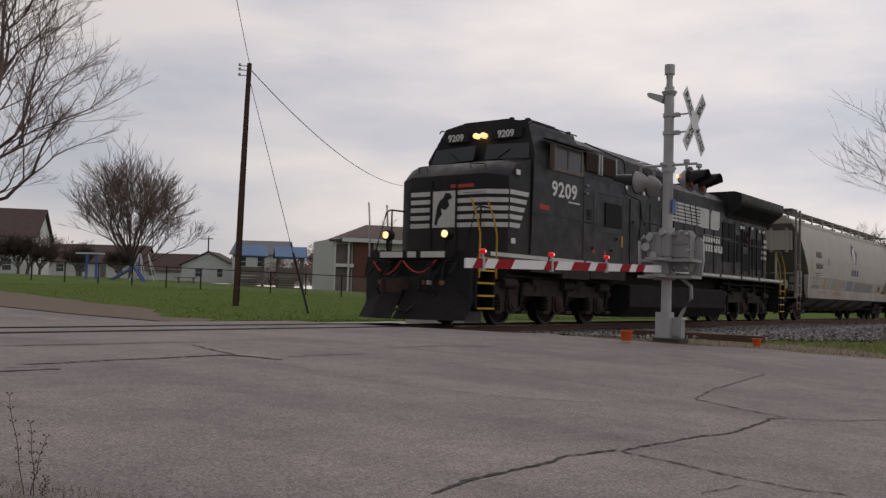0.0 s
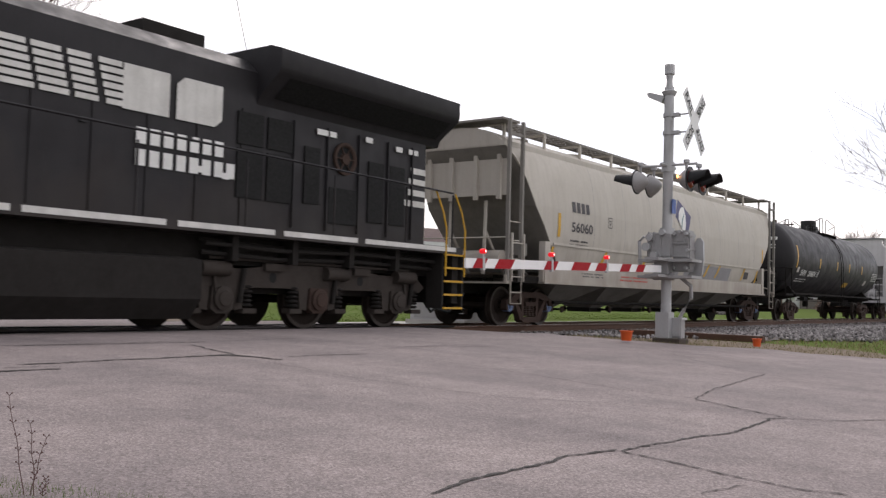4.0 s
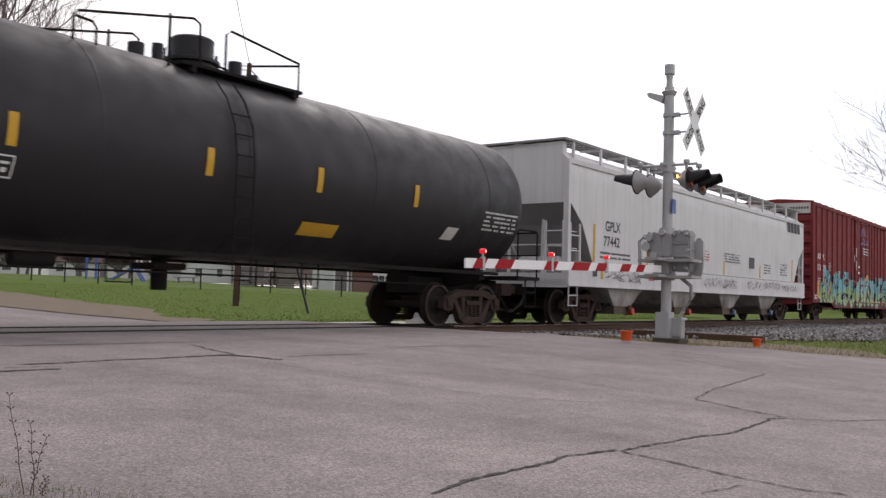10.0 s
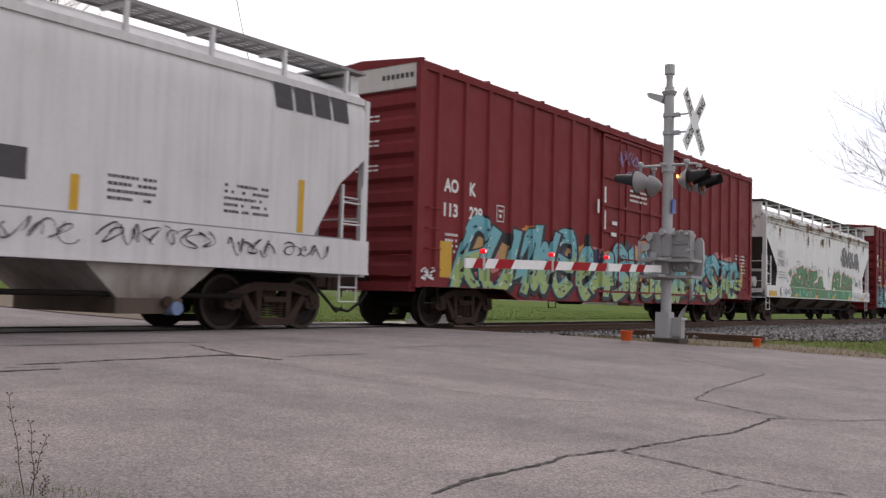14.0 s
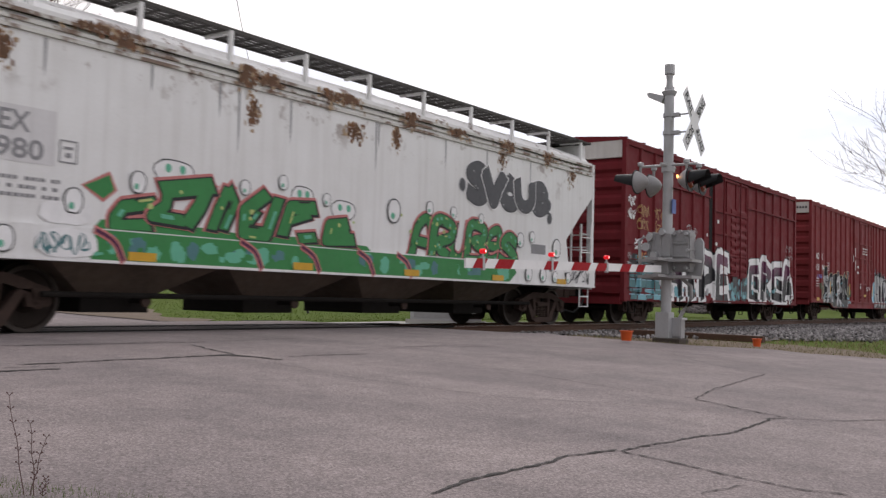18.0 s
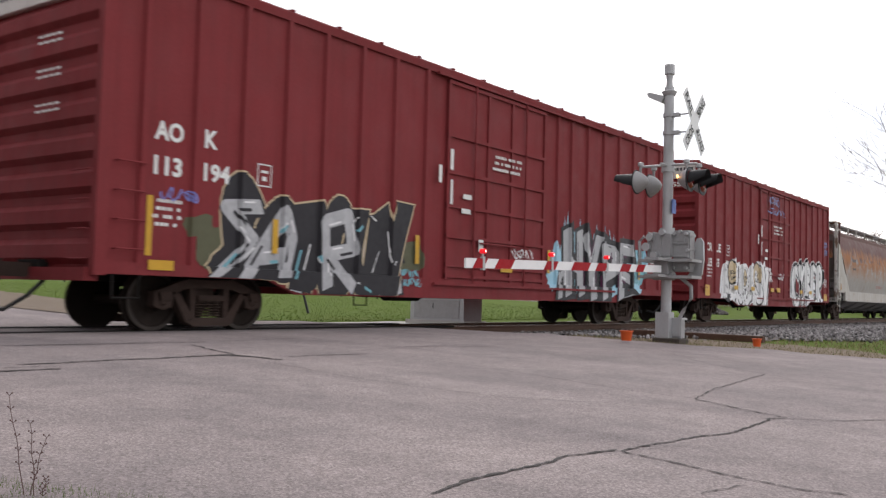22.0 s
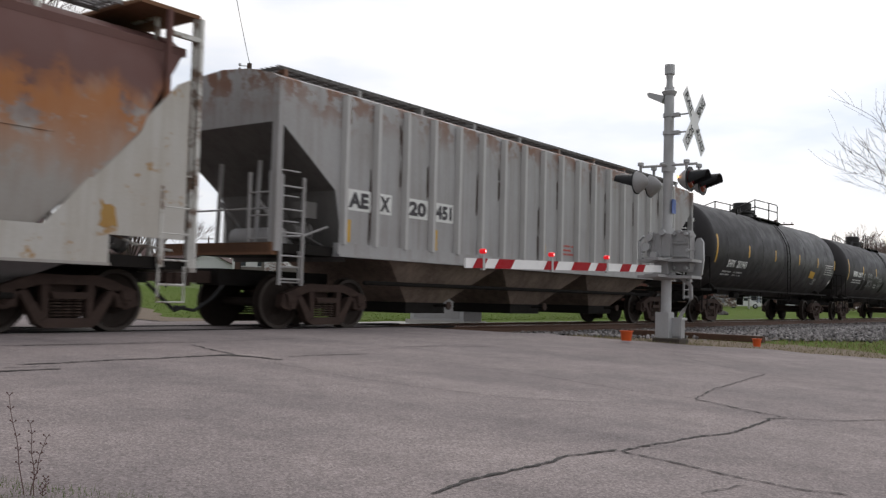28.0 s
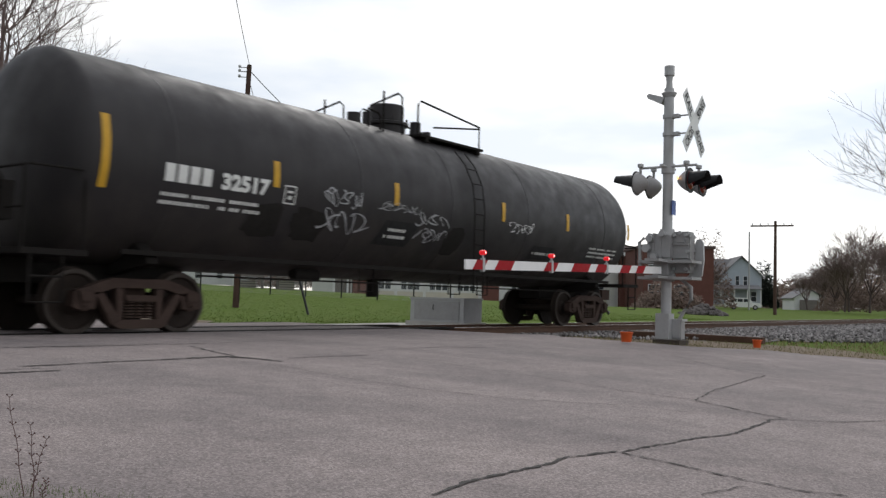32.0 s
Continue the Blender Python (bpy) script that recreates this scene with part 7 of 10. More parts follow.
    for k in range(6):
        a = k * 1.047
        bar("hinge_bolt", [(dome_x + 0.43 * math.cos(a), 0.43 * math.sin(a), top_z + 0.1), (dome_x + 0.43 * math.cos(a), 0.43 * math.sin(a), top_z + 0.26)], 0.025, paint, dome)
    for dx, r, h in ((-1.15, 0.13, 0.2), (-0.75, 0.09, 0.28), (0.85, 0.12, 0.33), (1.25, 0.1, 0.18)):
        bm = bmesh.new()
        tube(bm, [(dome_x + dx, -0.1, top_z - 0.05), (dome_x + dx, -0.1, top_z + h)], r, 12)
        part("valve", bm, paint, root)
    r0, r1 = rails
    bm = bmesh.new()
    for y in (-0.7, 0.7):
        z = cz + math.sqrt(radius * radius - 0.7 * 0.7)
        box(bm, (r0 + r1) / 2 - 0.4, r1, y - 0.22, y + 0.22, top_z - 0.16, top_z - 0.11)
        for x in ((r0 + r1) / 2 - 0.2, r1 - 0.2):
            box(bm, x - 0.04, x + 0.04, y - 0.25, y + 0.25, z - 0.1, top_z - 0.15)
    part("top_platform", bm, M["under"], root, "open steel walkway")
    for y in (-0.8, 0.8):
        h = top_z + 0.62
        if boxed:
            runs = [[(r0, y, top_z - 0.3), (r0, y, top_z + 0.02), (r0 + 0.06, y, top_z + 0.06), (r0 + (r1 - r0) * 0.42, y, h - 0.05), (r1 - 0.1, y, h), (r1, y, h - 0.06), (r1, y, top_z - 0.25)],
                    [(r0 + 0.1, y, top_z - 0.16), (r0 + (r1 - r0) * 0.42, y, h - 0.33), (r1, y, h - 0.3)]]
            posts = (r0 + (r1 - r0) * 0.42, r0 + (r1 - r0) * 0.71 + 0.3)
        else:
            runs = [[(r0, y, top_z - 0.2), (r0, y, top_z + 0.16), (r0 + 0.06, y, top_z + 0.22), (dome_x - 0.6, y, h), (dome_x - 0.48, y, h - 0.06), (dome_x - 0.45, y, top_z - 0.2)],
                    [(r0 + 0.04, y, top_z + 0.14), (r0 + 0.3, y, top_z + 0.12), (r0 + 0.36, y, top_z + 0.04), (r0 + 0.36, y, top_z - 0.2)],
                    [(dome_x + 0.05, y, top_z - 0.2), (dome_x + 0.05, y, h - 0.1), (dome_x + 0.15, y, h - 0.02), (r1, y, h - 0.22), (r1, y, top_z - 0.2)],
                    [(dome_x + 0.6, y, top_z + 0.12), (r1, y, h - 0.26)]]
            posts = (dome_x - 1.05,)
        for run in runs:
            bar("guard_rail", run, 0.021, M["under"], root)
        for x in posts:
            bar("rail_post", [(x, y, top_z - 0.25), (x, y, h - 0.04)], 0.024, M["under"], root)
    # side ladder
    bm = bmesh.new()
    for k in (0, 0.36):
        pts = [(ladder_x + k, -radius - 0.06, z) for z in (0.75, 1.6, cz)] + \
              [(ladder_x + k, -(radius + 0.06) * math.cos(a), cz + (radius + 0.06) * math.sin(a)) for a in (0.3, 0.6, 0.85)]
        tube(bm, pts, 0.015, 6)
    lad = part("ladder", bm, M["under"], root)
    for i in range(9):
        z = 0.8 + i * 0.32
        y = -radius - 0.06 if z < cz else -math.sqrt(max(0.1, (radius + 0.06) ** 2 - (z - cz) ** 2))
        bar("rung", [(ladder_x, y, z), (ladder_x + 0.36, y, z)], 0.011, M["under"], lad)
    # bottom outlet
    bm = bmesh.new()
    tube(bm, [(length / 2 - 0.6, 0, 1.3), (length / 2 - 0.6, 0, 0.62)], 0.13, 12)
    box(bm, length / 2 - 0.9, length / 2 - 0.3, -0.3, 0.3, 0.95, 1.05)
    part("bottom_outlet", bm, M["under"], root)
    bm = bmesh.new()
    tube(bm, [(length * 0.3, -0.6, 0.98), (length * 0.335, -0.6, 0.98)], 0.11, 12)
    tube(bm, [(2.8, -1.0, 0.88), (length - 2.8, -1.0, 0.88)], 0.018, 6)
    for x in (length * 0.36, length * 0.52, length * 0.58):
        tube(bm, [(x, -1.25, 1.15), (x, -1.25, 0.72), (x + 0.4, -1.25, 0.72), (x + 0.4, -1.25, 1.15)], 0.016, 6)
    part("brake_gear", bm, M["under"], root)
    truck(root, tc, "truck")
    truck(root, length - tc, "truck")
    coupler(root, -0.35, -1)
    coupler(root, length + 0.35, 1)
    return root, surface


def tank_marks(root, surface, xs, first, z=2.55):
    for i, x in enumerate(xs):
        z0, z1 = (first if i == 0 else (z - 0.21, z + 0.21))
        panel(root, "reflector", rect(x - 0.065, x + 0.065, z0, z1), M["reflect"], surface, slices=0.06, lift=0.01, label="yellow reflective stripe")


# -- the locomotive --
def locomotive(front):
    root = vehicle("diesel_locomotive", "black diesel freight locomotive with white nose stripes and lit headlights", "locomotive", front)
    B, G = M["loco"], M["loco_low"]
    # frame and walkway deck
    quick_box("frame", (1.0, 22.6, -1.0, 1.0, 1.05, 1.5), G, root)
    quick_box("deck", (1.15, 22.85, -1.53, 1.53, 1.5, 1.64), B, root, bevel=0.01)
    bm = bmesh.new()
    for a, b in ((1.55, 4.0), (4.15, 5.8), (5.9, 7.0), (7.05, 8.2), (8.4, 9.2), (9.4, 11.0), (11.15, 13.2), (13.35, 15.5), (15.7, 17.6), (17.8, 19.6), (19.8, 22.6)):
        bm.faces.new([bm.verts.new((x, -1.537, z)) for x, z in rect(a, b, 1.545, 1.632)])
    part("sill_stripe", bm, M["stripe"], root, "chipped white sill stripe", smooth=False)
    # battery and tool boxes below the cab side
    for a, b, c in ((3.3, 4.75, 1.26), (4.8, 6.2, 1.16), (6.25, 8.3, 1.2)):
        quick_box("battery_box", (a, b, -1.5, 1.5, c, 1.5), M["skirt"], root, bevel=0.02)
    # nose: a wide wedge with sloping top
    bm = bmesh.new()
    nose = [(1.95, 1.64), (1.95, 3.42), (2.25, 3.72), (3.2, 3.9), (3.2, 1.64)]
    lo = []
    for y, pull in ((-1.5, 0.32), (-1.05, 0.05), (1.05, 0.05), (1.5, 0.32)):
        lo.append([bm.verts.new((x + (pull if x < 3 else 0), y, z - (0.05 if abs(y) > 1.2 and z > 3 else 0))) for x, z in nose])
    for a, b in zip(lo, lo[1:]):
        for i in range(5):
            bm.faces.new((a[i], a[(i + 1) % 5], b[(i + 1) % 5], b[i]))
    bm.faces.new(lo[0])
    bm.faces.new(lo[-1][::-1])
    part("nose", bm, B, root, bevel=0.02)
    # cab
    bm = bmesh.new()
    side = [(-1.54, 1.64), (-1.54, 4.02), (-1.2, 4.82), (-0.6, 4.95), (0.6, 4.95), (1.2, 4.82), (1.54, 4.02), (1.54, 1.64)]
    rows = []
    for x, lean in ((3.2, 0.32), (5.75, 0.0)):
        rows.append([bm.verts.new((x + (lean * max(0, (z - 3.75)) / 1.07 if lean else 0), y, z)) for y, z in side])
    for i in range(8):
        bm.faces.new((rows[0][i], rows[0][(i + 1) % 8], rows[1][(i + 1) % 8], rows[1][i]))
    bm.faces.new(rows[0])
    bm.faces.new(rows[1][::-1])
    cab = part("cab", bm, B, root, bevel=0.02)

    def front_x(z):
        return 3.2 + 0.32 * max(0, z - 3.75) / 1.07
    # windscreens, number boards and headlights on the sloping front
    for s in (-1, 1):
        bm = bmesh.new()
        pts = [(s * 0.16, 3.95), (s * 1.42, 3.9), (s * 1.36, 4.28), (s * 0.16, 4.33)]
        bm.faces.new([bm.verts.new((front_x(z) - 0.012, y, z)) for y, z in pts])
        part("windscreen", bm, M["glass"], cab, "dark windscreen", smooth=False)
        bm = bmesh.new()
        tube(bm, [(front_x(3.95) - 0.04, s * 0.5, 3.92), (front_x(4.2) - 0.04, s * 0.85, 4.16)], 0.012, 5)
        part("wiper", bm, M["black"], cab)
        bm = bmesh.new()
        box(bm, 3.36, 3.44, *sorted((s * (0.26 if s < 0 else 0.42), s * 1.12)), 4.44, 4.69)
        nb = part("number_board", bm, M["black"], cab, bevel=0.01)
        t = lettering("9209", 0.235, 0.008)
        xs = [v.co.x for v in t.verts]
        for v in t.verts:
            # letters read from in front: seen along +x, so they run towards -y
            v.co = Vector((3.352, -(v.co.x - (max(xs) + min(xs)) / 2) + s * (0.69 if s < 0 else 0.77), 4.475 + v.co.z))
        part("number", t, M["white"], nb, "white unit number", smooth=False)
        bm = bmesh.new()
        lathe(bm, [(3.30, 0.05), (3.34, 0.068), (3.46, 0.068)], "x", 20, (0, 0.07 + s * 0.105, 4.56))
        hl = part("headlight", bm, M["headlight"], cab, "lit twin headlight")
        bm = bmesh.new()
        lathe(bm, [(0.79, 0.055), (0.82, 0.08), (0.93, 0.08)], "x", 18, (0, s * 0.82, 1.98))
        part("ditch_light", bm, M["ditch"], root, "lit ditch light")
        bm = bmesh.new()
        lathe(bm, [(0.825, 0.095), (0.83, 0.12), (1.01, 0.12), (1.03, 0.06)], "x", 18, (0, s * 0.82, 1.98))
        box(bm, 0.89, 0.95, s * 0.82 - 0.03, s * 0.82 + 0.03, 1.62, 1.9)
        part("ditch_light_case", bm, M["loco_low"], root)
        # nose stripes run round the corner to the cab side
    bm = bmesh.new()
    for i in range(5):
        z1 = 3.06 - i * 0.185
        z0 = z1 - 0.105
        tip = 3.08 - i * 0.09
        for z_pts in (((2.0 - 0.007, 1.05), (2.0 - 0.007, 0.42)), ((2.0 - 0.007, -0.28), (2.0 - 0.007, -1.045))):
            bm.faces.new([bm.verts.new((x, y, z)) for (x, y), z in ((z_pts[0], z0), (z_pts[1], z0), (z_pts[1], z1), (z_pts[0], z1))])
        bm.faces.new([bm.verts.new(p) for p in ((1.994, -1.052, z0), (2.27 - 0.006, -1.506, z0), (2.27 - 0.006, -1.506, z1), (1.994, -1.052, z1))])
        bm.faces.new([bm.verts.new(p) for p in ((2.262, -1.545, z0), (tip - 0.05, -1.545, z0), (tip, -1.545, z1), (2.262, -1.545, z1))])
    part("nose_stripe", bm, M["stripe"], root, "five white nose stripes", smooth=False)
    # emblem: a pale plate with a dark rearing shape
    bm = bmesh.new()
    bm.faces.new([bm.verts.new((1.99, y, z)) for y, z in ((0.40, 2.22), (0.40, 3.06), (-0.24, 3.06), (-0.24, 2.22))])
    em = part("emblem", bm, M["stripe"], root, "pale emblem panel", smooth=False)
    bm = bmesh.new()
    bm.faces.new([bm.verts.new((1.984, y, z)) for y, z in ((0.27, 2.26), (0.22, 2.42), (0.12, 2.52), (0.16, 2.66), (0.02, 2.62), (-0.08, 2.72), (-0.04, 2.84), (-0.16, 2.9), (-0.1, 3.0), (0.04, 3.02), (0.1, 2.9), (0.2, 2.84), (0.28, 2.66), (0.3, 2.5), (0.34, 2.3))])
    part("emblem_shape", bm, M["black"], em, smooth=False)
    # nose door, handrails, grab irons
    bm = bmesh.new()
    box(bm, 1.965, 1.99, 0.42, 0.46, 1.7, 3.3)
    box(bm, 1.965, 1.99, -0.30, -0.26, 1.7, 3.3)
    part("nose_door", bm, B, root)
    bm = bmesh.new()
    bm.faces.new([bm.verts.new((1.985, y, z)) for y, z in ((-0.1, 3.12), (-0.75, 3.12), (-0.75, 3.2), (-0.1, 3.2))])
    bm.faces.new([bm.verts.new((x, -1.546, z)) for x, z in rect(3.55, 4.0, 2.74, 2.86)])
    part("warning_decal", bm, M["red_mark"], root, smooth=False)
    # front platform, anticlimber, plow
    quick_box("anticlimber", (0.75, 1.5, -0.95, 0.95, 1.45, 1.62), G, root, bevel=0.03)
    bm = bmesh.new()
    for a, b in ((0.9, 0.25), (0.12, -0.12), (-0.25, -0.9)):
        bm.faces.new([bm.verts.new((0.745, y, z)) for y, z in ((a, 1.47), (b, 1.47), (b, 1.6), (a, 1.6))])
    part("anticlimber_stripe", bm, M["stripe"], root, "chipped white stripe", smooth=False)
    bm = bmesh.new()
    prof = [(0.62, 1.05), (0.5, 0.7), (0.3, 0.4), (0.12, 0.14)]
    for s in (-1, 1):
        grid = []
        for f in (0, 0.5, 1.0):
            grid.append([bm.verts.new((x + 0.62 * f * f, s * (0.02 + f * 1.45), z)) for x, z in prof])
        back = [[bm.verts.new((v.co.x + 0.05, v.co.y, v.co.z)) for v in g] for g in grid]
        for a, b in zip(grid, grid[1:]):
            for i in range(3):
                bm.faces.new((a[i], a[i + 1], b[i + 1], b[i]))
    part("snowplow", bm, G, root, smooth=False)
    quick_box("pilot", (0.95, 1.15, -1.45, 1.45, 0.5, 1.5), M["black"], root)
    coupler(root, 0.75, -1)
    bm = bmesh.new()
    for s in (-1, 1):
        for k in range(3):
            y = s * (0.35 + 0.16 * k)
            tube(bm, [(0.9, y, 1.25), (0.6, y * 1.05, 1.05), (0.52, y * 1.15, 0.8), (0.7, y * 1.2, 0.62)], 0.024, 6)
    part("air_hose", bm, M["hose"], root)
    for y0, y1, sag in ((1.05, 0.25, 0.3), (0.2, -0.7, 0.26)):
        pts = [(0.70, y0 + (y1 - y0) * k / 8, 1.4 - sag * (1 - (k / 4 - 1) ** 2)) for k in range(9)]
        bar("jumper_cable", pts, 0.017, M["red_mark"], root)
    bm = bmesh.new()
    tube(bm, [(0.72, 1.3, 1.05), (0.62, 1.15, 1.35), (0.58, 0.9, 1.42), (0.7, 0.5, 1.3)], 0.018, 6)
    tube(bm, [(0.85, -1.2, 1.3), (0.75, -0.3, 1.38), (0.8, 0.4, 1.34)], 0.015, 6)
    part("uncoupling_lever", bm, G, root)
    for s in (-1, 1):
        # corner steps, front and rear
        for x0, d in ((1.12, 1), (22.25, 1)):
            bm = bmesh.new()
            for i in range(5):
                z = 0.42 + i * 0.27
                box(bm, x0, x0 + 0.62, *sorted((s * (1.2 + 0.0), s * 1.5)), z - 0.03, z)
            st = part("step_well", bm, G, root)
            bm = bmesh.new()
            for i in range(5):
                z = 0.42 + i * 0.27
                box(bm, x0 - 0.01, x0 + 0.63, *sorted((s * 1.5, s * 1.525)), z - 0.035, z + 0.005)
            part("step_edge", bm, M["yellow"], st, "yellow step edge")
            bm = bmesh.new()
            box(bm, x0 + 0.62, x0 + 0.68, *sorted((s * 1.1, s * 1.5)), 0.4, 1.5)
            box(bm, x0 - 0.06, x0, *sorted((s * 1.1, s * 1.5)), 0.4, 1.5)
            part("step_cheek", bm, G, st)
            for dx in (-0.03, 0.62):
                bm = bmesh.new()
                tube(bm, [(x0 + dx + 0.03, s * 1.54, 1.05), (x0 + dx + 0.03, s * 1.54, 2.0), (x0 + dx - 0.04 * d, s * 1.5, 2.35), (x0 + dx - 0.28 * d + 0.1, s * 1.42, 2.75)], 0.02, 6)
                part("step_handrail", bm, M["yellow"] if s < 0 else M["galv"], root, "yellow hand hold" if s < 0 else "pale grey hand hold")
        # deck railing along the hood
        bm = bmesh.new()
        tube(bm, [(5.7, s * 1.56, 4.6), (7.9, s * 1.56, 4.47), (8.05, s * 1.55, 4.35), (8.12, s * 1.54, 3.66), (8.25, s * 1.53, 3.58), (9.1, s * 1.51, 3.5), (9.22, s * 1.5, 3.4), (9.3, s * 1.5, 2.98), (9.45, s * 1.5, 2.92), (22.5, s * 1.5, 2.74)], 0.02, 6)
        part("hand_rail", bm, B, root)
        for x in (9.15, 10.9, 13.0, 15.0, 17.0, 19.0, 21.0, 22.5):
            bar("stanchion", [(x, s * 1.5, 1.6), (x, s * 1.5, 2.7)], 0.02, B, root)
    # front railing on the far and near corner
    bm = bmesh.new()
    for s in (-1, 1):
        tube(bm, [(1.0, s * 1.25, 1.62), (1.35, s * 1.25, 2.55), (1.5, s * 1.25, 2.62), (1.95, s * 1.2, 2.62)], 0.022, 6)
        tube(bm, [(1.55, s * 1.25, 1.62), (1.55, s * 1.25, 2.62)], 0.022, 6)
    part("nose_handrail", bm, B, root)
    # cab side: window with a tan frame, second window bay
    for s in (-1, 1):
        y0, y1 = sorted((s * 1.535, s * 1.56))
        bm = bmesh.new()
        for a, b, c, d in ((4.1, 5.65, 3.72, 3.8), (4.1, 5.65, 4.28, 4.36), (4.1, 4.22, 3.72, 4.36), (4.85, 4.92, 3.76, 4.3), (5.55, 5.65, 3.72, 4.36)):
            box(bm, a, b, y0, y1, c, min(d, 4.36))
        fr = part("side_window", bm, M["cab_frame"], cab, "tan-framed sliding side window")
        quick_box("pane", (4.2, 5.58, *sorted((s * 1.50, s * 1.546)), 3.78, 4.3), M["glass"], fr)
        bm = bmesh.new()
        prism(bm, [(s * 1.4, 4.44), (s * 1.78, 4.36), (s * 1.78, 4.39), (s * 1.4, 4.48)], "x", 3.9, 5.8)
        part("sunshade", bm, B, cab)
    # equipment cabin behind the cab, full width up to the walkway
    bm = bmesh.new()
    sec = [(-1.5, 1.64), (-1.5, 3.95), (-1.3, 4.6), (-1.0, 4.8), (1.0, 4.8), (1.3, 4.6), (1.5, 3.95), (1.5, 1.64)]
    prism(bm, sec, "x", 5.75, 8.2)
    eq = part("equipment_cabin", bm, B, root, bevel=0.015)
    for a, b, c, d in ((5.8, 6.5, 3.92, 4.4), (6.72, 7.5, 3.92, 4.4), (7.0, 7.95, 2.6, 3.22)):
        lp = quick_box("louvre_panel", (a, b, -1.53, -1.25, c, d), M["grille"], eq)
        for i in range(7 if d > 3.5 else 0):
            z = c + 0.04 + (d - c - 0.06) * i / 7
            quick_box("louvre", (a + 0.03, b - 0.03, -1.55, -1.525, z, z + 0.035), M["louvre"], lp)
    for x in (6.5, 6.66, 7.5):
        quick_box("window_post", (x, x + 0.06, -1.56, -1.45, 3.9, 4.44), M["galv"], eq)
    # long hood in sections
    def hood(name, x0, x1, top, half=1.0):
        b2 = bmesh.new()
        prism(b2, [(-half, 1.64), (-half, top - 0.25), (-half + 0.28, top), (half - 0.28, top), (half, top - 0.25), (half, 1.64)], "x", x0, x1)
        return part(name, b2, B, root, bevel=0.015)
    hood("engine_hood", 8.2, 11.95, 4.9)
    long_hood = hood("engine_hood", 11.95, 18.3, 4.5)
    hood("radiator_hood", 18.3, 22.2, 4.3)
    quick_box("intake_grille", (10.2, 11.8, -1.03, -0.98, 4.1, 4.5), M["grille"], root)
    for x in (8.9, 9.6, 10.3, 11.0, 11.9, 12.8, 13.7, 14.6, 15.5, 16.4, 17.3):
        bm = bmesh.new()
        for s in (-1, 1):
            y0, y1 = sorted((s * 0.99, s * 1.02))
            box(bm, x - 0.012, x + 0.012, y0, y1, 1.7, 3.6)
        part("hood_door_edge", bm, B, long_hood)
    for i, x in enumerate((9.0, 9.8, 10.6, 12.6, 14.4, 16.2)):
        quick_box("door_latch", (x, x + 0.1, -1.035, -1.0, 2.9, 2.98), M["galv"] if i % 3 == 0 else M["black"], root)
    bm = bmesh.new()
    box(bm, 15.8, 17.0, -0.35, 0.35, 4.45, 4.82)
    part("exhaust_stack", bm, G, root, bevel=0.04)
    for k in range(3):
        bm = bmesh.new()
        tube(bm, [(12.6 + k * 0.3, -0.2, 4.6), (12.6 + k * 0.3, 0.3, 4.6)], 0.13, 12)
        part("air_horn", bm, B, root)
    # winged radiator
    bm = bmesh.new()
    prism(bm, [(-1.0, 3.72), (-1.06, 3.86), (-1.5, 4.2), (-1.55, 4.3), (-1.55, 4.6), (-1.3, 4.68), (1.3, 4.68), (1.55, 4.6), (1.55, 4.3), (1.5, 4.2), (1.06, 3.86), (1.0, 3.72)], "x", 17.6, 22.6)
    rad = part("radiator_wing", bm, B, root, bevel=0.02)
    # vents enlarged and near-black, so they also darken the shaded, grimy hood side
    for x0, x1, z0, z1 in ((18.72, 19.1, 2.2, 3.2), (19.35, 20.1, 1.9, 2.55), (20.42, 20.86, 2.0, 3.15), (21.04, 21.5, 2.0, 3.15)):
        quick_box("vent_panel", (x0, x1, -1.03, -0.98, z0, z1), M["grille"], root)
    bm = bmesh.new()
    lathe(bm, [(-1.0, 0.3), (-1.05, 0.3), (-1.06, 0.27), (-1.05, 0.24), (-1.02, 0.22)], "y", 24, (19.75, 0, 3.1), close=False)
    for k in range(6):
        tube(bm, [(19.75, -1.04, 3.1), (19.75 + 0.25 * math.cos(k * 1.047), -1.04, 3.1 + 0.25 * math.sin(k * 1.047))], 0.014, 5)
    lathe(bm, [(-1.06, 0.02), (-1.06, 0.1), (-1.0, 0.12)], "y", 16, (19.75, 0, 3.1))
    part("blower_housing", bm, M["truck"], root, "rust-brown spoked blower guard")
    bm = bmesh.new()
    lathe(bm, [(-1.012, 0.02), (-1.012, 0.24)], "y", 20, (19.75, 0, 3.1))
    part("blower_opening", bm, M["grille"], root)
    for z, y in ((1.36, -1.3), (1.22, -1.2), (1.42, -1.1)):
        bar("air_pipe", [(16.4, y, z), (18.0, y, z - 0.05), (20.0, y, z), (22.3, y, z - 0.04)], 0.035, G, root, 8)
    for x in (16.9, 18.2, 19.6, 20.9):
        quick_box("pipe_bracket", (x, x + 0.12, -1.35, -1.0, 1.1, 1.5), G, root, bevel=0.02)
    # small white and grey placards on the hood
    bm = bmesh.new()
    for x, z, w in ((9.2, 3.85, 0.16), (9.75, 3.85, 0.14), (10.4, 3.8, 0.14), (11.5, 3.75, 0.12), (19.0, 3.45, 0.5), (20.3, 3.5, 0.2), (21.2, 3.45, 0.2), (21.6, 3.45, 0.3), (16.4, 2.45, 0.14), (16.9, 2.4, 0.14)):
        bm.faces.new([bm.verts.new((a, -1.036, c)) for a, c in rect(x, x + w, z, z + 0.1)])
    part("placard", bm, M["white"], root, smooth=False)
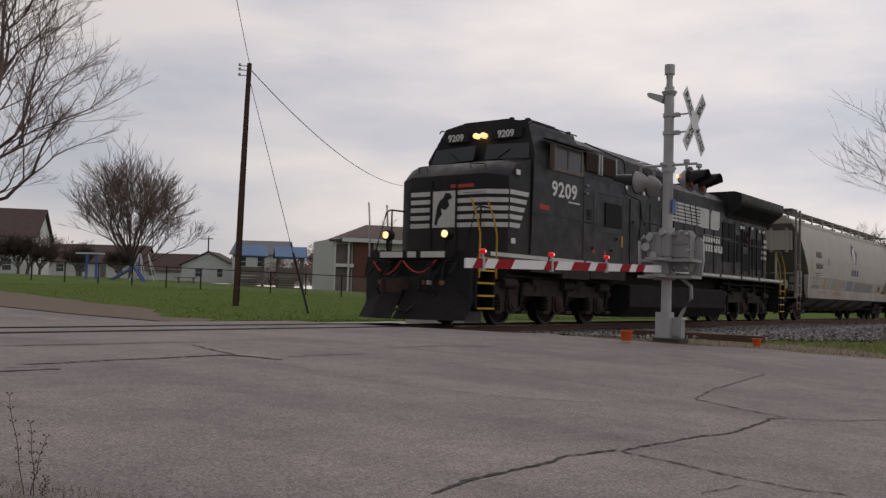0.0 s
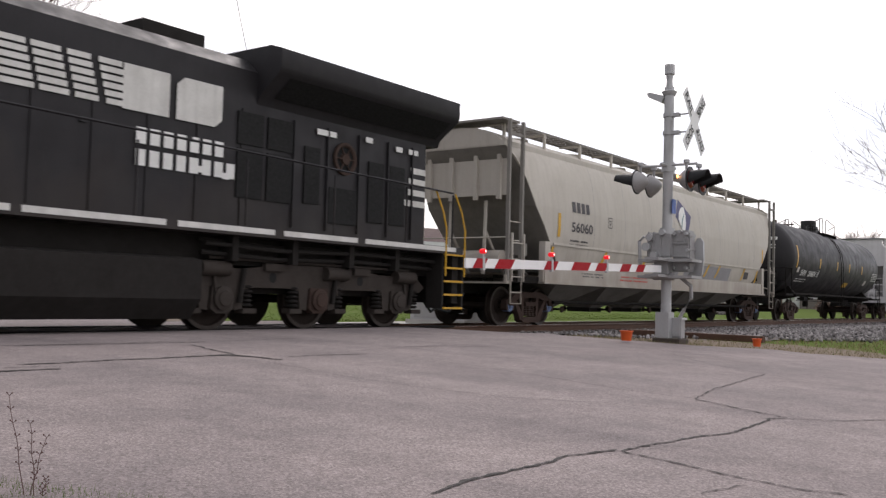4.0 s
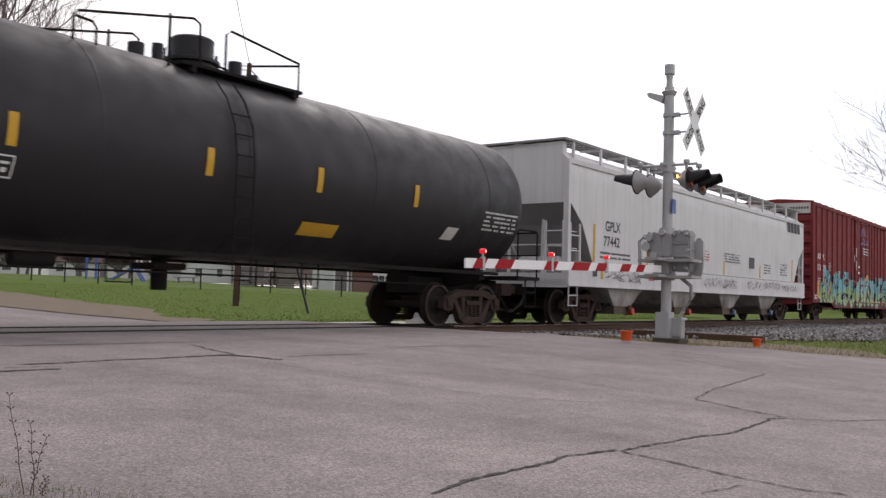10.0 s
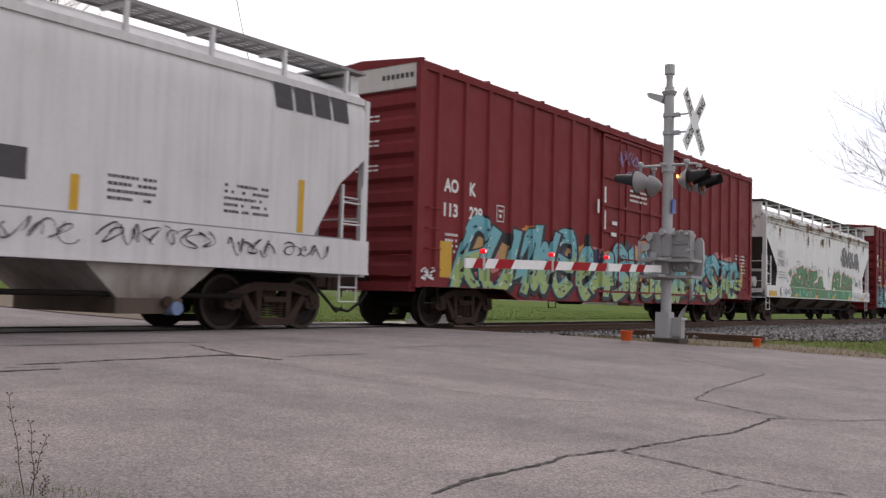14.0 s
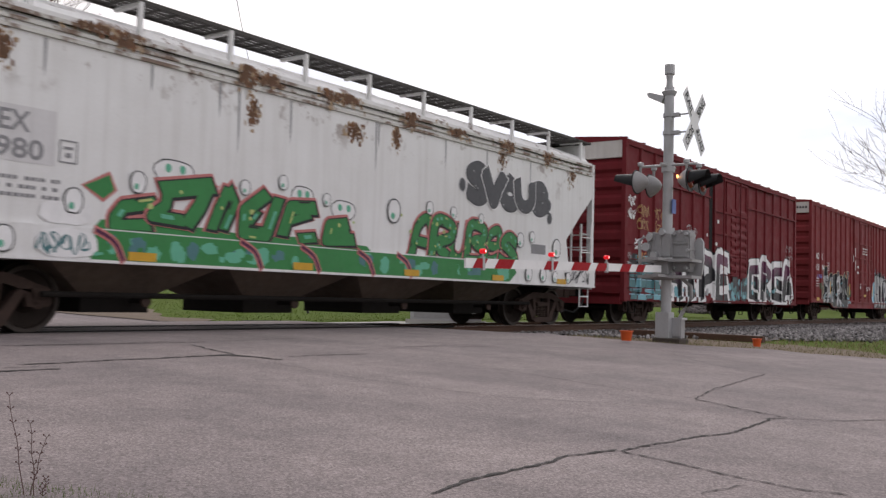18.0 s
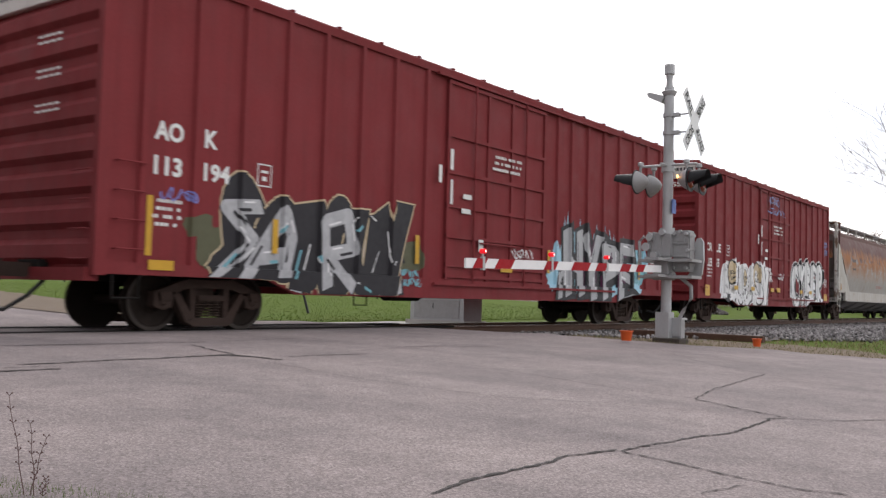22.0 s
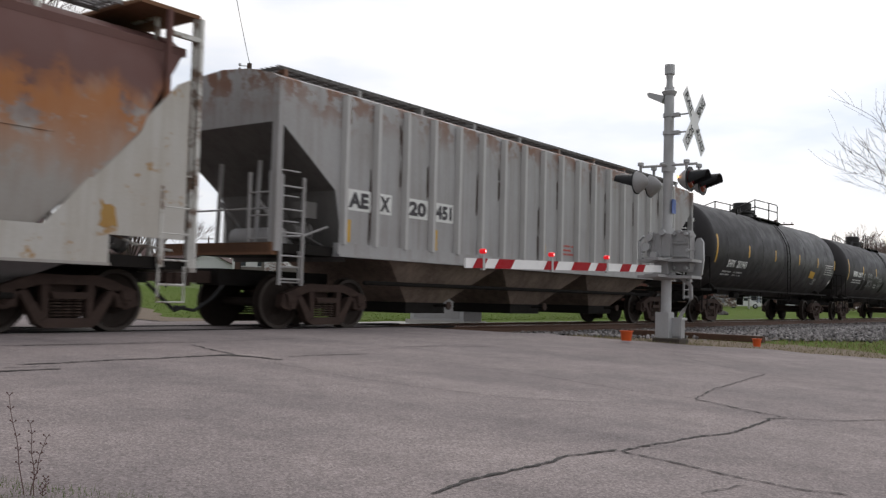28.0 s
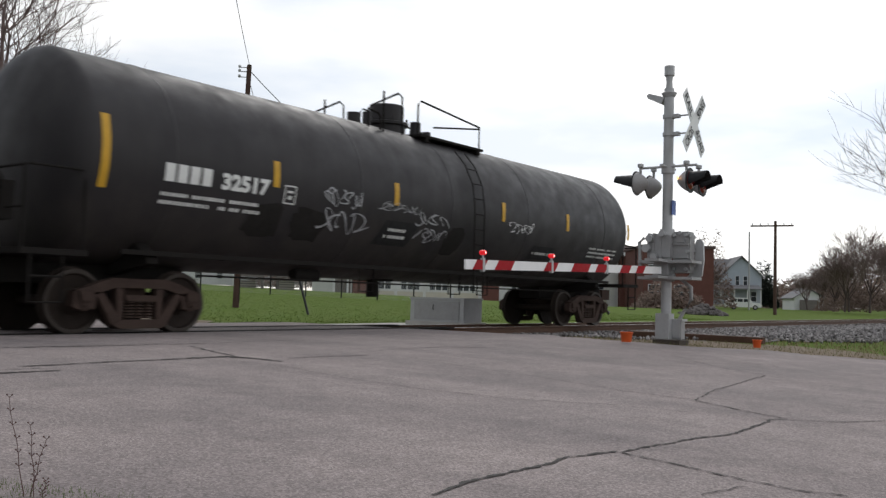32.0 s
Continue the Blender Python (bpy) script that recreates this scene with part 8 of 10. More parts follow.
    for i in range(4):
        panel(root, "rear_stripe", [(21.7 - i * 0.06, 3.2 - i * 0.22), (22.19, 3.2 - i * 0.22), (22.19, 3.08 - i * 0.22), (21.72 - i * 0.06, 3.08 - i * 0.22)], M["stripe"], -1.0, lift=0.012)
    # emblem of bars on the hood, lettering as plain bars
    bm = bmesh.new()
    for i in range(6):
        z1 = 3.86 - i * 0.112
        cuts = [12.15, 12.95, 13.02, 13.55, 13.64, 14.05, 14.16, 14.5, 14.64, 15.0]
        for j, (x0, x1) in enumerate(zip(cuts[::2], cuts[1::2])):
            d0, d1 = (0 if j == 0 else 0.03 * i), 0.03 * i + 0.02
            bm.faces.new([bm.verts.new((x, -1.028, z)) for x, z in ((x0 + d0, z1 - 0.078), (x1 + d1, z1 - 0.078), (x1 + d1, z1), (x0 + d0, z1))])
    part("hood_stripe", bm, M["stripe"], root, "white bar emblem", smooth=False)
    bm = bmesh.new()
    for pts in (((15.05, 3.2), (15.85, 3.2), (15.85, 3.86), (15.05, 3.86)), ((15.98, 3.2), (16.72, 3.2), (16.86, 3.32), (16.86, 3.86), (16.12, 3.86), (15.98, 3.74))):
        bm.faces.new([bm.verts.new((x, -1.0285, z)) for x, z in pts])
    part("hood_emblem", bm, M["stripe"], root, "large white emblem", smooth=False)
    for z, n in ((2.74, 7), (2.42, 8)):
        bm = bmesh.new()
        for i in range(n):
            x = 15.3 + i * 0.24
            bm.faces.new([bm.verts.new((a, -1.0285, b)) for a, b in rect(x, x + 0.17, z, z + 0.24)])
        part("hood_lettering", bm, M["white"], root, "white lettering bars", smooth=False)
    words(root, "9209", 4.1, 3.12, 0.5, M["white"], -1.54, 0.013, 1.2, spacing=1.08, name="unit_number", label="white unit number")
    print_block(root, 4.95, 5.6, 2.98, 3.08, 1, M["white"], -1.54, 3)
    panel(root, "placard", rect(2.5, 2.68, 3.42, 3.54), M["white"], -1.54)
    panel(root, "placard", rect(2.34, 2.52, 1.86, 1.98), M["white"], -1.54)
    for x in (6.3, 6.95):
        panel(root, "placard", rect(x, x + 0.13, 1.86, 1.94), M["red_mark"], -1.5, lift=0.006)
    panel(root, "placard", rect(8.0, 8.1, 2.1, 2.4), M["yellow"], -1.5, lift=0.006)
    # seams, door outlines and fittings on the cab and equipment cabin
    for x0, x1, z in ((3.25, 6.3, 2.62), (6.35, 8.1, 3.42), (6.35, 8.1, 2.42), (5.8, 8.15, 3.78)):
        quick_box("panel_seam", (x0, x1, -1.546 if x1 < 6.32 else -1.506, -1.49, z, z + 0.018), M["black"], root)
    for x, z0, z1 in ((6.35, 2.42, 3.42), (8.08, 1.7, 3.42), (5.72, 1.7, 3.78), (8.62, 1.7, 4.3)):
        quick_box("panel_seam", (x, x + 0.018, -1.548 if x < 5.8 else -1.506 if x < 8.2 else -1.006, -0.99, z0, z1), M["black"], root)
    for i in range(4):
        quick_box("small_louvre", (6.0, 6.25, -1.515, -1.49, 2.7 + i * 0.07, 2.73 + i * 0.07), M["grille"], root)
    quick_box("lower_louvre", (8.25, 8.75, -1.03, -0.99, 1.85, 2.25), M["grille"], root)
    for x, z in ((5.95, 3.55), (5.95, 3.35), (6.3, 1.98), (7.4, 1.98), (4.8, 2.2), (7.7, 2.3)):
        bm = bmesh.new()
        lathe(bm, [(-1.545, 0.03), (-1.5, 0.035)], "y", 8, (x, 0, z))
        part("latch", bm, M["galv"] if z > 3 else M["black"], root)
    # roof gear over the cab
    quick_box("cooling_unit", (4.35, 5.6, -0.75, 0.75, 4.93, 5.06), B, cab, bevel=0.03)
    for x, y in ((3.75, -0.6), (4.0, -0.9), (4.15, -0.55), (5.75, -0.7), (6.1, -0.85)):
        bm = bmesh.new()
        lathe(bm, [(4.9, 0.07), (5.0, 0.07), (5.02, 0.03)], "z", 10, (x, y, 0))
        part("roof_fitting", bm, B, root)
    for s in (-1, 1):
        quick_box("window_mirror", (3.98, 4.06, *sorted((s * 1.545, s * 1.68)), 3.74, 4.34), M["cab_frame"], cab, bevel=0.01)
        bar("grab_iron", [(2.05, s * 0.62, 3.55), (2.0, s * 0.62, 3.66), (2.12, s * 0.95, 3.66), (2.16, s * 0.95, 3.56)], 0.014, B, root)
        bar("roof_rail", [(3.4, s * 1.3, 4.72), (3.5, s * 1.32, 4.8), (5.7, s * 1.32, 4.8)], 0.018, B, cab)
    bar("horizontal_grab", [(1.97, -0.5, 3.0), (1.92, -0.52, 3.0), (1.95, -1.0, 3.0)], 0.016, M["galv"], root)
    # doors and screens on the radiator hood, near-black to carry the wing's shade too
    for x0, x1, z0, z1 in ((17.2, 17.75, 2.15, 2.95), (17.2, 17.75, 3.02, 3.55), (17.85, 18.42, 2.15, 2.95), (17.85, 18.42, 3.02, 3.55)):
        quick_box("screen_door", (x0, x1, -1.03, -0.99, z0, z1), M["grille"], root, "dark meshed screen")
    for x in (18.44, 19.28, 20.12, 20.97, 21.72):
        quick_box("door_post", (x, x + 0.035, -1.045, -0.99, 1.75, 3.6), B, root)
    for s in (-1, 1):
        bm = bmesh.new()
        bm.faces.new([bm.verts.new((x, s * y, z)) for x, y, z in ((17.9, 1.09, 3.865), (22.4, 1.09, 3.865), (22.4, 1.47, 4.16), (17.9, 1.47, 4.16))])
        part("wing_screen", bm, M["grille"], rad, "dark mesh under the wing", smooth=False)
    # front end clutter
    for y in (-1.1, -0.75, 0.75, 1.1):
        bar("plow_brace", [(0.62, y, 1.1), (0.95, y, 1.4)], 0.03, G, root)
    for y, dz in ((-0.62, 0.0), (-0.5, -0.05), (0.55, 0.0), (0.7, -0.06), (-0.95, 0.03)):
        bar("brake_hose", [(0.95, y, 1.4 + dz), (0.68, y, 1.36 + dz), (0.55, y * 1.04, 1.15 + dz), (0.56, y * 1.02, 0.95)], 0.022, M["hose"], root)
        quick_box("hose_coupling", (0.52, 0.62, y * 1.02 - 0.03, y * 1.02 + 0.03, 0.88, 0.97), M["galv"] if dz == 0 else M["rust"], root, bevel=0.01)
    # fuel tank with rolled lower edges
    bm = bmesh.new()
    prism(bm, [(-1.3, 1.12), (-1.5, 1.08), (-1.5, 0.5), (-1.25, 0.2), (1.25, 0.2), (1.5, 0.5), (1.5, 1.08), (1.3, 1.12)], "x", 8.6, 16.2)
    part("fuel_tank", bm, G, root, bevel=0.03)
    # three-axle trucks
    for axles in ((3.05, 5.2, 7.4), (16.9, 19.05, 21.25)):
        mid = axles[1]
        for s in (-1, 1):
            bm = bmesh.new()
            y0, y1 = sorted((s * 0.98, s * 1.12))
            rim = [(axles[0] - 0.85, 0.80), (axles[0] - 0.6, 0.98), (axles[0] + 0.5, 1.0), (mid - 0.85, 1.1), (mid + 0.85, 1.1), (axles[2] - 0.5, 1.0), (axles[2] + 0.6, 0.98), (axles[2] + 0.85, 0.80)]
            for x in reversed(axles):
                rim += [(x + 0.70, 0.70), (x + 0.46, 0.66), (x + 0.43, 0.36), (x + 0.27, 0.33), (x + 0.24, 0.70), (x - 0.24, 0.70), (x - 0.27, 0.33), (x - 0.43, 0.36), (x - 0.46, 0.66), (x - 0.70, 0.70)]
            prism(bm, rim, "y", y0, y1)
            tf = part("truck_frame", bm, M["skirt"], root, bevel=0.015)
            for x in ((axles[0] + mid) / 2, (axles[2] + mid) / 2):
                bm = bmesh.new()
                lathe(bm, [(s * 1.125, 0.02), (s * 1.125, 0.085)], "y", 14, (x, 0, 0.87))
                # flat disc on the frame, its black painted as the hole's shade
                part("frame_opening", bm, M["grille"], tf, "dark disc painted as the shade in a core hole")
                quick_box("frame_lug", (x - 0.22, x + 0.22, *sorted((s * 1.1, s * 1.19)), 0.98, 1.1), M["skirt"], tf, bevel=0.02)
            for x in axles:
                bm = bmesh.new()
                prism(bm, [(x - 0.21, 0.72), (x - 0.23, 0.36), (x - 0.12, 0.28), (x + 0.12, 0.28), (x + 0.23, 0.36), (x + 0.21, 0.72)], "y", *sorted((s * 0.98, s * 1.15)))
                lathe(bm, [(s * 1.15, 0.19), (s * 1.2, 0.19), (s * 1.22, 0.13), (s * 1.24, 0.12), (s * 1.245, 0.02)], "y", 20, (x, 0, 0.52))
                part("axle_box", bm, M["truck"] if x == mid else M["skirt"], tf, bevel=0.012)
                for d in (-0.56, 0.56):
                    quick_box("spring_seat", (x + d - 0.14, x + d + 0.14, *sorted((s * 0.96, s * 1.16)), 0.28, 0.36), M["skirt"], tf, bevel=0.015)
                bar("shock_absorber", [(x + 0.33, s * 1.17, 0.45), (x + 0.42, s * 1.17, 1.0)], 0.045, G, tf, 10)
                for d in (-0.56, 0.56):
                    bm = bmesh.new()
                    for lap in range(5):
                        z = 0.38 + lap * 0.075
                        lathe(bm, [(z, 0.06), (z + 0.02, 0.1), (z + 0.04, 0.1), (z + 0.06, 0.06)], "z", 10, (x + d, s * 1.06, 0), close=False)
                    part("coil_spring", bm, G, tf)
            bm = bmesh.new()
            for x in (axles[0] - 0.2, axles[2] + 0.15, mid + 0.4):
                tube(bm, [(x - 0.28, s * 1.16, 0.98), (x + 0.28, s * 1.16, 0.98)], 0.12, 12)
                tube(bm, [(x, s * 1.16, 0.95), (x + 0.05, s * 1.16, 0.6)], 0.03, 6)
            tube(bm, [(axles[0] - 0.3, s * 1.14, 1.15), (axles[2] + 0.3, s * 1.14, 1.12)], 0.025, 6)
            part("brake_cylinder", bm, M["skirt"], tf)
        for x in axles:
            axle, cap = WHEELS["loco"]
            ws = share("wheelset", axle, root, pose(x, 0, 0.52))
            for rim_mesh in cap[1::2]:
                share("wheel_rim", rim_mesh, ws)
            ROLLING.append((ws, x, 0.52))
        quick_box("truck_bolster", (axles[0], axles[2], -0.85, 0.85, 0.6, 0.95), G, root)
    quick_box("rear_platform_plate", (22.6, 22.8, -1.45, 1.45, 0.5, 1.5), G, root)
    coupler(root, 22.85, 1)
    return root


locomotive(-87.95)


# -- paint work on the vehicles --
def fit_words(root, text, x0, x1, z0, z1, material, surface, bold=0.01, slant=0.0, slices=0.0, lift=0.007, name="lettering", label="painted reporting mark"):
    """Letters stretched to fill a box on the near side."""
    bm = lettering(text, 0.4, bold, 1.0, slant)
    xs, zs = [v.co.x for v in bm.verts], [v.co.z for v in bm.verts]
    for v in bm.verts:
        v.co.x = x0 + (v.co.x - min(xs)) / (max(xs) - min(xs)) * (x1 - x0)
        v.co.z = z0 + (v.co.z - min(zs)) / (max(zs) - min(zs)) * (z1 - z0)
    return part(name, lay_on(bm, 0, 0, surface, lift, slices), material, root, label, smooth=False)


def letter_bars(root, n, x0, x1, z0, z1, material, surface, slices=0.0, lift=0.007, gap=0.22, lean=0.0):
    """Brand lettering as plain blocks."""
    bm = bmesh.new()
    w = (x1 - x0) / n
    for i in range(n):
        a, b = x0 + w * i, x0 + w * (i + 1 - gap)
        bm.faces.new([bm.verts.new((x, 0, z)) for x, z in ((a, z0), (b, z0), (b + lean, z1), (a + lean, z1))])
    return part("lettering", lay_on(bm, 0, 0, surface, lift, slices), material, root, "plain lettering blocks", smooth=False)


def framed_print(root, x, z, w, h, material, surface, slices=0.0):
    """A small framed data panel."""
    bm = bmesh.new()
    t = 0.02
    for a, b, c, d in ((x, x + w, z, z + t), (x, x + w, z + h - t, z + h), (x, x + t, z + t, z + h - t), (x + w - t, x + w, z + t, z + h - t), (x + w * 0.35, x + w * 0.65, z + h * 0.25, z + h * 0.45), (x + w * 0.25, x + w * 0.75, z + h * 0.6, z + h * 0.72)):
        bm.faces.new([bm.verts.new((p, 0, q)) for p, q in rect(a, b, c, d)])
    part("data_panel", lay_on(bm, 0, 0, surface, 0.007, slices), material, root, smooth=False)


GLYPH = {
    "H": [[(0.12, 0), (0.08, 1)], [(0.92, 0), (0.84, 1)], [(0.1, 0.5), (0.9, 0.45)]],
    "Y": [[(0.0, 1), (0.48, 0.48)], [(1.0, 1), (0.48, 0.48), (0.52, 0)]],
    "P": [[(0.15, 0), (0.12, 1)], [(0.12, 0.96), (0.9, 0.9), (0.92, 0.5), (0.15, 0.42)]],
    "E": [[(0.95, 0.95), (0.14, 1), (0.12, 0), (0.95, 0.04)], [(0.12, 0.5), (0.8, 0.5)]],
    "C": [[(0.95, 0.85), (0.5, 1), (0.1, 0.7), (0.1, 0.2), (0.5, 0), (0.95, 0.15)]],
    "B": [[(0.12, 0), (0.12, 1), (0.75, 0.95), (0.85, 0.7), (0.3, 0.52), (0.95, 0.3), (0.85, 0.04), (0.12, 0)]],
    "R": [[(0.12, 0), (0.12, 1), (0.85, 0.92), (0.88, 0.58), (0.2, 0.45), (0.95, 0)]],
    "1": [[(0.95, 0.9), (0.15, 0.85), (0.1, 0.15), (0.9, 0.05)], [(0.5, 0.5), (0.95, 0.42)]],
    "2": [[(0.1, 0), (0.25, 1), (0.9, 0.75), (0.25, 0.45), (0.98, 0)]],
    "3": [[(0.0, 0.9), (1.0, 0.96)], [(0.55, 0.9), (0.42, 0)], [(0.65, 0.5), (0.95, 0.25)]],
    "4": [[(0.95, 0.95), (0.2, 0.8), (0.8, 0.4), (0.05, 0.05)]],
    "5": [[(0.05, 0.0), (0.42, 1), (0.9, 0.0)], [(0.2, 0.35), (1.0, 0.42)]],
    "6": [[(0.12, 1), (0.08, 0.1), (0.8, 0.05), (0.9, 1)]],
    "7": [[(0.0, 1), (0.28, 0.02), (0.55, 0.7), (0.75, 0.02), (1.0, 0.95)]],
}


GLYPH.update({
    "S": [[(0.95, 0.82), (0.55, 1.0), (0.12, 0.78), (0.5, 0.52), (0.9, 0.25), (0.5, 0.0), (0.05, 0.15)]],
    "V": [[(0.0, 1.0), (0.2, 0.5), (0.45, 0.0), (0.7, 0.5), (0.95, 1.0)]],
    "O": [[(0.5, 1.0), (0.12, 0.6), (0.3, 0.05), (0.75, 0.05), (0.95, 0.6), (0.5, 1.0)]],
    "U": [[(0.05, 1.0), (0.1, 0.25), (0.5, 0.0), (0.9, 0.25), (0.95, 1.0)]],
    "A": [[(0.0, 0.0), (0.2, 0.75), (0.6, 1.0), (0.85, 0.6), (0.9, 0.0)], [(0.2, 0.38), (0.85, 0.36)]],
    "Z": [[(0.05, 0.9), (0.5, 1.0), (0.95, 0.85), (0.45, 0.45), (0.05, 0.1), (0.5, 0.0), (1.0, 0.1)]],
    "e": [[(0.2, 0.5), (0.85, 0.55), (0.7, 0.95), (0.25, 0.85), (0.1, 0.35), (0.45, 0.0), (0.95, 0.15)]],
})


def rounded(pts, n=4):
    """The same line with its corners eased."""
    p = [Vector(q) for q in pts]
    p = [p[0]] + p + [p[-1]]
    out = []
    for a, b, c, d in zip(p, p[1:], p[2:], p[3:]):
        for k in range(n):
            t = k / n
            out.append(tuple(0.5 * (2 * b + (c - a) * t + (2 * a - 5 * b + 4 * c - d) * t * t + (3 * b - a - 3 * c + d) * t ** 3)))
    return out + [tuple(p[-1])]


def letter_strokes(glyphs, x0, x1, z0, z1, width, seed, lean=0.0, rise=0.0, jitter=0.05, ease=False):
    """Fat strokes, letter after letter, as (points, width)."""
    rng = random.Random(seed)
    out, w = [], (x1 - x0) / len(glyphs)
    for i, g in enumerate(glyphs):
        for line in GLYPH[g]:
            pts = [(x0 + w * (i + 0.08 + gx * 0.84 + rng.uniform(-jitter, jitter)) + lean * (gz - 0.5),
                    z0 + width / 2 + (z1 - z0 - width) * (gz + rng.uniform(-jitter, jitter)) + rise * i / len(glyphs)) for gx, gz in line]
            out.append((rounded(pts) if ease else pts, width * rng.uniform(0.85, 1.15)))
    return out


def coat(root, strokes, grow, colour, side, lift, dx=0.0, dz=0.0, floor=None, slices=0.0, label="sprayed graffiti lettering"):
    """One coat of paint along the strokes, thicker by grow on each edge, with rounded joints."""
    bm = bmesh.new()
    count = 0

    def face(corners):
        vs = []
        for c in corners:
            x, z = c.x + dx, c.y + dz
            vs.append(bm.verts.new((x, -0.00008 * count, max(z, floor(x)) if floor else z)))
        bm.faces.new(vs)
    for pts, wd in strokes:
        half = wd / 2 + grow
        if half < 0.008:
            continue
        last = len(pts) - 2
        for i in range(len(pts) - 1):
            p, q = Vector(pts[i]), Vector(pts[i + 1])
            if (q - p).length < 1e-5:
                continue
            d = (q - p).normalized()
            n = Vector((-d.y, d.x)) * half
            ea = 0 if i else half * 0.35 + grow * 0.6
            eb = half * 0.35 + grow * 0.6 if i == last else 0
            sa, sb = (d * half * 0.3 if i == 0 else Vector((0, 0))), (d * half * 0.3 if i == last else Vector((0, 0)))
            count += 1
            face([p - d * ea + n - sa, p - d * ea - n + sa, q + d * eb - n + sb, q + d * eb + n - sb])
            if i < last:
                count += 1
                face([q + Vector((math.cos(k * 0.6283), math.sin(k * 0.6283))) * half for k in range(10)])
    bmesh.ops.dissolve_degenerate(bm, edges=bm.edges[:], dist=0.0005)
    return tagged(part("graffiti", lay_on(bm, 0, 0, side, lift, slices), SPRAY[colour], root, smooth=False), label, kind="stuff")


def piece(root, strokes, coats, side, lift=0.005, floor=None, slices=0.0):
    for k, (grow, colour, dx, dz) in enumerate(coats):
        coat(root, strokes, grow, colour, side, lift + 0.003 * k, dx, dz, floor, slices=slices)


def wildstyle(root, glyphs, x0, x1, z0, z1, width, seed, coats, side, lift=0.005, lean=0.0, rise=0.0, jitter=0.06, floor=None, overlap=0.16, ease=True):
    """Outlined letters that lap over their neighbours; gives back all strokes."""
    w, rng, every = (x1 - x0) / len(glyphs), random.Random(seed), []
    for i, g in enumerate(glyphs):
        a, b = x0 + w * (i - overlap), x0 + w * (i + 1 + overlap)
        dz = rise * i / len(glyphs) + rng.uniform(-0.06, 0.06)
        st = letter_strokes(g, a, b, z0, z1 + dz, width, seed + i, lean=lean * rng.uniform(0.5, 1.3), jitter=jitter, ease=ease)
        piece(root, st, coats, side, lift + (0.0030 * len(coats) + 0.001) * (i % 2), floor)
        every += st
    return every


def glints(root, strokes, colour, side, lift, seed, thin=0.03, off=0.25, share_of=0.6, floor=None):
    """Short thin lines beside the strokes' middle: shine or shading."""
    rng = random.Random(seed)
    lines = []
    for pts, wd in strokes:
        for p, q in zip(pts, pts[1:]):
            if rng.random() > share_of:
                continue
            p, q = Vector(p), Vector(q)
            d = (q - p).normalized()
            n = Vector((-d.y, d.x)) * wd * off * rng.choice((-1, 1))
            a = rng.uniform(0.0, 0.5)
            b = a + rng.uniform(0.25, 0.5)
            lines.append(([tuple(p.lerp(q, a) + n), tuple(p.lerp(q, b) + n)], thin))
    coat(root, lines, 0.0, colour, side, lift, floor=floor, label="sprayed highlights")


def belly_floor(length, low, belly=True):
    def f(x):
        if not belly or x < 3.1 or x > length - 3.1:
            return low + 0.012
        return low + 0.012 - 0.21 * min(1.0, (x - 3.1) / 0.6, (length - 3.1 - x) / 0.6)
    return f


def red_boxcar_marks(root, skin, left, right, number, bounds, length, dz=0.0):
    a, b = bounds
    fit_words(root, left, a, a + 0.5, 2.75 + dz, 3.03 + dz, M["white"], skin, 0.014)
    fit_words(root, right[0], b, b + 0.24 * len(right[0]), 2.75 + dz, 3.03 + dz, M["white"], skin, 0.014)
    fit_words(root, number[0], a + 0.01, a + 0.49, 2.25 + dz, 2.53 + dz, M["white"], skin, 0.014)
    fit_words(root, number[1], b, b + 0.165 * len(number[1]), 2.25 + dz, 2.53 + dz, M["white"], skin, 0.014)
    if len(number) > 2:
        fit_words(root, number[2], b + 0.92, b + 1.08, 2.25 + dz, 2.5 + dz, M["white"], skin, 0.014)
    print_block(root, a, a + 0.55, 1.5, 1.95, 4, M["white"], skin, 2)
    framed_print(root, b + 1.05, 2.3, 0.3, 0.36, M["white"], skin)
    print_block(root, length - 1.6, length - 0.6, 1.7, 2.4, 6, M["white"], skin, 7)
    # end header print
    bm = bmesh.new()
    rng = random.Random(5)
    for y in [-1.35 + 0.12 * i for i in range(7)] + [0.2 + 0.12 * i for i in range(9)]:
        bm.faces.new([bm.verts.new((0.005, p, q)) for p, q in ((y, 4.92), (y + 0.08, 4.92), (y + 0.08, 5.02), (y, 5.02))])
    part("end_lettering", bm, M["letter_dark"], root, smooth=False)
    bm = bmesh.new()
    for j in range(3):
        for i in range(4):
            y, z = -0.5 + i * 0.16, 4.2 - j * 0.5
            for q in (0, 0.09):
                bm.faces.new([bm.verts.new((0.014, p, r)) for p, r in ((y, z - q), (y + 0.13, z - q), (y + 0.13, z - q + 0.035), (y, z - q + 0.035))])
    part("small_print", bm, M["white"], root, smooth=False)


def door_marks(root, x, w, seed):
    """White stencils and placards on the plug door."""
    y = -1.575
    print_block(root, x + w * 0.42, x + w * 0.72, 3.35, 3.75, 3, M["white"], y, seed, lift=0.02)
    for dx, z, a, b in ((0.08, 3.2, 0.1, 0.42), (0.1, 2.5, 0.08, 0.5), (-0.3, 2.9, 0.1, 0.35), (0.55, 2.65, 0.3, 0.1), (0.5, 2.35, 0.32, 0.1), (1.15, 1.6, 0.17, 0.25)):
        panel(root, "placard", rect(x + dx, x + dx + a, z, z + b), M["white"], y, lift=0.02)
    panel(root, "reflector", rect(x + w * 0.52, x + w * 0.64, 1.2, 1.32), M["reflect"], y, lift=0.02)


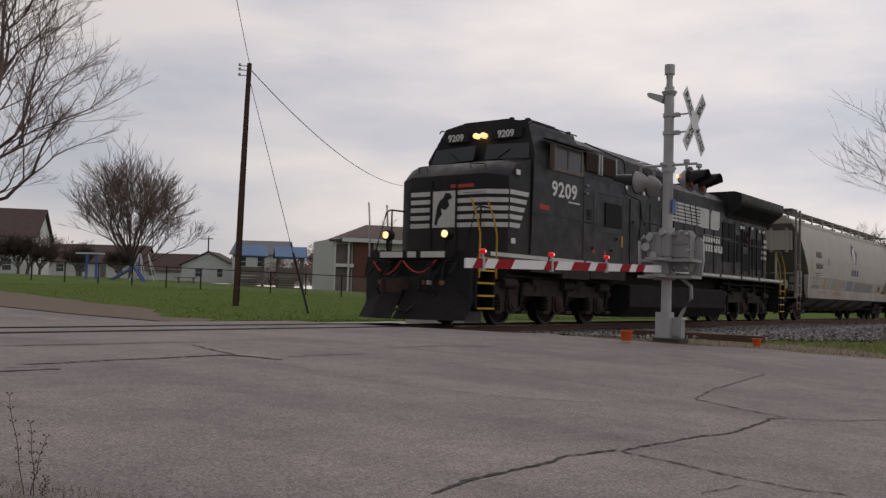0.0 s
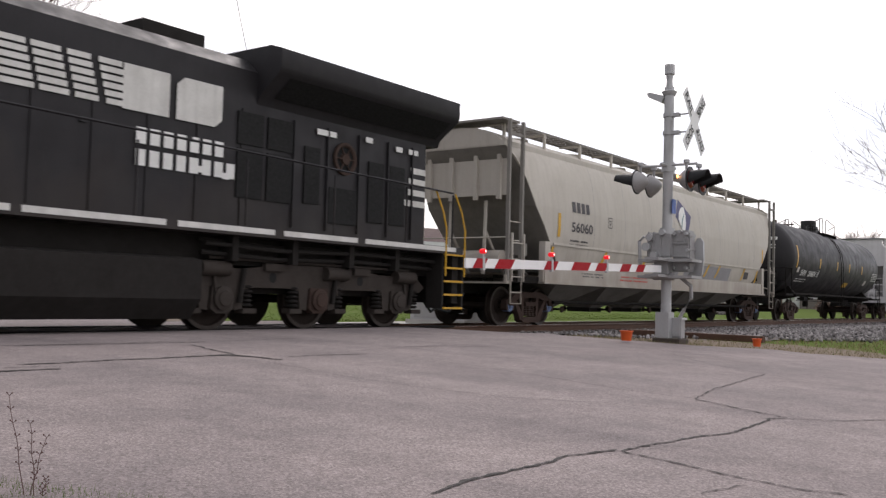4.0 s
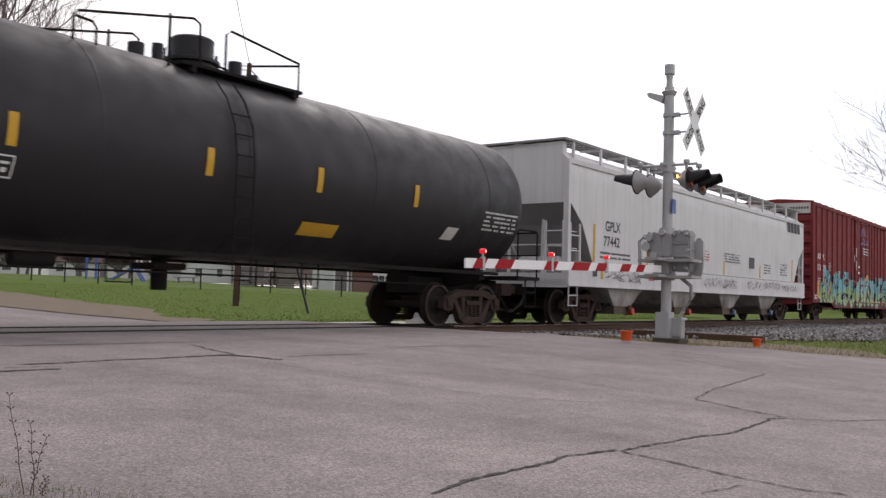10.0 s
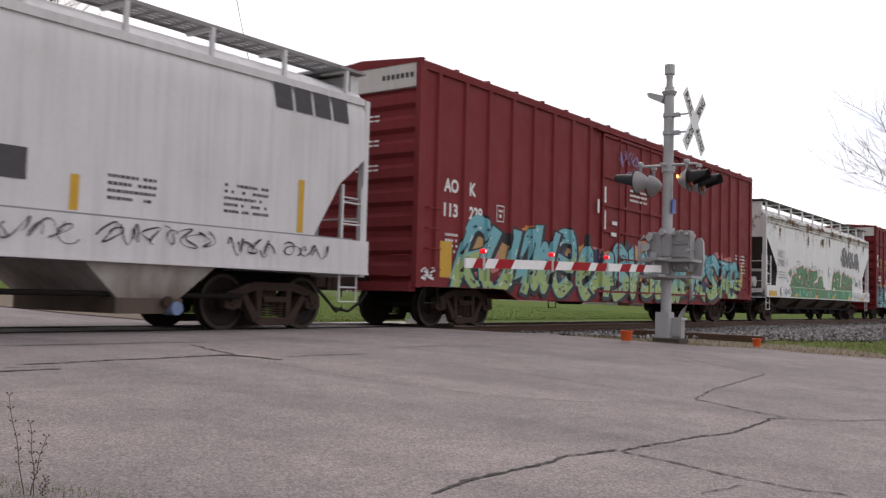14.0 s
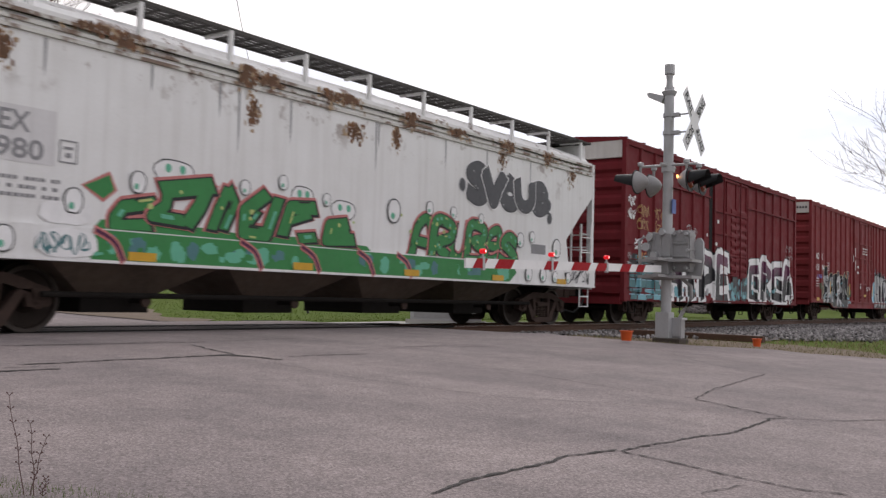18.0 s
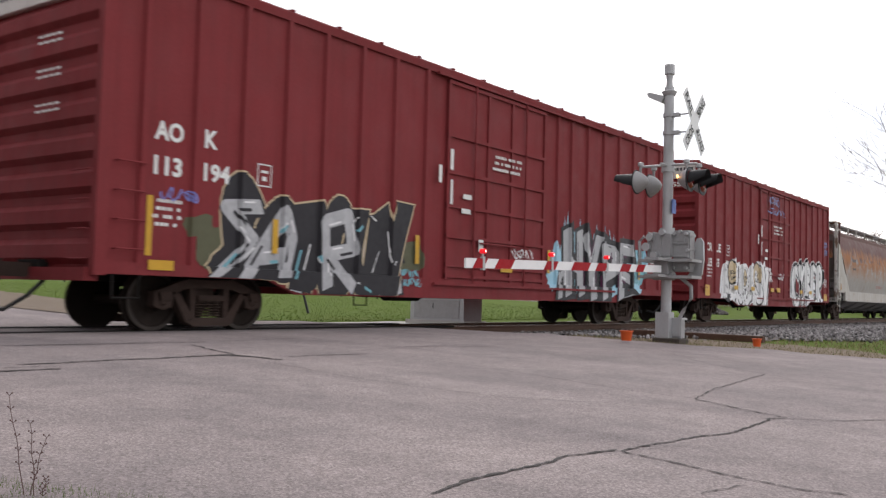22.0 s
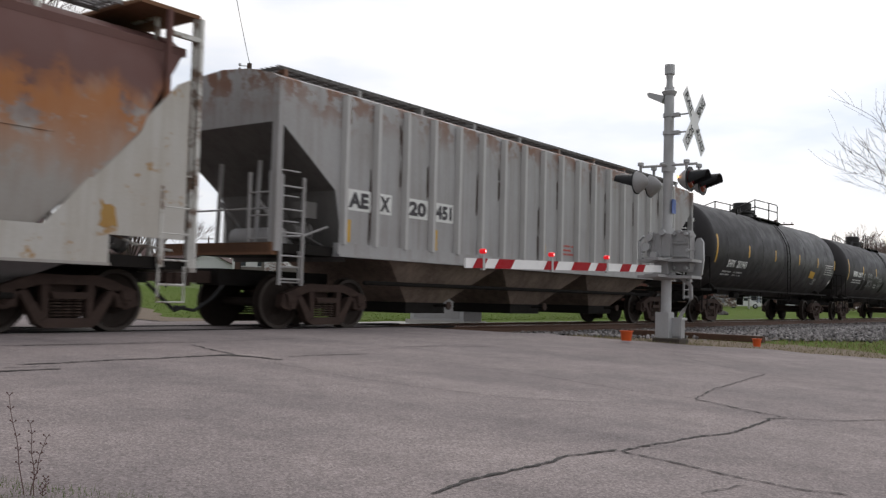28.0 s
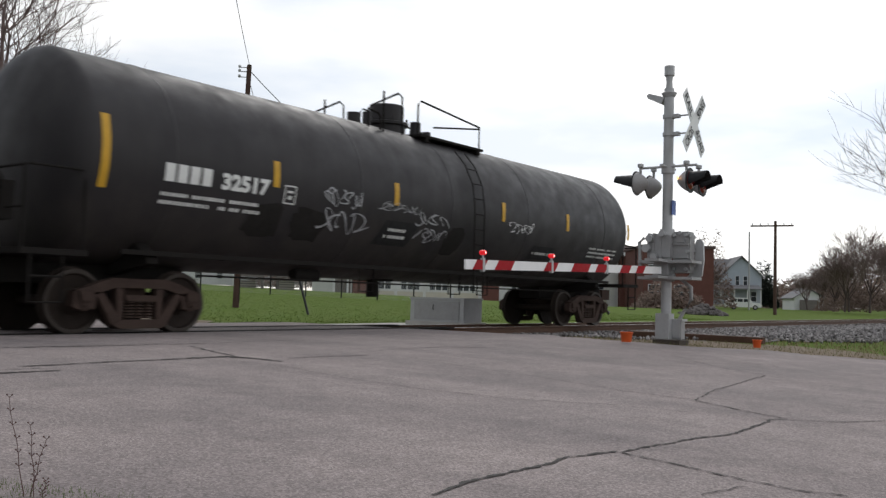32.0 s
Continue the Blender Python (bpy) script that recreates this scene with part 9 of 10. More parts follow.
# -- the vehicles in train order --
def adm_hopper():
    root, sf = hopper("covered_hopper", "dusty light grey barrel-sided covered hopper with a purple diamond emblem", -63.35, 19.4, M["adm"], M["adm_dark"], "barrel", caps="cap_blue", bays=5, bay_span=(2.4, 16.15), low=1.02, board_z=4.74)
    D = M["letter_dark"]
    panel(root, "logo", [(9.44, 3.24), (9.64, 3.56), (9.84, 3.82), (10.26, 3.6), (10.7, 3.36), (10.54, 3.1), (10.27, 2.76), (9.86, 2.98)], M["letter_purple"], sf, slices=0.08, lift=0.012, label="purple diamond emblem")
    panel(root, "logo_leaf", [(9.62, 3.2), (9.72, 3.42), (9.95, 3.58), (10.18, 3.62), (10.22, 3.4), (10.2, 3.1), (10.08, 2.86), (9.94, 2.82), (9.78, 2.95)], M["white"], sf, slices=0.08, lift=0.020, label="pale leaf shape")
    panel(root, "logo_vein", [(9.78, 2.95), (9.9, 3.2), (10.12, 3.42), (10.14, 3.4), (9.95, 3.18), (9.84, 2.94)], SPRAY["teal"], sf, slices=0.08, lift=0.026)
    letter_bars(root, 3, 9.4, 10.95, 2.2, 2.5, M["letter_purple"], sf, 0.08, 0.010, 0.3)
    letter_bars(root, 4, 2.85, 3.82, 2.8, 3.06, D, sf, 0.08, 0.010, 0.28)
    fit_words(root, "56060", 2.82, 3.94, 2.31, 2.56, D, sf, 0.008, slices=0.08, lift=0.010)
    print_block(root, 2.8, 3.8, 1.95, 2.15, 2, D, sf, 4, 0.08)
    framed_print(root, 4.82, 2.55, 0.24, 0.28, D, sf, 0.1)
    print_block(root, 7.8, 8.5, 1.6, 1.85, 3, D, sf, 5, 0.08)
    for a, b, c, d in ((2.5, 3.9, 1.42, 1.58), (8.7, 9.9, 1.4, 1.9), (10.3, 14.4, 1.42, 1.86)):
        panel(root, "paint_patch", [(a, c), (b, c), (b + 0.1, d), (a + 0.12, d)], M["patch_grey"], sf, slices=0.08, lift=0.008, label="grey paint-over patch")
    for a, b in ((4.52, 4.8), (7.06, 7.35), (12.0, 12.3), (13.0, 13.3), (15.6, 15.8)):
        panel(root, "reflector", [(a, 1.5), (a + 0.13, 1.5), (b + 0.13, 1.92), (b, 1.92)], M["reflect"], sf, slices=0.08, lift=0.012, label="yellow reflective stripe")
    for x, z0, z1 in ((2.14, 2.15, 2.72), (17.6, 2.2, 2.7)):
        panel(root, "reflector", rect(x, x + 0.13, z0, z1), M["reflect"], sf, slices=0.08, lift=0.012)
    for x in (1.95, 17.2):
        panel(root, "reflector", [(x - 0.05, 1.45), (x + 0.08, 1.45), (x + 0.14, 1.9), (x + 0.02, 1.9)], M["reflect"], sf, slices=0.08, lift=0.012)
    print_block(root, 5.6, 7.4, 1.16, 1.34, 2, M["red_mark"], -1.55, 8)
    print_block(root, 3.4, 4.6, 1.2, 1.34, 2, D, -1.55, 9)
    panel(root, "placard", rect(15.9, 16.35, 1.55, 1.8), M["letter_dark"], sf, slices=0.08, lift=0.012)
    # vertical weld seams and the lower body ridge
    for x in (4.05, 5.85, 7.6, 9.3, 11.4, 13.2, 15.0, 16.7):
        bm = bmesh.new()
        prev = None
        for i in range(13):
            z = 2.0 + i * 0.17
            y = sf(0, z) - 0.006
            pair = [bm.verts.new((x - 0.006, y, z)), bm.verts.new((x + 0.006, y, z))]
            if prev:
                bm.faces.new((prev[0], prev[1], pair[1], pair[0]))
            prev = pair
        part("weld_seam", bm, M["patch_grey"], root)
    quick_box("body_ridge", (2.0, 17.4, sf(0, 1.97) - 0.02, sf(0, 1.97) + 0.05, 1.94, 2.0), M["adm"], root, bevel=0.01)
    # box posts at the sill ends
    for x in (1.55, 17.6):
        quick_box("sill_end_post", (x, x + 0.25, -1.57, -1.40, 1.02, 2.0), M["adm"], root, bevel=0.015)


def tank_one():
    root, sf = tank_car("tank_car", "matt black tank car with white lettering and yellow reflectors", -42.0, 17.05, M["tank"], 4.27, 1.57, 8.4, (5.75, 10.1), 8.05)
    tank_marks(root, sf, (1.02, 4.55, 7.6, 9.95, 12.6), (2.24, 3.16))
    fit_words(root, "SHPX", 1.85, 2.72, 1.93, 2.18, M["white"], sf, 0.010, 0.0, slices=0.06, lift=0.012)
    fit_words(root, "206604", 3.0, 4.15, 1.93, 2.18, M["white"], sf, 0.010, 0.0, slices=0.06, lift=0.012)
    print_block(root, 1.6, 3.2, 1.66, 1.84, 2, M["white"], sf, 4, 0.06, 0.012)
    framed_print(root, 4.4, 1.95, 0.24, 0.28, M["white"], sf, 0.06)
    panel(root, "placard", rect(1.22, 1.5, 2.05, 2.28), M["end_white"], sf, slices=0.06, lift=0.012)
    panel(root, "placard", rect(9.8, 10.7, 1.62, 1.84), M["reflect"], sf, slices=0.06, lift=0.012, label="yellow hazard notice")
    print_block(root, 15.0, 16.3, 2.05, 2.5, 5, M["white"], sf, 6, 0.06, 0.012)
    panel(root, "placard", [(13.7, 1.8), (14.1, 1.8), (14.2, 2.05), (13.8, 2.05)], M["end_white"], sf, slices=0.06, lift=0.012)
    end_print(root, 0.0, 2.70, 1.57)


def end_print(root, x, cz, r=1.5, head=0.7):
    """White marks on the tank's leading head."""
    bm = bmesh.new()
    rng = random.Random(3)
    for y0, y1, z in ((-0.95, -0.1, 3.35), (-0.9, -0.35, 3.12), (-0.9, -0.4, 3.0)):
        y = y0
        while y < y1:
            w = 0.09
            h = 0.13 if z > 3.3 else 0.05
            pts = []
            for a, b in ((y, z), (y + w * 0.75, z), (y + w * 0.75, z + h), (y, z + h)):
                d = min(0.98, math.hypot(a, b - cz) / r)
                pts.append(bm.verts.new((x + head * (1 - math.sqrt(1 - d * d)) - 0.012, a, b)))
            bm.faces.new(pts)
            y += w
    tagged(part("end_lettering", bm, M["white"], root, smooth=False), "small white marks", kind="stuff")


def gplx_hopper():
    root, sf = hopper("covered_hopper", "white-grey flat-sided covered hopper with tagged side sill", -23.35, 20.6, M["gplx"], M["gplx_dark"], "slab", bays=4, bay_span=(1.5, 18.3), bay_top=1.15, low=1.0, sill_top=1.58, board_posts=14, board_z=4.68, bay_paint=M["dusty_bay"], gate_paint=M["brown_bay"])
    D = M["letter_dark"]
    fit_words(root, "GPLX", 2.02, 2.92, 2.46, 2.74, D, sf, 0.008)
    fit_words(root, "77442", 1.94, 2.88, 2.07, 2.34, D, sf, 0.008)
    print_block(root, 1.75, 3.6, 1.72, 1.95, 2, D, sf, 1)
    framed_print(root, 4.4, 2.2, 0.26, 0.34, D, sf)
    marks(root, sf, (1.33, 4.62, 7.68, 10.9, 14.75), 0.13, 1.63, 2.1)
    panel(root, "reflector", rect(1.33, 1.46, 1.63, 2.6), M["reflect"], sf, lift=0.008)
    panel(root, "reflector", rect(18.85, 18.98, 1.63, 2.5), M["reflect"], sf, lift=0.008)
    print_block(root, 7.95, 9.6, 2.02, 2.38, 4, M["red_mark"], sf, 2)
    print_block(root, 11.0, 12.6, 2.05, 2.4, 4, D, sf, 3)
    print_block(root, 15.3, 16.1, 1.8, 2.2, 4, D, sf, 4)
    print_block(root, 17.3, 18.2, 1.8, 2.3, 5, D, sf, 5)
    panel(root, "placard", rect(13.55, 14.15, 1.95, 2.35), D, sf, lift=0.008)
    letter_bars(root, 4, 18.3, 20.1, 3.62, 4.02, D, -1.535, lift=0.012, gap=0.16, lean=-0.08)
    y = -1.59
    for a, b, c, d, s in ((1.95, 3.1, 1.14, 1.52, 1), (3.2, 4.15, 1.12, 1.45, 2), (9.0, 12.05, 1.16, 1.5, 3), (13.2, 14.8, 1.16, 1.52, 4), (15.2, 17.1, 1.2, 1.54, 5), (17.4, 18.3, 1.16, 1.48, 6), (18.5, 19.5, 1.2, 1.46, 8)):
        scribble(root, a, b, c, d, "black" if a > 15 else "grey", y, s, 0.045, max(3, int((b - a) / 0.3)))
    panel(root, "reflector", rect(1.7, 1.85, 1.2, 1.42), M["reflect"], y)
    panel(root, "placard", rect(1.25, 1.5, 1.25, 1.42), D, y)
    # thin grey strip drawn in place of the shadow line over the sill
    quick_box("sill_seam", (0.4, 20.2, -1.556, -1.52, 1.585, 1.605), M["patch_grey"], root, "dark strip drawn as a shadow line above the sill")
    panel(root, "placard", rect(4.7, 5.1, 1.25, 1.42), M["red_mark"], y)
    for i in range(4):
        c = 1.5 + (20.6 - 3.8) / 4 * (i + 0.5)
        bm = bmesh.new()
        lathe(bm, [(-1.46, 0.02), (-1.46, 0.1), (-1.2, 0.11)], "y", 14, (c + 0.38, 0, 0.36))
        part("outlet_cap", bm, M["red_mark"] if i in (0, 1) else M["cap_blue"], root, "coloured outlet cap")


def aok_one():
    posts = [0.62, 1.56, 2.45, 3.39, 4.32, 5.24, 6.16, 7.1, 12.35, 13.05, 13.91, 14.8, 15.7, 16.6, 17.5, 18.4]
    root, sk, side = boxcar("boxcar", "red sixty-foot boxcar with a band of blue graffiti", -1.3, 19.75, 5.25, M["box_a"], posts, (7.75, 11.6), low=0.82)
    red_boxcar_marks(root, sk, "AO", ("K",), ("113", "229"), (0.88, 1.78), 19.75)
    door_marks(root, 7.75, 3.85, 1)
    fl = belly_floor(19.75, 0.82)
    graffiti_shapes(root, 1.4, 19.05, 0.85, 2.4, ["orange", "pink", "gold", "black", "navy"], 120, side, 3, (0.35, 0.9), lift=0.003)
    for glyphs, a, b, top, seed in (("RUA7e", 1.5, 6.3, 2.3, 21), ("e5BVSU", 6.5, 12.1, 2.05, 22), ("7ARS3e", 12.4, 18.3, 2.2, 23)):
        st = wildstyle(root, glyphs, a, b, 0.66, top, 0.3, seed, [(0.09, "black", 0.03, -0.03), (0.01, "sky", -0.01, 0.01), (-0.015, "fade_sky", 0, 0)], side, 0.006, 0.5, jitter=0.1, floor=fl, overlap=0.1)
        glints(root, st, "white", side, 0.027, seed, 0.03, 0.3, 0.3, fl)
        glints(root, st, "black", side, 0.0275, seed + 5, 0.04, 0.25, 0.3, fl)
        glints(root, st, "navy", side, 0.028, seed + 9, 0.06, 0.1, 0.2, fl)
    st = letter_strokes("1", 18.0, 18.7, 1.1, 1.55, 0.1, 26, lean=0.2)
    piece(root, st, [(0.06, "navy", 0, 0), (0.0, "lime", 0, 0)], side, 0.026)
    scribble(root, 8.6, 9.9, 4.25, 4.75, "violet", -1.6, 31, 0.06, 5)
    scribble(root, 8.6, 10.4, 3.85, 4.2, "violet", -1.6, 32, 0.05, 5)
    panel(root, "reflector", rect(0.8, 1.2, 1.02, 1.75), M["reflect"], sk, lift=0.0065)
    panel(root, "reflector", rect(18.66, 18.78, 1.25, 2.1), M["reflect"], sk, lift=0.03)
    scribble(root, 0.15, 0.55, 0.95, 1.2, "white", sk - 0.056, 3, 0.08, 1)


def white_hopper():
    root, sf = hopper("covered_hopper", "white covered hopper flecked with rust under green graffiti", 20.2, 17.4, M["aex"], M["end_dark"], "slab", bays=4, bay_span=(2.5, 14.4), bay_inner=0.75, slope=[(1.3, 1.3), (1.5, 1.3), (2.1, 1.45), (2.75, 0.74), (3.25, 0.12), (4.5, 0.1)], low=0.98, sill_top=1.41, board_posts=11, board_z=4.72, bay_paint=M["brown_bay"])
    for z in (3.8, 3.91, 4.02):
        quick_box("top_rib", (0.2, 17.2, -1.565, -1.45, z, z + 0.05), M["aex_rib"], root)
    D = M["letter_dark"]
    panel(root, "paint_patch", rect(1.42, 2.5, 2.16, 2.86), M["gplx"], sf, lift=0.004, label="greyer repainted patch")
    fit_words(root, "AEX", 1.49, 2.15, 2.54, 2.8, M["patch_grey"], sf, 0.008)
    fit_words(root, "7980", 1.5, 2.34, 2.2, 2.46, M["patch_grey"], sf, 0.008)
    framed_print(root, 2.55, 2.22, 0.26, 0.3, M["patch_grey"], sf)
    print_block(root, 1.5, 2.6, 1.7, 2.02, 3, M["patch_grey"], sf, 2)
    # wild green letters that run down over the sill
    up = lambda x: 1.43
    letters = [
        [([(4.02, 1.84), (3.53, 1.74), (3.41, 1.58), (3.42, 1.46), (3.94, 1.52)], 0.17)],
        [([(4.17, 2.04), (5.01, 2.19)], 0.24), ([(4.94, 2.14), (4.81, 1.86), (4.61, 1.59)], 0.22), ([(4.24, 2.01), (4.21, 1.82), (3.99, 1.66), (4.51, 1.63)], 0.16)],
        [([(5.34, 2.17), (5.18, 1.85), (5.07, 1.57)], 0.17), ([(5.36, 2.17), (5.48, 1.98), (5.29, 1.58)], 0.15)],
        [([(6.11, 2.17), (5.69, 1.88), (5.68, 1.55), (6.14, 1.54), (6.37, 2.11)], 0.21), ([(5.96, 1.88), (5.81, 1.70)], 0.08)],
        [([(7.21, 2.06), (6.67, 2.02), (6.51, 1.59)], 0.22), ([(6.62, 1.79), (7.10, 1.93)], 0.12), ([(6.90, 1.53), (7.24, 1.57)], 0.16)],
        [([(8.01, 1.86), (7.58, 1.80), (7.52, 1.55), (8.19, 1.59)], 0.20), ([(7.65, 1.69), (8.05, 1.74)], 0.12)],
    ]
    coats = [(0.06, "pink", 0, 0.005), (0.035, "black", 0.012, -0.012), (0.0, "green", 0, 0)]
    panel(root, "graffiti", [(3.1, 1.42), (8.7, 1.42), (8.6, 1.5), (7.2, 1.56), (5.6, 1.52), (3.9, 1.6), (3.2, 1.54)], SPRAY["green"], sf, lift=0.0032, label="green sprayed ground under the letters")
    every = []
    for k, st in enumerate(letters):
        piece(root, st, coats, sf, 0.004 + 0.01 * (k % 2), up)
        every += st
    for grow, colour, lift in ((0.05, "pink", 0.004), (0.0, "green", 0.007)):
        panel(root, "graffiti", [(2.93 - grow, 1.97), (3.3, 2.15 + grow), (3.38 + grow, 1.95), (3.22, 1.82 - grow)], SPRAY[colour], sf, lift=lift, label="sprayed green dart")
    for st, seed in ((every, 51), (wildstyle(root, "ARUBeS", 9.9, 13.6, 1.3, 2.2, 0.2, 52, coats, sf, 0.004, 0.15, -0.1, floor=up), 52)):
        glints(root, st, "black", sf, 0.0245, seed, 0.025, 0.42, 0.25, up)
        glints(root, st, "mint", sf, 0.025, seed + 3, 0.06, 0.1, 0.22, up)
        glints(root, st, "lime", sf, 0.0255, seed + 4, 0.035, 0.3, 0.12, up)
    rng = random.Random(53)
    bm = bmesh.new()
    for i in range(18):
        x, z, r = rng.uniform(3.6, 13.2), rng.uniform(1.7, 2.2), rng.uniform(0.02, 0.05)
        bm.faces.new([bm.verts.new((p, -0.00002 * i, q)) for p, q in blob_outline(x - r, x + r, z - r, z + r, i, 9, 0.2, 1.0)])
    tagged(part("graffiti", lay_on(bm, 0, 0, sf, 0.0215), SPRAY["lime"], root, smooth=False), "lime spray dots", kind="stuff")
    for x, z, r in ((1.43, 2.05, 0.15), (1.84, 1.2, 0.15), (3.74, 2.10, 0.14), (2.78, 1.75, 0.15), (5.67, 2.24, 0.11), (6.47, 2.41, 0.11), (7.49, 2.23, 0.10), (9.3, 2.2, 0.2), (10.4, 2.36, 0.12), (11.2, 2.34, 0.11), (12.2, 2.3, 0.1), (13.8, 1.95, 0.15), (14.3, 2.05, 0.12), (15.45, 1.85, 0.2), (14.1, 1.2, 0.15), (14.75, 1.2, 0.15), (15.3, 1.17, 0.12), (15.95, 1.17, 0.12)):
        on = sf if z - r > 1.41 else -1.59
        panel(root, "graffiti", blob_outline(x - r, x + r, z - r * 1.2, z + r * 1.2, int(x * 10), 18, 0.06, 0.9), SPRAY["black"], on, lift=0.0225, label="sprayed bubble outline")
        panel(root, "graffiti", blob_outline(x - r * 0.86, x + r * 0.86, z - r * 1.08, z + r * 1.08, int(x * 10), 18, 0.06, 0.9), SPRAY["white"], on, lift=0.025, label="white sprayed bubble")
        panel(root, "graffiti", blob_outline(x - r * 0.5, x + r * 0.1, z - r * 0.8, z - r * 0.1, int(x * 7), 12, 0.2, 1.0), SPRAY["mint"], on, lift=0.0275, label="pale green sprayed spot")
    panel(root, "graffiti", [(3.05, 0.99), (13.3, 0.99), (13.6, 1.2), (13.5, 1.4), (3.25, 1.4), (2.95, 1.25)], SPRAY["green"], -1.59, lift=0.003, label="green sprayed band along the sill")
    graffiti_shapes(root, 3.0, 13.5, 1.0, 1.39, ["mint", "teal", "green", "mint"], 60, -1.59, 7, (0.12, 0.45), lift=0.005)
    for x in (3.1, 5.6, 6.9, 8.3, 9.4):
        strokes = [(rounded([(x, 1.39), (x + 0.28, 1.25), (x + 0.42, 1.01)]), 0.05)]
        piece(root, strokes, [(0.03, "pink", 0, 0), (0.0, "purple", 0, 0)], -1.59, 0.009)
    for x0, x1, z0, z1 in ((3.99, 4.70, 2.16, 2.48), (6.68, 7.18, 2.07, 2.39), (7.62, 8.25, 1.93, 2.25)):
        for grow, colour, lift in ((0.02, "black", 0.0005), (0.0, "white", 0.0022)):
            panel(root, "graffiti", blob_outline(x0 - grow, x1 + grow, z0 - grow, z1 + grow, 3, 18, 0.08, 0.8), SPRAY[colour], sf, lift=lift, label="white sprayed cloud")
        for f in (0.35, 0.7):
            panel(root, "graffiti", blob_outline(x0 + (x1 - x0) * f - 0.06, x0 + (x1 - x0) * f + 0.06, z0 + 0.13, z0 + 0.27, 4, 12, 0.2, 1.0), SPRAY["mint"], sf, lift=0.0034, label="pale green sprayed spot")
    # the white cloud where the letters begin
    panel(root, "graffiti", blob_outline(2.25, 3.15, 1.0, 1.39, 5, 24, 0.1, 0.7), SPRAY["white"], -1.59, lift=0.0125, label="white sprayed cloud")
    panel(root, "graffiti", blob_outline(2.3, 3.1, 1.43, 1.74, 6, 24, 0.1, 0.7), SPRAY["white"], sf, lift=0.018, label="white sprayed cloud")
    scribble(root, 2.3, 3.0, 1.03, 1.34, "teal", -1.59, 54, 0.06, 5, lift=0.016)
    scribble(root, 15.8, 17.1, 1.02, 1.39, "black", -1.59, 55, 0.05, 5, lift=0.014)
    for x in (3.6, 6.7, 9.6, 12.6, 15.4):
        panel(root, "reflector", rect(x, x + 0.45, 1.01, 1.13), M["reflect"], -1.59, lift=0.022)
    # dark balloon letters high on the side
    st = wildstyle(root, "SVOUe", 11.75, 14.9, 2.56, 3.5, 0.31, 64, [(0.04, "white", 0, 0), (0.015, "black", 0, 0), (0.0, "grey", 0, 0)], sf, 0.004, 0.0, -0.2, 0.03)
    glints(root, st, "silver", sf, 0.0255, 65, 0.025, 0.4, 0.16)
    for x, z in ((11.5, 2.95), (15.05, 2.85), (15.1, 2.55)):
        panel(root, "graffiti", blob_outline(x - 0.13, x + 0.13, z - 0.16, z + 0.16, int(x * 9), 14, 0.1, 1.0), SPRAY["silver"], sf, lift=0.006, label="pale spray outline")
        panel(root, "graffiti", blob_outline(x - 0.11, x + 0.11, z - 0.14, z + 0.14, int(x * 9), 14, 0.1, 1.0), SPRAY["grey"], sf, lift=0.009, label="dark sprayed dot")
    # rust that has eaten through under the eave
    for i, (x, z, w, h, n) in enumerate(((1.76, 3.55, 0.14, 0.3, 26), (2.92, 4.08, 0.35, 0.1, 22), (3.44, 4.0, 0.25, 0.13, 24), (5.63, 4.02, 0.2, 0.22, 46), (5.78, 3.45, 0.11, 0.24, 28),
                                         (6.1, 4.0, 0.35, 0.12, 34), (7.6, 4.02, 0.4, 0.12, 26), (8.0, 4.05, 0.25, 0.14, 30), (8.18, 3.5, 0.26, 0.16, 38), (9.35, 3.6, 0.11, 0.2, 34), (9.75, 4.0, 0.22, 0.2, 30),
                                         (11.3, 3.98, 0.35, 0.12, 24), (13.0, 3.7, 0.15, 0.3, 26), (13.2, 4.0, 0.3, 0.14, 26), (15.0, 3.95, 0.3, 0.2, 26), (16.2, 3.7, 0.2, 0.3, 26))):
        for paint, lift, spread, k in (("tan_rust", 0.003, 1.25, n), ("rust", 0.0045, 1.0, n), ("dark_rust", 0.006, 0.75, n)):
            bm = bmesh.new()
            for j in range(k):
                cx, cz = x + rng.gauss(0, w * 0.5) * spread, z + rng.gauss(0, h * 0.5) * spread
                sx, sz = rng.uniform(0.01, 0.05), rng.uniform(0.015, 0.075)
                cz = min(cz, 4.1)
                bm.faces.new([bm.verts.new((p, -0.00002 * j, q)) for p, q in blob_outline(cx - sx, cx + sx, cz - sz, cz + sz, 300 + 50 * i + j, 9, 0.5, 0.9)])
            tagged(part("rust_patch", lay_on(bm, 0, 0, -1.568 if z > 3.8 else sf, lift), M[paint], root, smooth=False), "flaking rust specks", kind="stuff")
    # thin dirty water runs down from the eave
    for i, (x, top, length) in enumerate(((5.12, 3.78, 0.55), (5.5, 3.78, 1.05), (6.6, 3.78, 0.75), (8.75, 3.78, 0.95), (8.82, 3.78, 0.5), (10.9, 3.78, 0.6), (12.4, 3.78, 0.8), (14.2, 3.78, 0.7), (3.9, 3.78, 0.4), (2.3, 3.78, 0.5))):
        panel(root, "water_stain", [(x - 0.02, top), (x + 0.03, top), (x + 0.022, top - length * 0.6), (x + 0.002, top - length), (x - 0.012, top - length * 0.7)], M["water_run"], sf, lift=0.003, label="grey water streak")
    panel(root, "placard", rect(14.3, 14.95, 1.68, 1.9), M["patch_grey"], sf, lift=0.006)
    quick_box("sill_guard", (0.3, 1.2, -1.61, -1.585, 1.0, 1.2), M["reflect"], root)


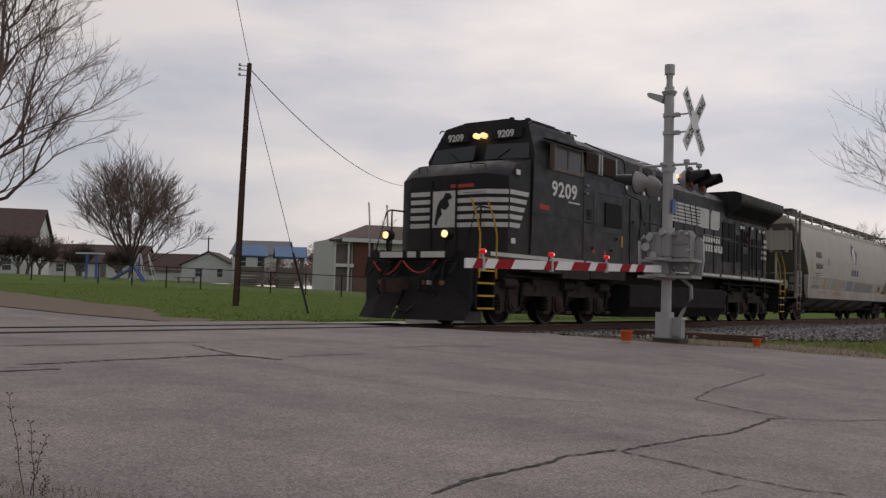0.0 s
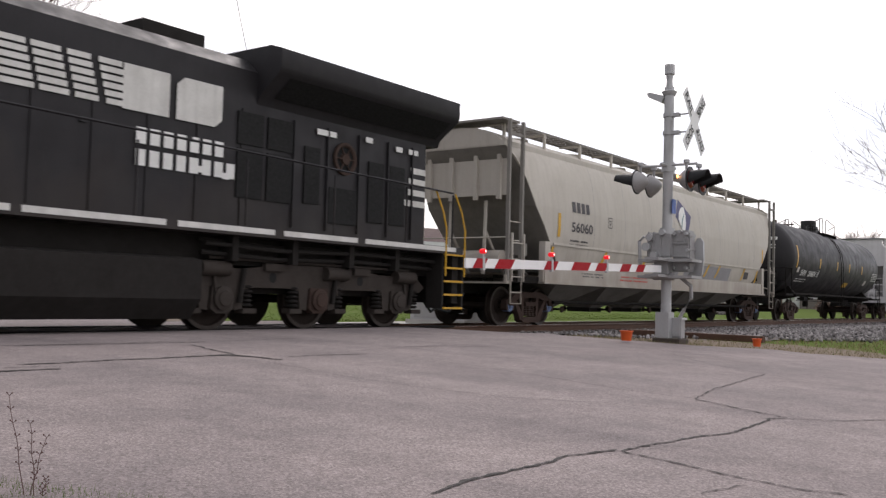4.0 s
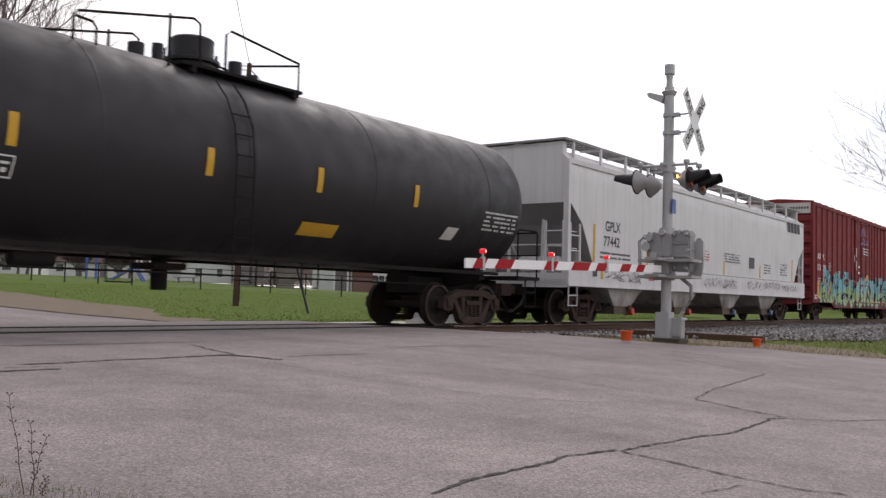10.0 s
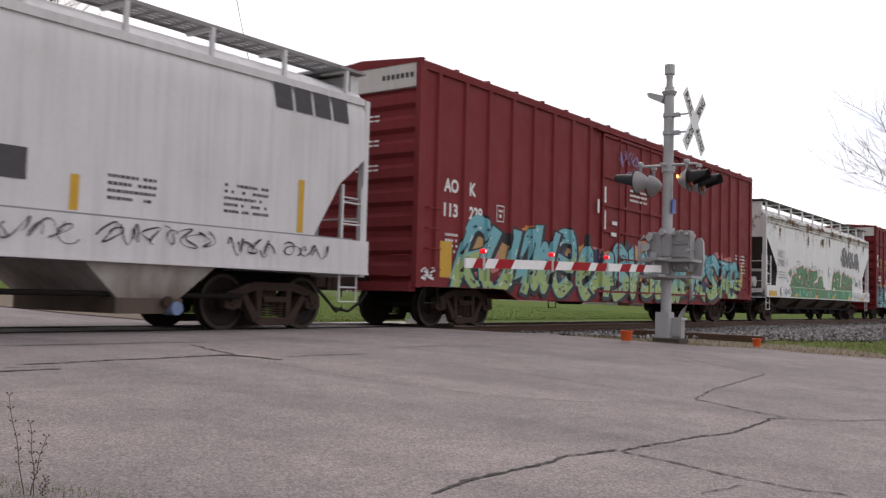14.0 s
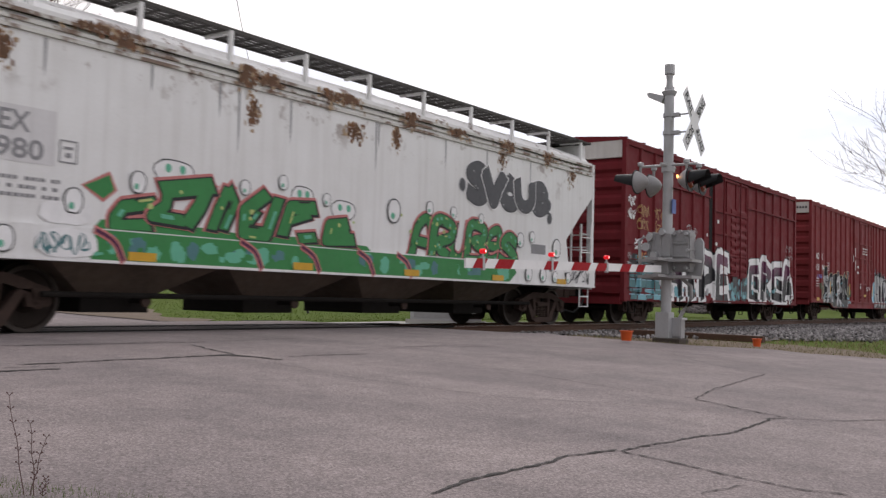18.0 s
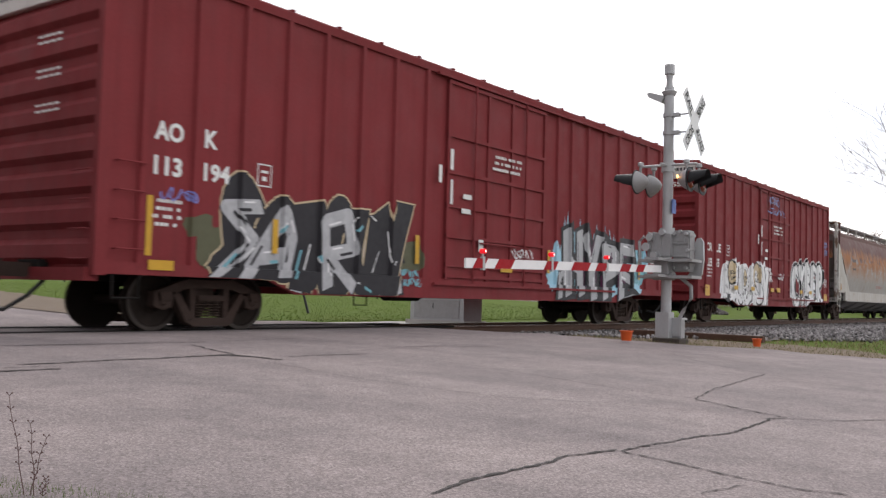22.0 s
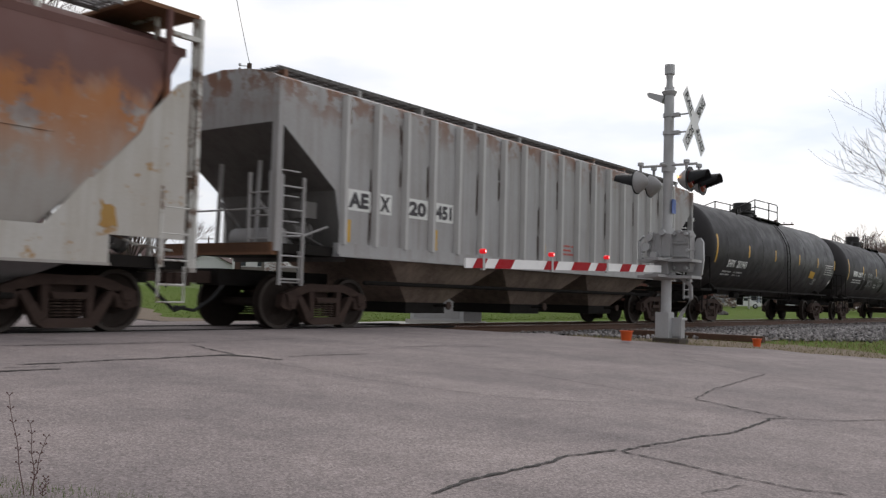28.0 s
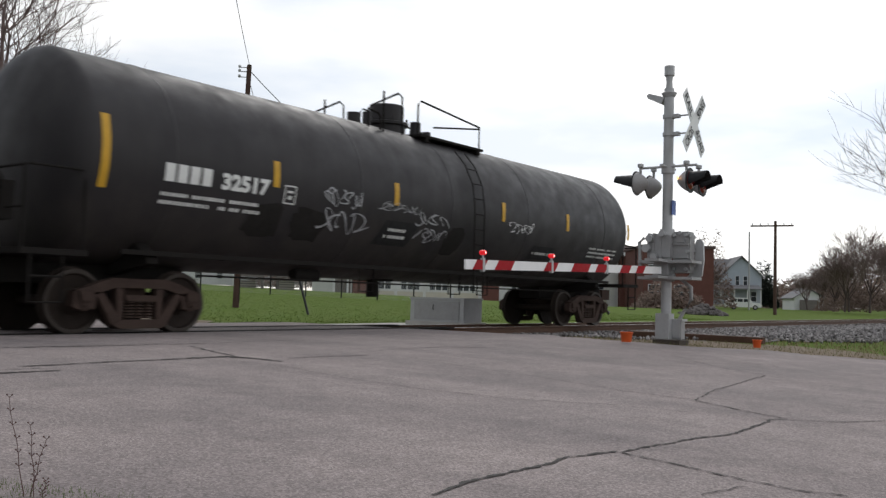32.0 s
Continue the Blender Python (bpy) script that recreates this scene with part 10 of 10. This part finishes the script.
def hype_boxcar():
    posts = [1.0, 1.98, 2.97, 3.95, 4.95, 5.9, 10.2, 11.2, 12.2, 13.2, 14.2, 15.2]
    root, sk, side = boxcar("boxcar", "dark red fifty-foot boxcar covered in white graffiti letters", 39.4, 16.2, 5.12, M["box_b"], posts, (6.75, 10.0), low=0.66, belly=False)
    # long rail over the panels, dark slot beside the door, pressed door panels
    for a, b in ((0.15, 6.4), (10.1, 16.05)):
        quick_box("side_rail", (a, b, -1.58, -1.51, 4.1, 4.16), M["box_b"], root)
    quick_box("door_gap", (6.42, 6.7, -1.52, -1.505, 0.95, 4.85), M["grille"], root)
    for i in range(10):
        z = 1.2 + i * 0.28
        bm = bmesh.new()
        prism(bm, [(-1.55, z), (-1.585, z + 0.08), (-1.585, z + 0.16), (-1.55, z + 0.24)], "x", 8.4, 9.9)
        part("door_corrugation", bm, M["box_b"], root, smooth=False)
    fl = belly_floor(16.2, 0.66, False)
    # masonry painted in teal blocks on a dark ground
    rng = random.Random(12)
    graffiti_shapes(root, 0.25, 2.7, 0.68, 2.1, ["black", "black"], 26, side, 41, (0.5, 0.9), lift=0.003)
    blocks = {"teal": [], "sky": [], "pale_sky": []}
    z = 0.7
    while z < 1.95:
        h = rng.uniform(0.14, 0.27)
        x = 0.25 + rng.uniform(0, 0.2)
        while x < 2.35:
            w = rng.uniform(0.16, 0.6)
            if rng.random() < 0.8 and not (z > 1.5 and x < 0.6):
                blocks[rng.choice(("teal", "teal", "teal", "sky"))].append((x, x + w - 0.04, z, z + h - 0.04))
                blocks["pale_sky"].append((x + 0.02, x + w - 0.08, z + h - 0.065, z + h - 0.045))
            x += w
        z += h
    for k, (col, cells) in enumerate(blocks.items()):
        bm = bmesh.new()
        for c in cells:
            j = [rng.uniform(-0.04, 0.04) for _ in range(8)] if col != "pale_sky" else [0] * 8
            bm.faces.new([bm.verts.new((p + j[2 * i], 0, q + j[2 * i + 1])) for i, (p, q) in enumerate(rect(*c))])
        part("graffiti", lay_on(bm, 0, 0, side, 0.008 + 0.003 * k), SPRAY[col], root, "sprayed stone blocks", smooth=False)
    scribble(root, 0.85, 1.45, 1.8, 2.05, "orange", side, 31, 0.07, 3, lift=0.022)
    scribble(root, 1.85, 2.5, 1.75, 2.0, "orange", side, 32, 0.07, 3, lift=0.022)
    # the large word, white ground with purple and black letters
    st = letter_strokes("HYPE", 2.8, 8.1, 0.55, 2.36, 0.44, 61, jitter=0.03)
    piece(root, st, [(0.17, "black", 0.03, 0.03), (0.14, "white", 0, 0)], side, 0.012, fl)
    graffiti_shapes(root, 2.2, 7.8, 0.68, 2.2, ["white", "white"], 34, side, 44, (0.5, 0.9), lift=0.0165)
    graffiti_shapes(root, 2.2, 7.8, 0.75, 1.6, ["silver"], 9, side, 45, (0.2, 0.45), lift=0.0185)
    piece(root, st, [(-0.03, "fade_purple", 0, 0)], side, 0.022, fl)
    glints(root, st, "white", side, 0.026, 62, 0.03, 0.42, 0.5, fl)
    graffiti_shapes(root, 3.2, 6.4, 0.72, 1.15, ["sky", "teal"], 7, side, 46, (0.16, 0.34), lift=0.027)
    graffiti_shapes(root, 8.0, 10.1, 0.68, 1.65, ["black", "black"], 22, side, 47, (0.4, 0.8), lift=0.010)
    graffiti_shapes(root, 8.0, 10.3, 0.7, 1.65, ["teal", "sky", "teal"], 26, side, 48, (0.18, 0.4), lift=0.014)
    # the second word: outlined boxes
    st = letter_strokes("1215", 10.25, 15.75, 0.6, 2.36, 0.5, 63, jitter=0.03)
    piece(root, st, [(0.2, "black", 0.0, 0.0), (0.17, "white", 0, 0), (-0.045, "fade_purple", 0.02, -0.02)], side, 0.016, fl)
    graffiti_shapes(root, 10.4, 15.4, 0.8, 1.7, ["teal", "sky"], 9, side, 49, (0.18, 0.34), lift=0.026)
    glints(root, st, "white", side, 0.029, 64, 0.04, 0.5, 0.7, fl)
    scribble(root, 0.1, 0.7, 2.9, 3.6, "white", side, 91, 0.07, 3)
    scribble(root, 0.85, 1.6, 2.65, 3.4, "gold", side, 92, 0.055, 4)
    scribble(root, 1.95, 2.8, 2.6, 3.4, "gold", side, 93, 0.055, 4)
    scribble(root, 0.7, 1.2, 2.1, 2.4, "white", side, 94, 0.08, 3)
    scribble(root, 0.1, 0.5, 1.55, 2.0, "silver", side, 95, 0.05, 2)
    scribble(root, 3.2, 3.8, 2.5, 2.75, "white", side, 96, 0.045, 4)
    scribble(root, 4.5, 5.3, 2.45, 3.1, "silver", side, 97, 0.05, 4)
    scribble(root, 14.9, 15.8, 2.35, 3.1, "silver", side, 98, 0.035, 3)
    for x, z, w in ((6.9, 3.3, 0.22), (6.75, 2.55, 0.2), (7.2, 2.4, 0.25), (5.95, 2.8, 0.12)):
        panel(root, "placard", blob_outline(x, x + w, z, z + 0.14, int(x * 10), 10, 0.25), M["white"], -1.6, lift=0.006)


def aok_two():
    posts = [0.69, 1.6, 2.52, 3.42, 4.3, 5.24, 6.18, 7.15, 12.35, 13.05, 13.91, 14.8, 15.7, 16.6, 17.5, 18.4]
    root, sk, side = boxcar("boxcar", "red sixty-foot boxcar with silver graffiti", 58.0, 19.35, 5.25, M["box_a"], posts, (7.8, 11.7), low=0.82)
    red_boxcar_marks(root, sk, "AO", ("K",), ("113", "194"), (0.88, 1.77), 19.35)
    door_marks(root, 7.8, 3.9, 2)
    fl = belly_floor(19.35, 0.82)
    graffiti_shapes(root, 1.4, 7.3, 0.84, 1.8, ["olive", "olive"], 40, side, 13, (0.5, 1.0), lift=0.003)
    st = letter_strokes("SA3eUV", 2.15, 6.5, 0.62, 2.15, 0.22, 71, lean=0.15, jitter=0.14, ease=True)
    piece(root, st, [(0.18, "cream", 0, 0), (0.15, "black", 0, 0)], side, 0.003, fl)
    st = wildstyle(root, "4A3RZ5", 2.15, 6.5, 0.62, 2.15, 0.27, 71, [(0.035, "black", 0.02, -0.02), (0.0, "fade_silver", 0, 0)], side, 0.009, 0.2, jitter=0.14, floor=fl, ease=False, overlap=0.12)
    glints(root, st, "white", side, 0.024, 72, 0.03, 0.3, 0.6, fl)
    glints(root, st, "black", side, 0.0245, 73, 0.05, 0.2, 0.7, fl)
    glints(root, st, "sky", side, 0.025, 74, 0.05, 0.38, 0.35, fl)
    scribble(root, 1.05, 1.6, 1.9, 2.1, "violet", side, 70, 0.07, 3)
    scribble(root, 6.3, 7.0, 0.8, 1.15, "sky", side, 72, 0.06, 5)
    graffiti_shapes(root, 11.75, 17.6, 0.72, 2.2, ["pale_sky", "sky", "pale_sky"], 60, side, 14, (0.5, 1.0), lift=0.003)
    rng = random.Random(15)
    bm = bmesh.new()
    for i in range(34):
        x = 12.1 + i * 0.16
        top = 2.62 - 0.016 * i - (0.35 if i < 3 else 0)
        bm.faces.new([bm.verts.new((x, -0.0001 * i, 1.5)), bm.verts.new((x + 0.34, -0.0001 * i, 1.5)), bm.verts.new((x + 0.24, -0.0001 * i, top - 0.25)), bm.verts.new((x + 0.12 + rng.uniform(-0.1, 0.1), -0.0001 * i, top + rng.uniform(-0.2, 0.25)))])
    part("graffiti", lay_on(bm, 0, 0, side, 0.008), SPRAY["pale_sky"], root, "sprayed blue flames", smooth=False)
    st = letter_strokes("HYPE", 12.75, 16.7, 0.66, 2.42, 0.3, 75, jitter=0.05, rise=-0.3)
    st.append(([(12.5, 0.7), (12.55, 1.2), (12.95, 1.5)], 0.2))
    piece(root, st, [(0.17, "black", 0.07, -0.03), (0.0, "silver", 0, 0)], side, 0.014, fl)
    glints(root, st, "white", side, 0.021, 76, 0.05, 0.25, 0.4, fl)
    glints(root, st, "purple", side, 0.0215, 77, 0.05, 0.62, 0.7, fl)
    glints(root, st, "grey", side, 0.022, 78, 0.03, 0.3, 0.6, fl)
    panel(root, "reflector", rect(0.8, 0.9, 1.1, 1.95), M["reflect"], sk, lift=0.0065)
    panel(root, "reflector", rect(0.82, 1.25, 0.9, 1.04), M["reflect"], -1.57, lift=0.0045)
    for x in (3.15, 6.85, 11.9, 16.95):
        panel(root, "reflector", rect(x, x + 0.12, 1.25, 1.8), M["reflect"], sk, lift=0.05)
    scribble(root, 10.2, 11.2, 1.5, 1.75, "white", -1.6, 74, 0.06, 4)


def crle():
    posts = [0.75, 1.6, 2.5, 3.44, 4.3, 5.2, 10.75, 11.6, 12.5, 13.4, 14.3, 15.2]
    root, sk, side = boxcar("boxcar", "red fifty-foot boxcar with cream and white graffiti", 79.45, 16.1, 5.2, M["box_a"], posts, (6.15, 9.95), low=0.82)
    red_boxcar_marks(root, sk, "CR", ("LE",), ("119", "55", "7"), (0.84, 1.69), 16.1, -0.38)
    door_marks(root, 6.15, 3.8, 3)
    t = lettering("CRLE 119557", 0.2, 0.006)
    xs = [v.co.x for v in t.verts]
    for v in t.verts:
        v.co = Vector((0.008, 0.75 - (v.co.x - min(xs)) / (max(xs) - min(xs)) * 1.9, 4.42 + v.co.z))
    part("end_mark", t, M["white"], root, "white reporting mark on the end", smooth=False)
    fl = belly_floor(16.1, 0.82)
    st = letter_strokes("A3UeASV", 2.3, 7.0, 0.62, 2.05, 0.27, 81, jitter=0.08, ease=True)
    piece(root, st, [(0.16, "white", 0, 0), (0.05, "black", 0.04, -0.03), (0.0, "white", 0, 0)], side, 0.004, fl)
    graffiti_shapes(root, 2.4, 6.8, 0.7, 1.2, ["black", "white", "white"], 16, side, 84, (0.2, 0.5), lift=0.016)
    for i, (x, z, r) in enumerate(((3.2, 1.75, 0.42), (5.88, 1.75, 0.44), (4.55, 1.6, 0.3))):
        panel(root, "graffiti", blob_outline(x - r, x + r, z - r * 1.1, z + r * 1.1, 80 + i, 20, 0.06, 0.95), SPRAY["black"], side, lift=0.022, label="sprayed outline")
        panel(root, "graffiti", blob_outline(x - r * 0.85, x + r * 0.85, z - r * 0.95, z + r * 0.95, 80 + i, 20, 0.06, 0.95), SPRAY["cream"], side, lift=0.025, label="cream sprayed disc")
        scribble(root, x - r * 0.6, x + r * 0.6, z - r * 0.7, z + r * 0.2, "black", side, 86 + i, 0.06, 2, lift=0.028)
    glints(root, st, "black", side, 0.021, 82, 0.05, 0.35, 0.8, fl)
    st = letter_strokes("CYBER", 10.45, 15.0, 0.62, 2.35, 0.26, 83, jitter=0.04, rise=0.1, ease=True)
    piece(root, st, [(0.17, "white", 0, 0), (0.13, "black", 0.02, 0.0), (0.015, "white", 0, 0)], side, 0.004, fl)
    glints(root, st, "grey", side, 0.015, 85, 0.035, 0.3, 0.6, fl)
    scribble(root, 7.0, 8.3, 4.45, 4.85, "blue", -1.6, 83, 0.06, 5)
    scribble(root, 7.0, 9.2, 4.1, 4.4, "blue", -1.6, 84, 0.05, 5)
    scribble(root, 15.35, 15.95, 2.9, 3.6, "blue", side, 85, 0.06, 3)
    scribble(root, 6.85, 7.5, 1.5, 1.95, "white", -1.6, 71, 0.06, 2)
    scribble(root, 8.3, 9.0, 1.6, 1.9, "white", -1.6, 84, 0.06, 3)
    scribble(root, 15.4, 15.9, 1.5, 1.9, "white", side, 156, 0.06, 2)
    scribble(root, 9.9, 10.4, 0.95, 1.2, "white", side, 157, 0.08, 2)
    for x in (3.2, 5.0, 7.3, 8.1, 11.2, 12.6):
        panel(root, "reflector", rect(x, x + 0.4, 1.15, 1.29), M["reflect"], -1.6, lift=0.03)
    panel(root, "reflector", rect(0.6, 1.0, 0.9, 1.25), M["reflect"], -1.57, lift=0.0045)
    panel(root, "reflector", rect(15.2, 15.75, 0.9, 1.2), M["reflect"], -1.57, lift=0.0045)


def rusty_hopper():
    root, sf = hopper("covered_hopper", "rusting barrel-sided covered hopper with rust-brown upper sides", 97.27, 19.8, M["rusthop"], M["gplx_dark"], "barrel", posts_paint=M["aex_rib"], bays=6, bay_span=(2.7, 17.9), low=0.95, board_z=4.74, sill_paint=M["rusthop_low"])
    for s, x0 in ((1, 0.0), (-1, 19.8)):
        bm = bmesh.new()
        prism(bm, [(x0 + s * 0.25, 1.35), (x0 + s * 2.5, 1.35), (x0 + s * 0.45, 3.6), (x0 + s * 0.25, 3.7)], "y", -1.53, -1.50)
        part("end_gusset", bm, M["rusthop_low"], root, "pale triangular end plate")
        # roof end platform
        a, b = sorted((x0 + s * 0.05, x0 + s * 1.1))
        quick_box("roof_platform", (a, b, -1.45, 1.45, 4.66, 4.72), M["rust"], root)
        for y in (-1.4, -0.5):
            quick_box("platform_post", (x0 + s * 0.1 - 0.03, x0 + s * 0.1 + 0.03, y - 0.03, y + 0.03, 1.0, 4.66), M["aex_rib"], root)
    D = M["letter_dark"]
    letter_bars(root, 4, 2.9, 3.7, 2.9, 3.05, D, sf, 0.08, 0.010)
    letter_bars(root, 4, 2.9, 3.6, 2.5, 2.65, D, sf, 0.08, 0.010)
    framed_print(root, 15.4, 1.75, 0.5, 0.36, D, sf, 0.08)
    quick_box("body_ridge", (2.4, 17.4, sf(0, 2.6) - 0.015, sf(0, 2.6) + 0.05, 2.6, 2.65), M["rusthop"], root, bevel=0.01)
    print_block(root, 8.6, 10.0, 1.7, 1.85, 2, M["red_mark"], sf, 3, 0.08, 0.01)
    for x in (18.1, 0.5):
        panel(root, "rust_patch", blob_outline(x, x + 0.35, 1.4, 1.85, 5, 18, 0.5), M["yellow_rust"], -1.53, lift=0.006)


def ribbed_hopper():
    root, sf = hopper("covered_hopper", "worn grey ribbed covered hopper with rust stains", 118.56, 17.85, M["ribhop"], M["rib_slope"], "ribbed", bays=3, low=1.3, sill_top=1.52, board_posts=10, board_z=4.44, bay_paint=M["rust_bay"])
    bm = bmesh.new()
    prism(bm, [(-0.06, 0.0), (-0.042, -0.11), (0.042, -0.11), (0.06, 0.0)], "z", 1.5, 4.12)
    rib = mesh_of("side_post", bm, M["rib_post"], smooth=False)
    bm = bmesh.new()
    n = 18
    xs = [1.64 + i * 0.857 for i in range(n)]
    for x in xs:
        share("side_post", rib, root, pose(x, -1.478, 0))
        share("side_post", rib, root, pose(x, 1.478, 0, 0, 0, 180))
    for a, t in ((0, "AE"), (1, "X"), (2, "20"), (3, "451")):
        x0, x1 = xs[a] + 0.1, xs[a + 1] - 0.1
        panel(root, "placard", rect(x0, x1 if a != 1 else x0 + 0.4, 2.12, 2.5), M["white"], sf, lift=0.005)
        fit_words(root, t, x0 + 0.06, (x1 if a != 1 else x0 + 0.4) - 0.06, 2.17, 2.45, M["letter_dark"], sf, 0.02, lift=0.010)
    for i in (0, 3, 8, 15):
        panel(root, "reflector", rect(xs[i] + 0.1, xs[i] + 0.24, 1.55, 1.95), M["reflect"], sf, lift=0.006)
    print_block(root, xs[9] + 0.1, xs[9] + 0.75, 1.7, 2.0, 3, M["red_mark"], sf, 4)
    print_block(root, xs[14] + 0.1, xs[14] + 0.7, 1.75, 2.1, 4, M["letter_dark"], sf, 5)
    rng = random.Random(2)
    # dark strips left of some ribs: rust streaks plus the ribs' painted shade
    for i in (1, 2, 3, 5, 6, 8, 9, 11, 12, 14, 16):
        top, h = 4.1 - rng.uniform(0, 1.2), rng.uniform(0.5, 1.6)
        panel(root, "grime_streak", blob_outline(xs[i] - 0.15 - rng.uniform(0, 0.03), xs[i] - 0.07, top - h, top, 30 + i, 18, 0.35, 0.6), M["rib_shade_rust"], sf, lift=0.003, label="dark streak of rust and painted shade beside a rib")
    for i in (0, 2, 4, 7, 8, 9, 11, 13, 15):
        panel(root, "rust_patch", blob_outline(xs[i] + 0.08, xs[i] + 0.14 + rng.uniform(0, 0.08), 3.5 + rng.uniform(-0.6, 0.3), 4.1, i, 16, 0.5, 0.8), M["dark_rust"], sf, lift=0.004, label="streak of rust")
    bm = bmesh.new()
    bm.faces.new([bm.verts.new((0.13, y, z)) for y, z in ((-1.3, 3.6), (-0.7, 3.6), (-0.7, 4.05), (-1.3, 4.05))])
    part("end_placard", bm, M["white"], root, smooth=False)


def tank_two():
    root, sf = tank_car("tank_car", "grimy black tank car with an open railed platform", 137.59, 16.9, M["tank_old"], 4.2, 1.6, 8.0, (5.0, 10.05), 8.6, head=0.45, inset=0.25, boxed=True)
    tank_marks(root, sf, (0.85, 4.1, 7.21, 10.47, 13.32, 16.21), (2.03, 2.97))
    fit_words(root, "SHPX", 2.1, 2.85, 1.92, 2.18, M["white"], sf, 0.012, 0.0, slices=0.06, lift=0.012)
    fit_words(root, "201943", 3.05, 4.05, 1.92, 2.18, M["white"], sf, 0.012, 0.0, slices=0.06, lift=0.012)
    print_block(root, 1.9, 2.8, 1.62, 1.82, 2, M["white"], sf, 4, 0.06, 0.012)
    print_block(root, 3.1, 3.9, 1.62, 1.82, 2, M["white"], sf, 5, 0.06, 0.012)
    panel(root, "placard", rect(5.1, 5.8, 1.85, 2.1), M["black"], sf, slices=0.06, lift=0.012)
    panel(root, "placard", [(12.35, 1.88), (13.1, 1.84), (13.1, 2.12), (12.35, 2.16)], M["reflect"], sf, slices=0.06, lift=0.012, label="yellow hazard notice")
    print_block(root, 14.6, 15.9, 2.05, 2.55, 5, M["white"], sf, 6, 0.06, 0.012)
    framed_print(root, 13.2, 1.62, 0.45, 0.24, M["white"], sf, 0.06)
    panel(root, "placard", [(16.0, 1.62), (16.16, 1.76), (16.0, 1.9), (15.84, 1.76)], M["white"], sf, slices=0.06, lift=0.012, label="white diamond placard")
    end_print(root, 0.25, 2.60, 1.6, 0.45)


def tank_three():
    root, sf = tank_car("tank_car", "old streaked black tank car at the train's end", 156.02, 17.4, M["tank_old"], 4.1, 1.57, 8.4, (6.9, 10.7), 9.4, head=0.5, inset=0.15)
    tank_marks(root, sf, (0.75, 3.85, 6.9, 10.6, 13.5, 16.9), (2.0, 3.0))
    letter_bars(root, 4, 1.72, 2.6, 2.2, 2.46, M["white"], sf, 0.06, 0.012)
    fit_words(root, "32517", 2.75, 3.72, 2.18, 2.44, M["white"], sf, 0.02, slices=0.06, lift=0.012)
    print_block(root, 1.7, 3.6, 1.85, 2.08, 2, M["white"], sf, 4, 0.06, 0.012)
    framed_print(root, 4.05, 2.1, 0.26, 0.3, M["white"], sf, 0.06)
    scribble(root, 5.0, 6.0, 2.15, 2.5, "silver", sf, 11, 0.05, 3, slices=0.06)
    scribble(root, 5.0, 6.2, 1.7, 2.15, "silver", sf, 12, 0.06, 3, slices=0.06)
    scribble(root, 6.5, 7.6, 2.2, 2.4, "silver", sf, 13, 0.03, 4, slices=0.06)
    scribble(root, 7.6, 8.6, 1.7, 2.3, "silver", sf, 14, 0.05, 3, slices=0.06)
    scribble(root, 10.9, 11.9, 2.1, 2.4, "white", sf, 15, 0.04, 4, slices=0.06)
    panel(root, "placard", [(6.5, 1.6), (7.5, 1.6), (7.7, 2.05), (6.7, 2.05)], M["black"], sf, slices=0.06, lift=0.014)
    print_block(root, 6.75, 7.4, 1.7, 1.95, 2, M["white"], sf, 8, 0.06, 0.018)
    panel(root, "placard", [(12.0, 1.6), (13.0, 1.6), (13.1, 1.9), (12.1, 1.9)], M["black"], sf, slices=0.06, lift=0.014)
    print_block(root, 12.15, 12.95, 1.68, 1.8, 1, M["white"], sf, 9, 0.06, 0.018)
    print_block(root, 14.8, 16.4, 1.75, 2.05, 3, M["white"], sf, 10, 0.06, 0.012)
    for a, b, s in ((4.3, 5.2, 3), (8.6, 9.3, 4), (3.3, 4.2, 6)):
        panel(root, "dust_stain", blob_outline(a, b, 1.5, 2.1, s, 18, 0.3), M["loco_low"], sf, slices=0.06, lift=0.010)


for build in (adm_hopper, tank_one, gplx_hopper, aok_one, white_hopper, hype_boxcar, aok_two, crle, rusty_hopper, ribbed_hopper, tank_two, tank_three):
    build()


# ---- motion of the train ----
def motions():
    times = [k / 2 for k in range(65)]
    for root, front in MOVING:
        walk(root, [(t, pose(front - travelled(t), TRACK_Y, 0)) for t in times])
    turns = [2 * k / FPS for k in range(481)]
    gone = [travelled(t) for t in turns]
    for ws, x, r in ROLLING:
        walk(ws, [(t, pose(x, 0, r, 0, math.degrees(-s / r), 0)) for t, s in zip(turns, gone)])


bpy.data.scenes.remove(LETTER_SCENE)
motions()
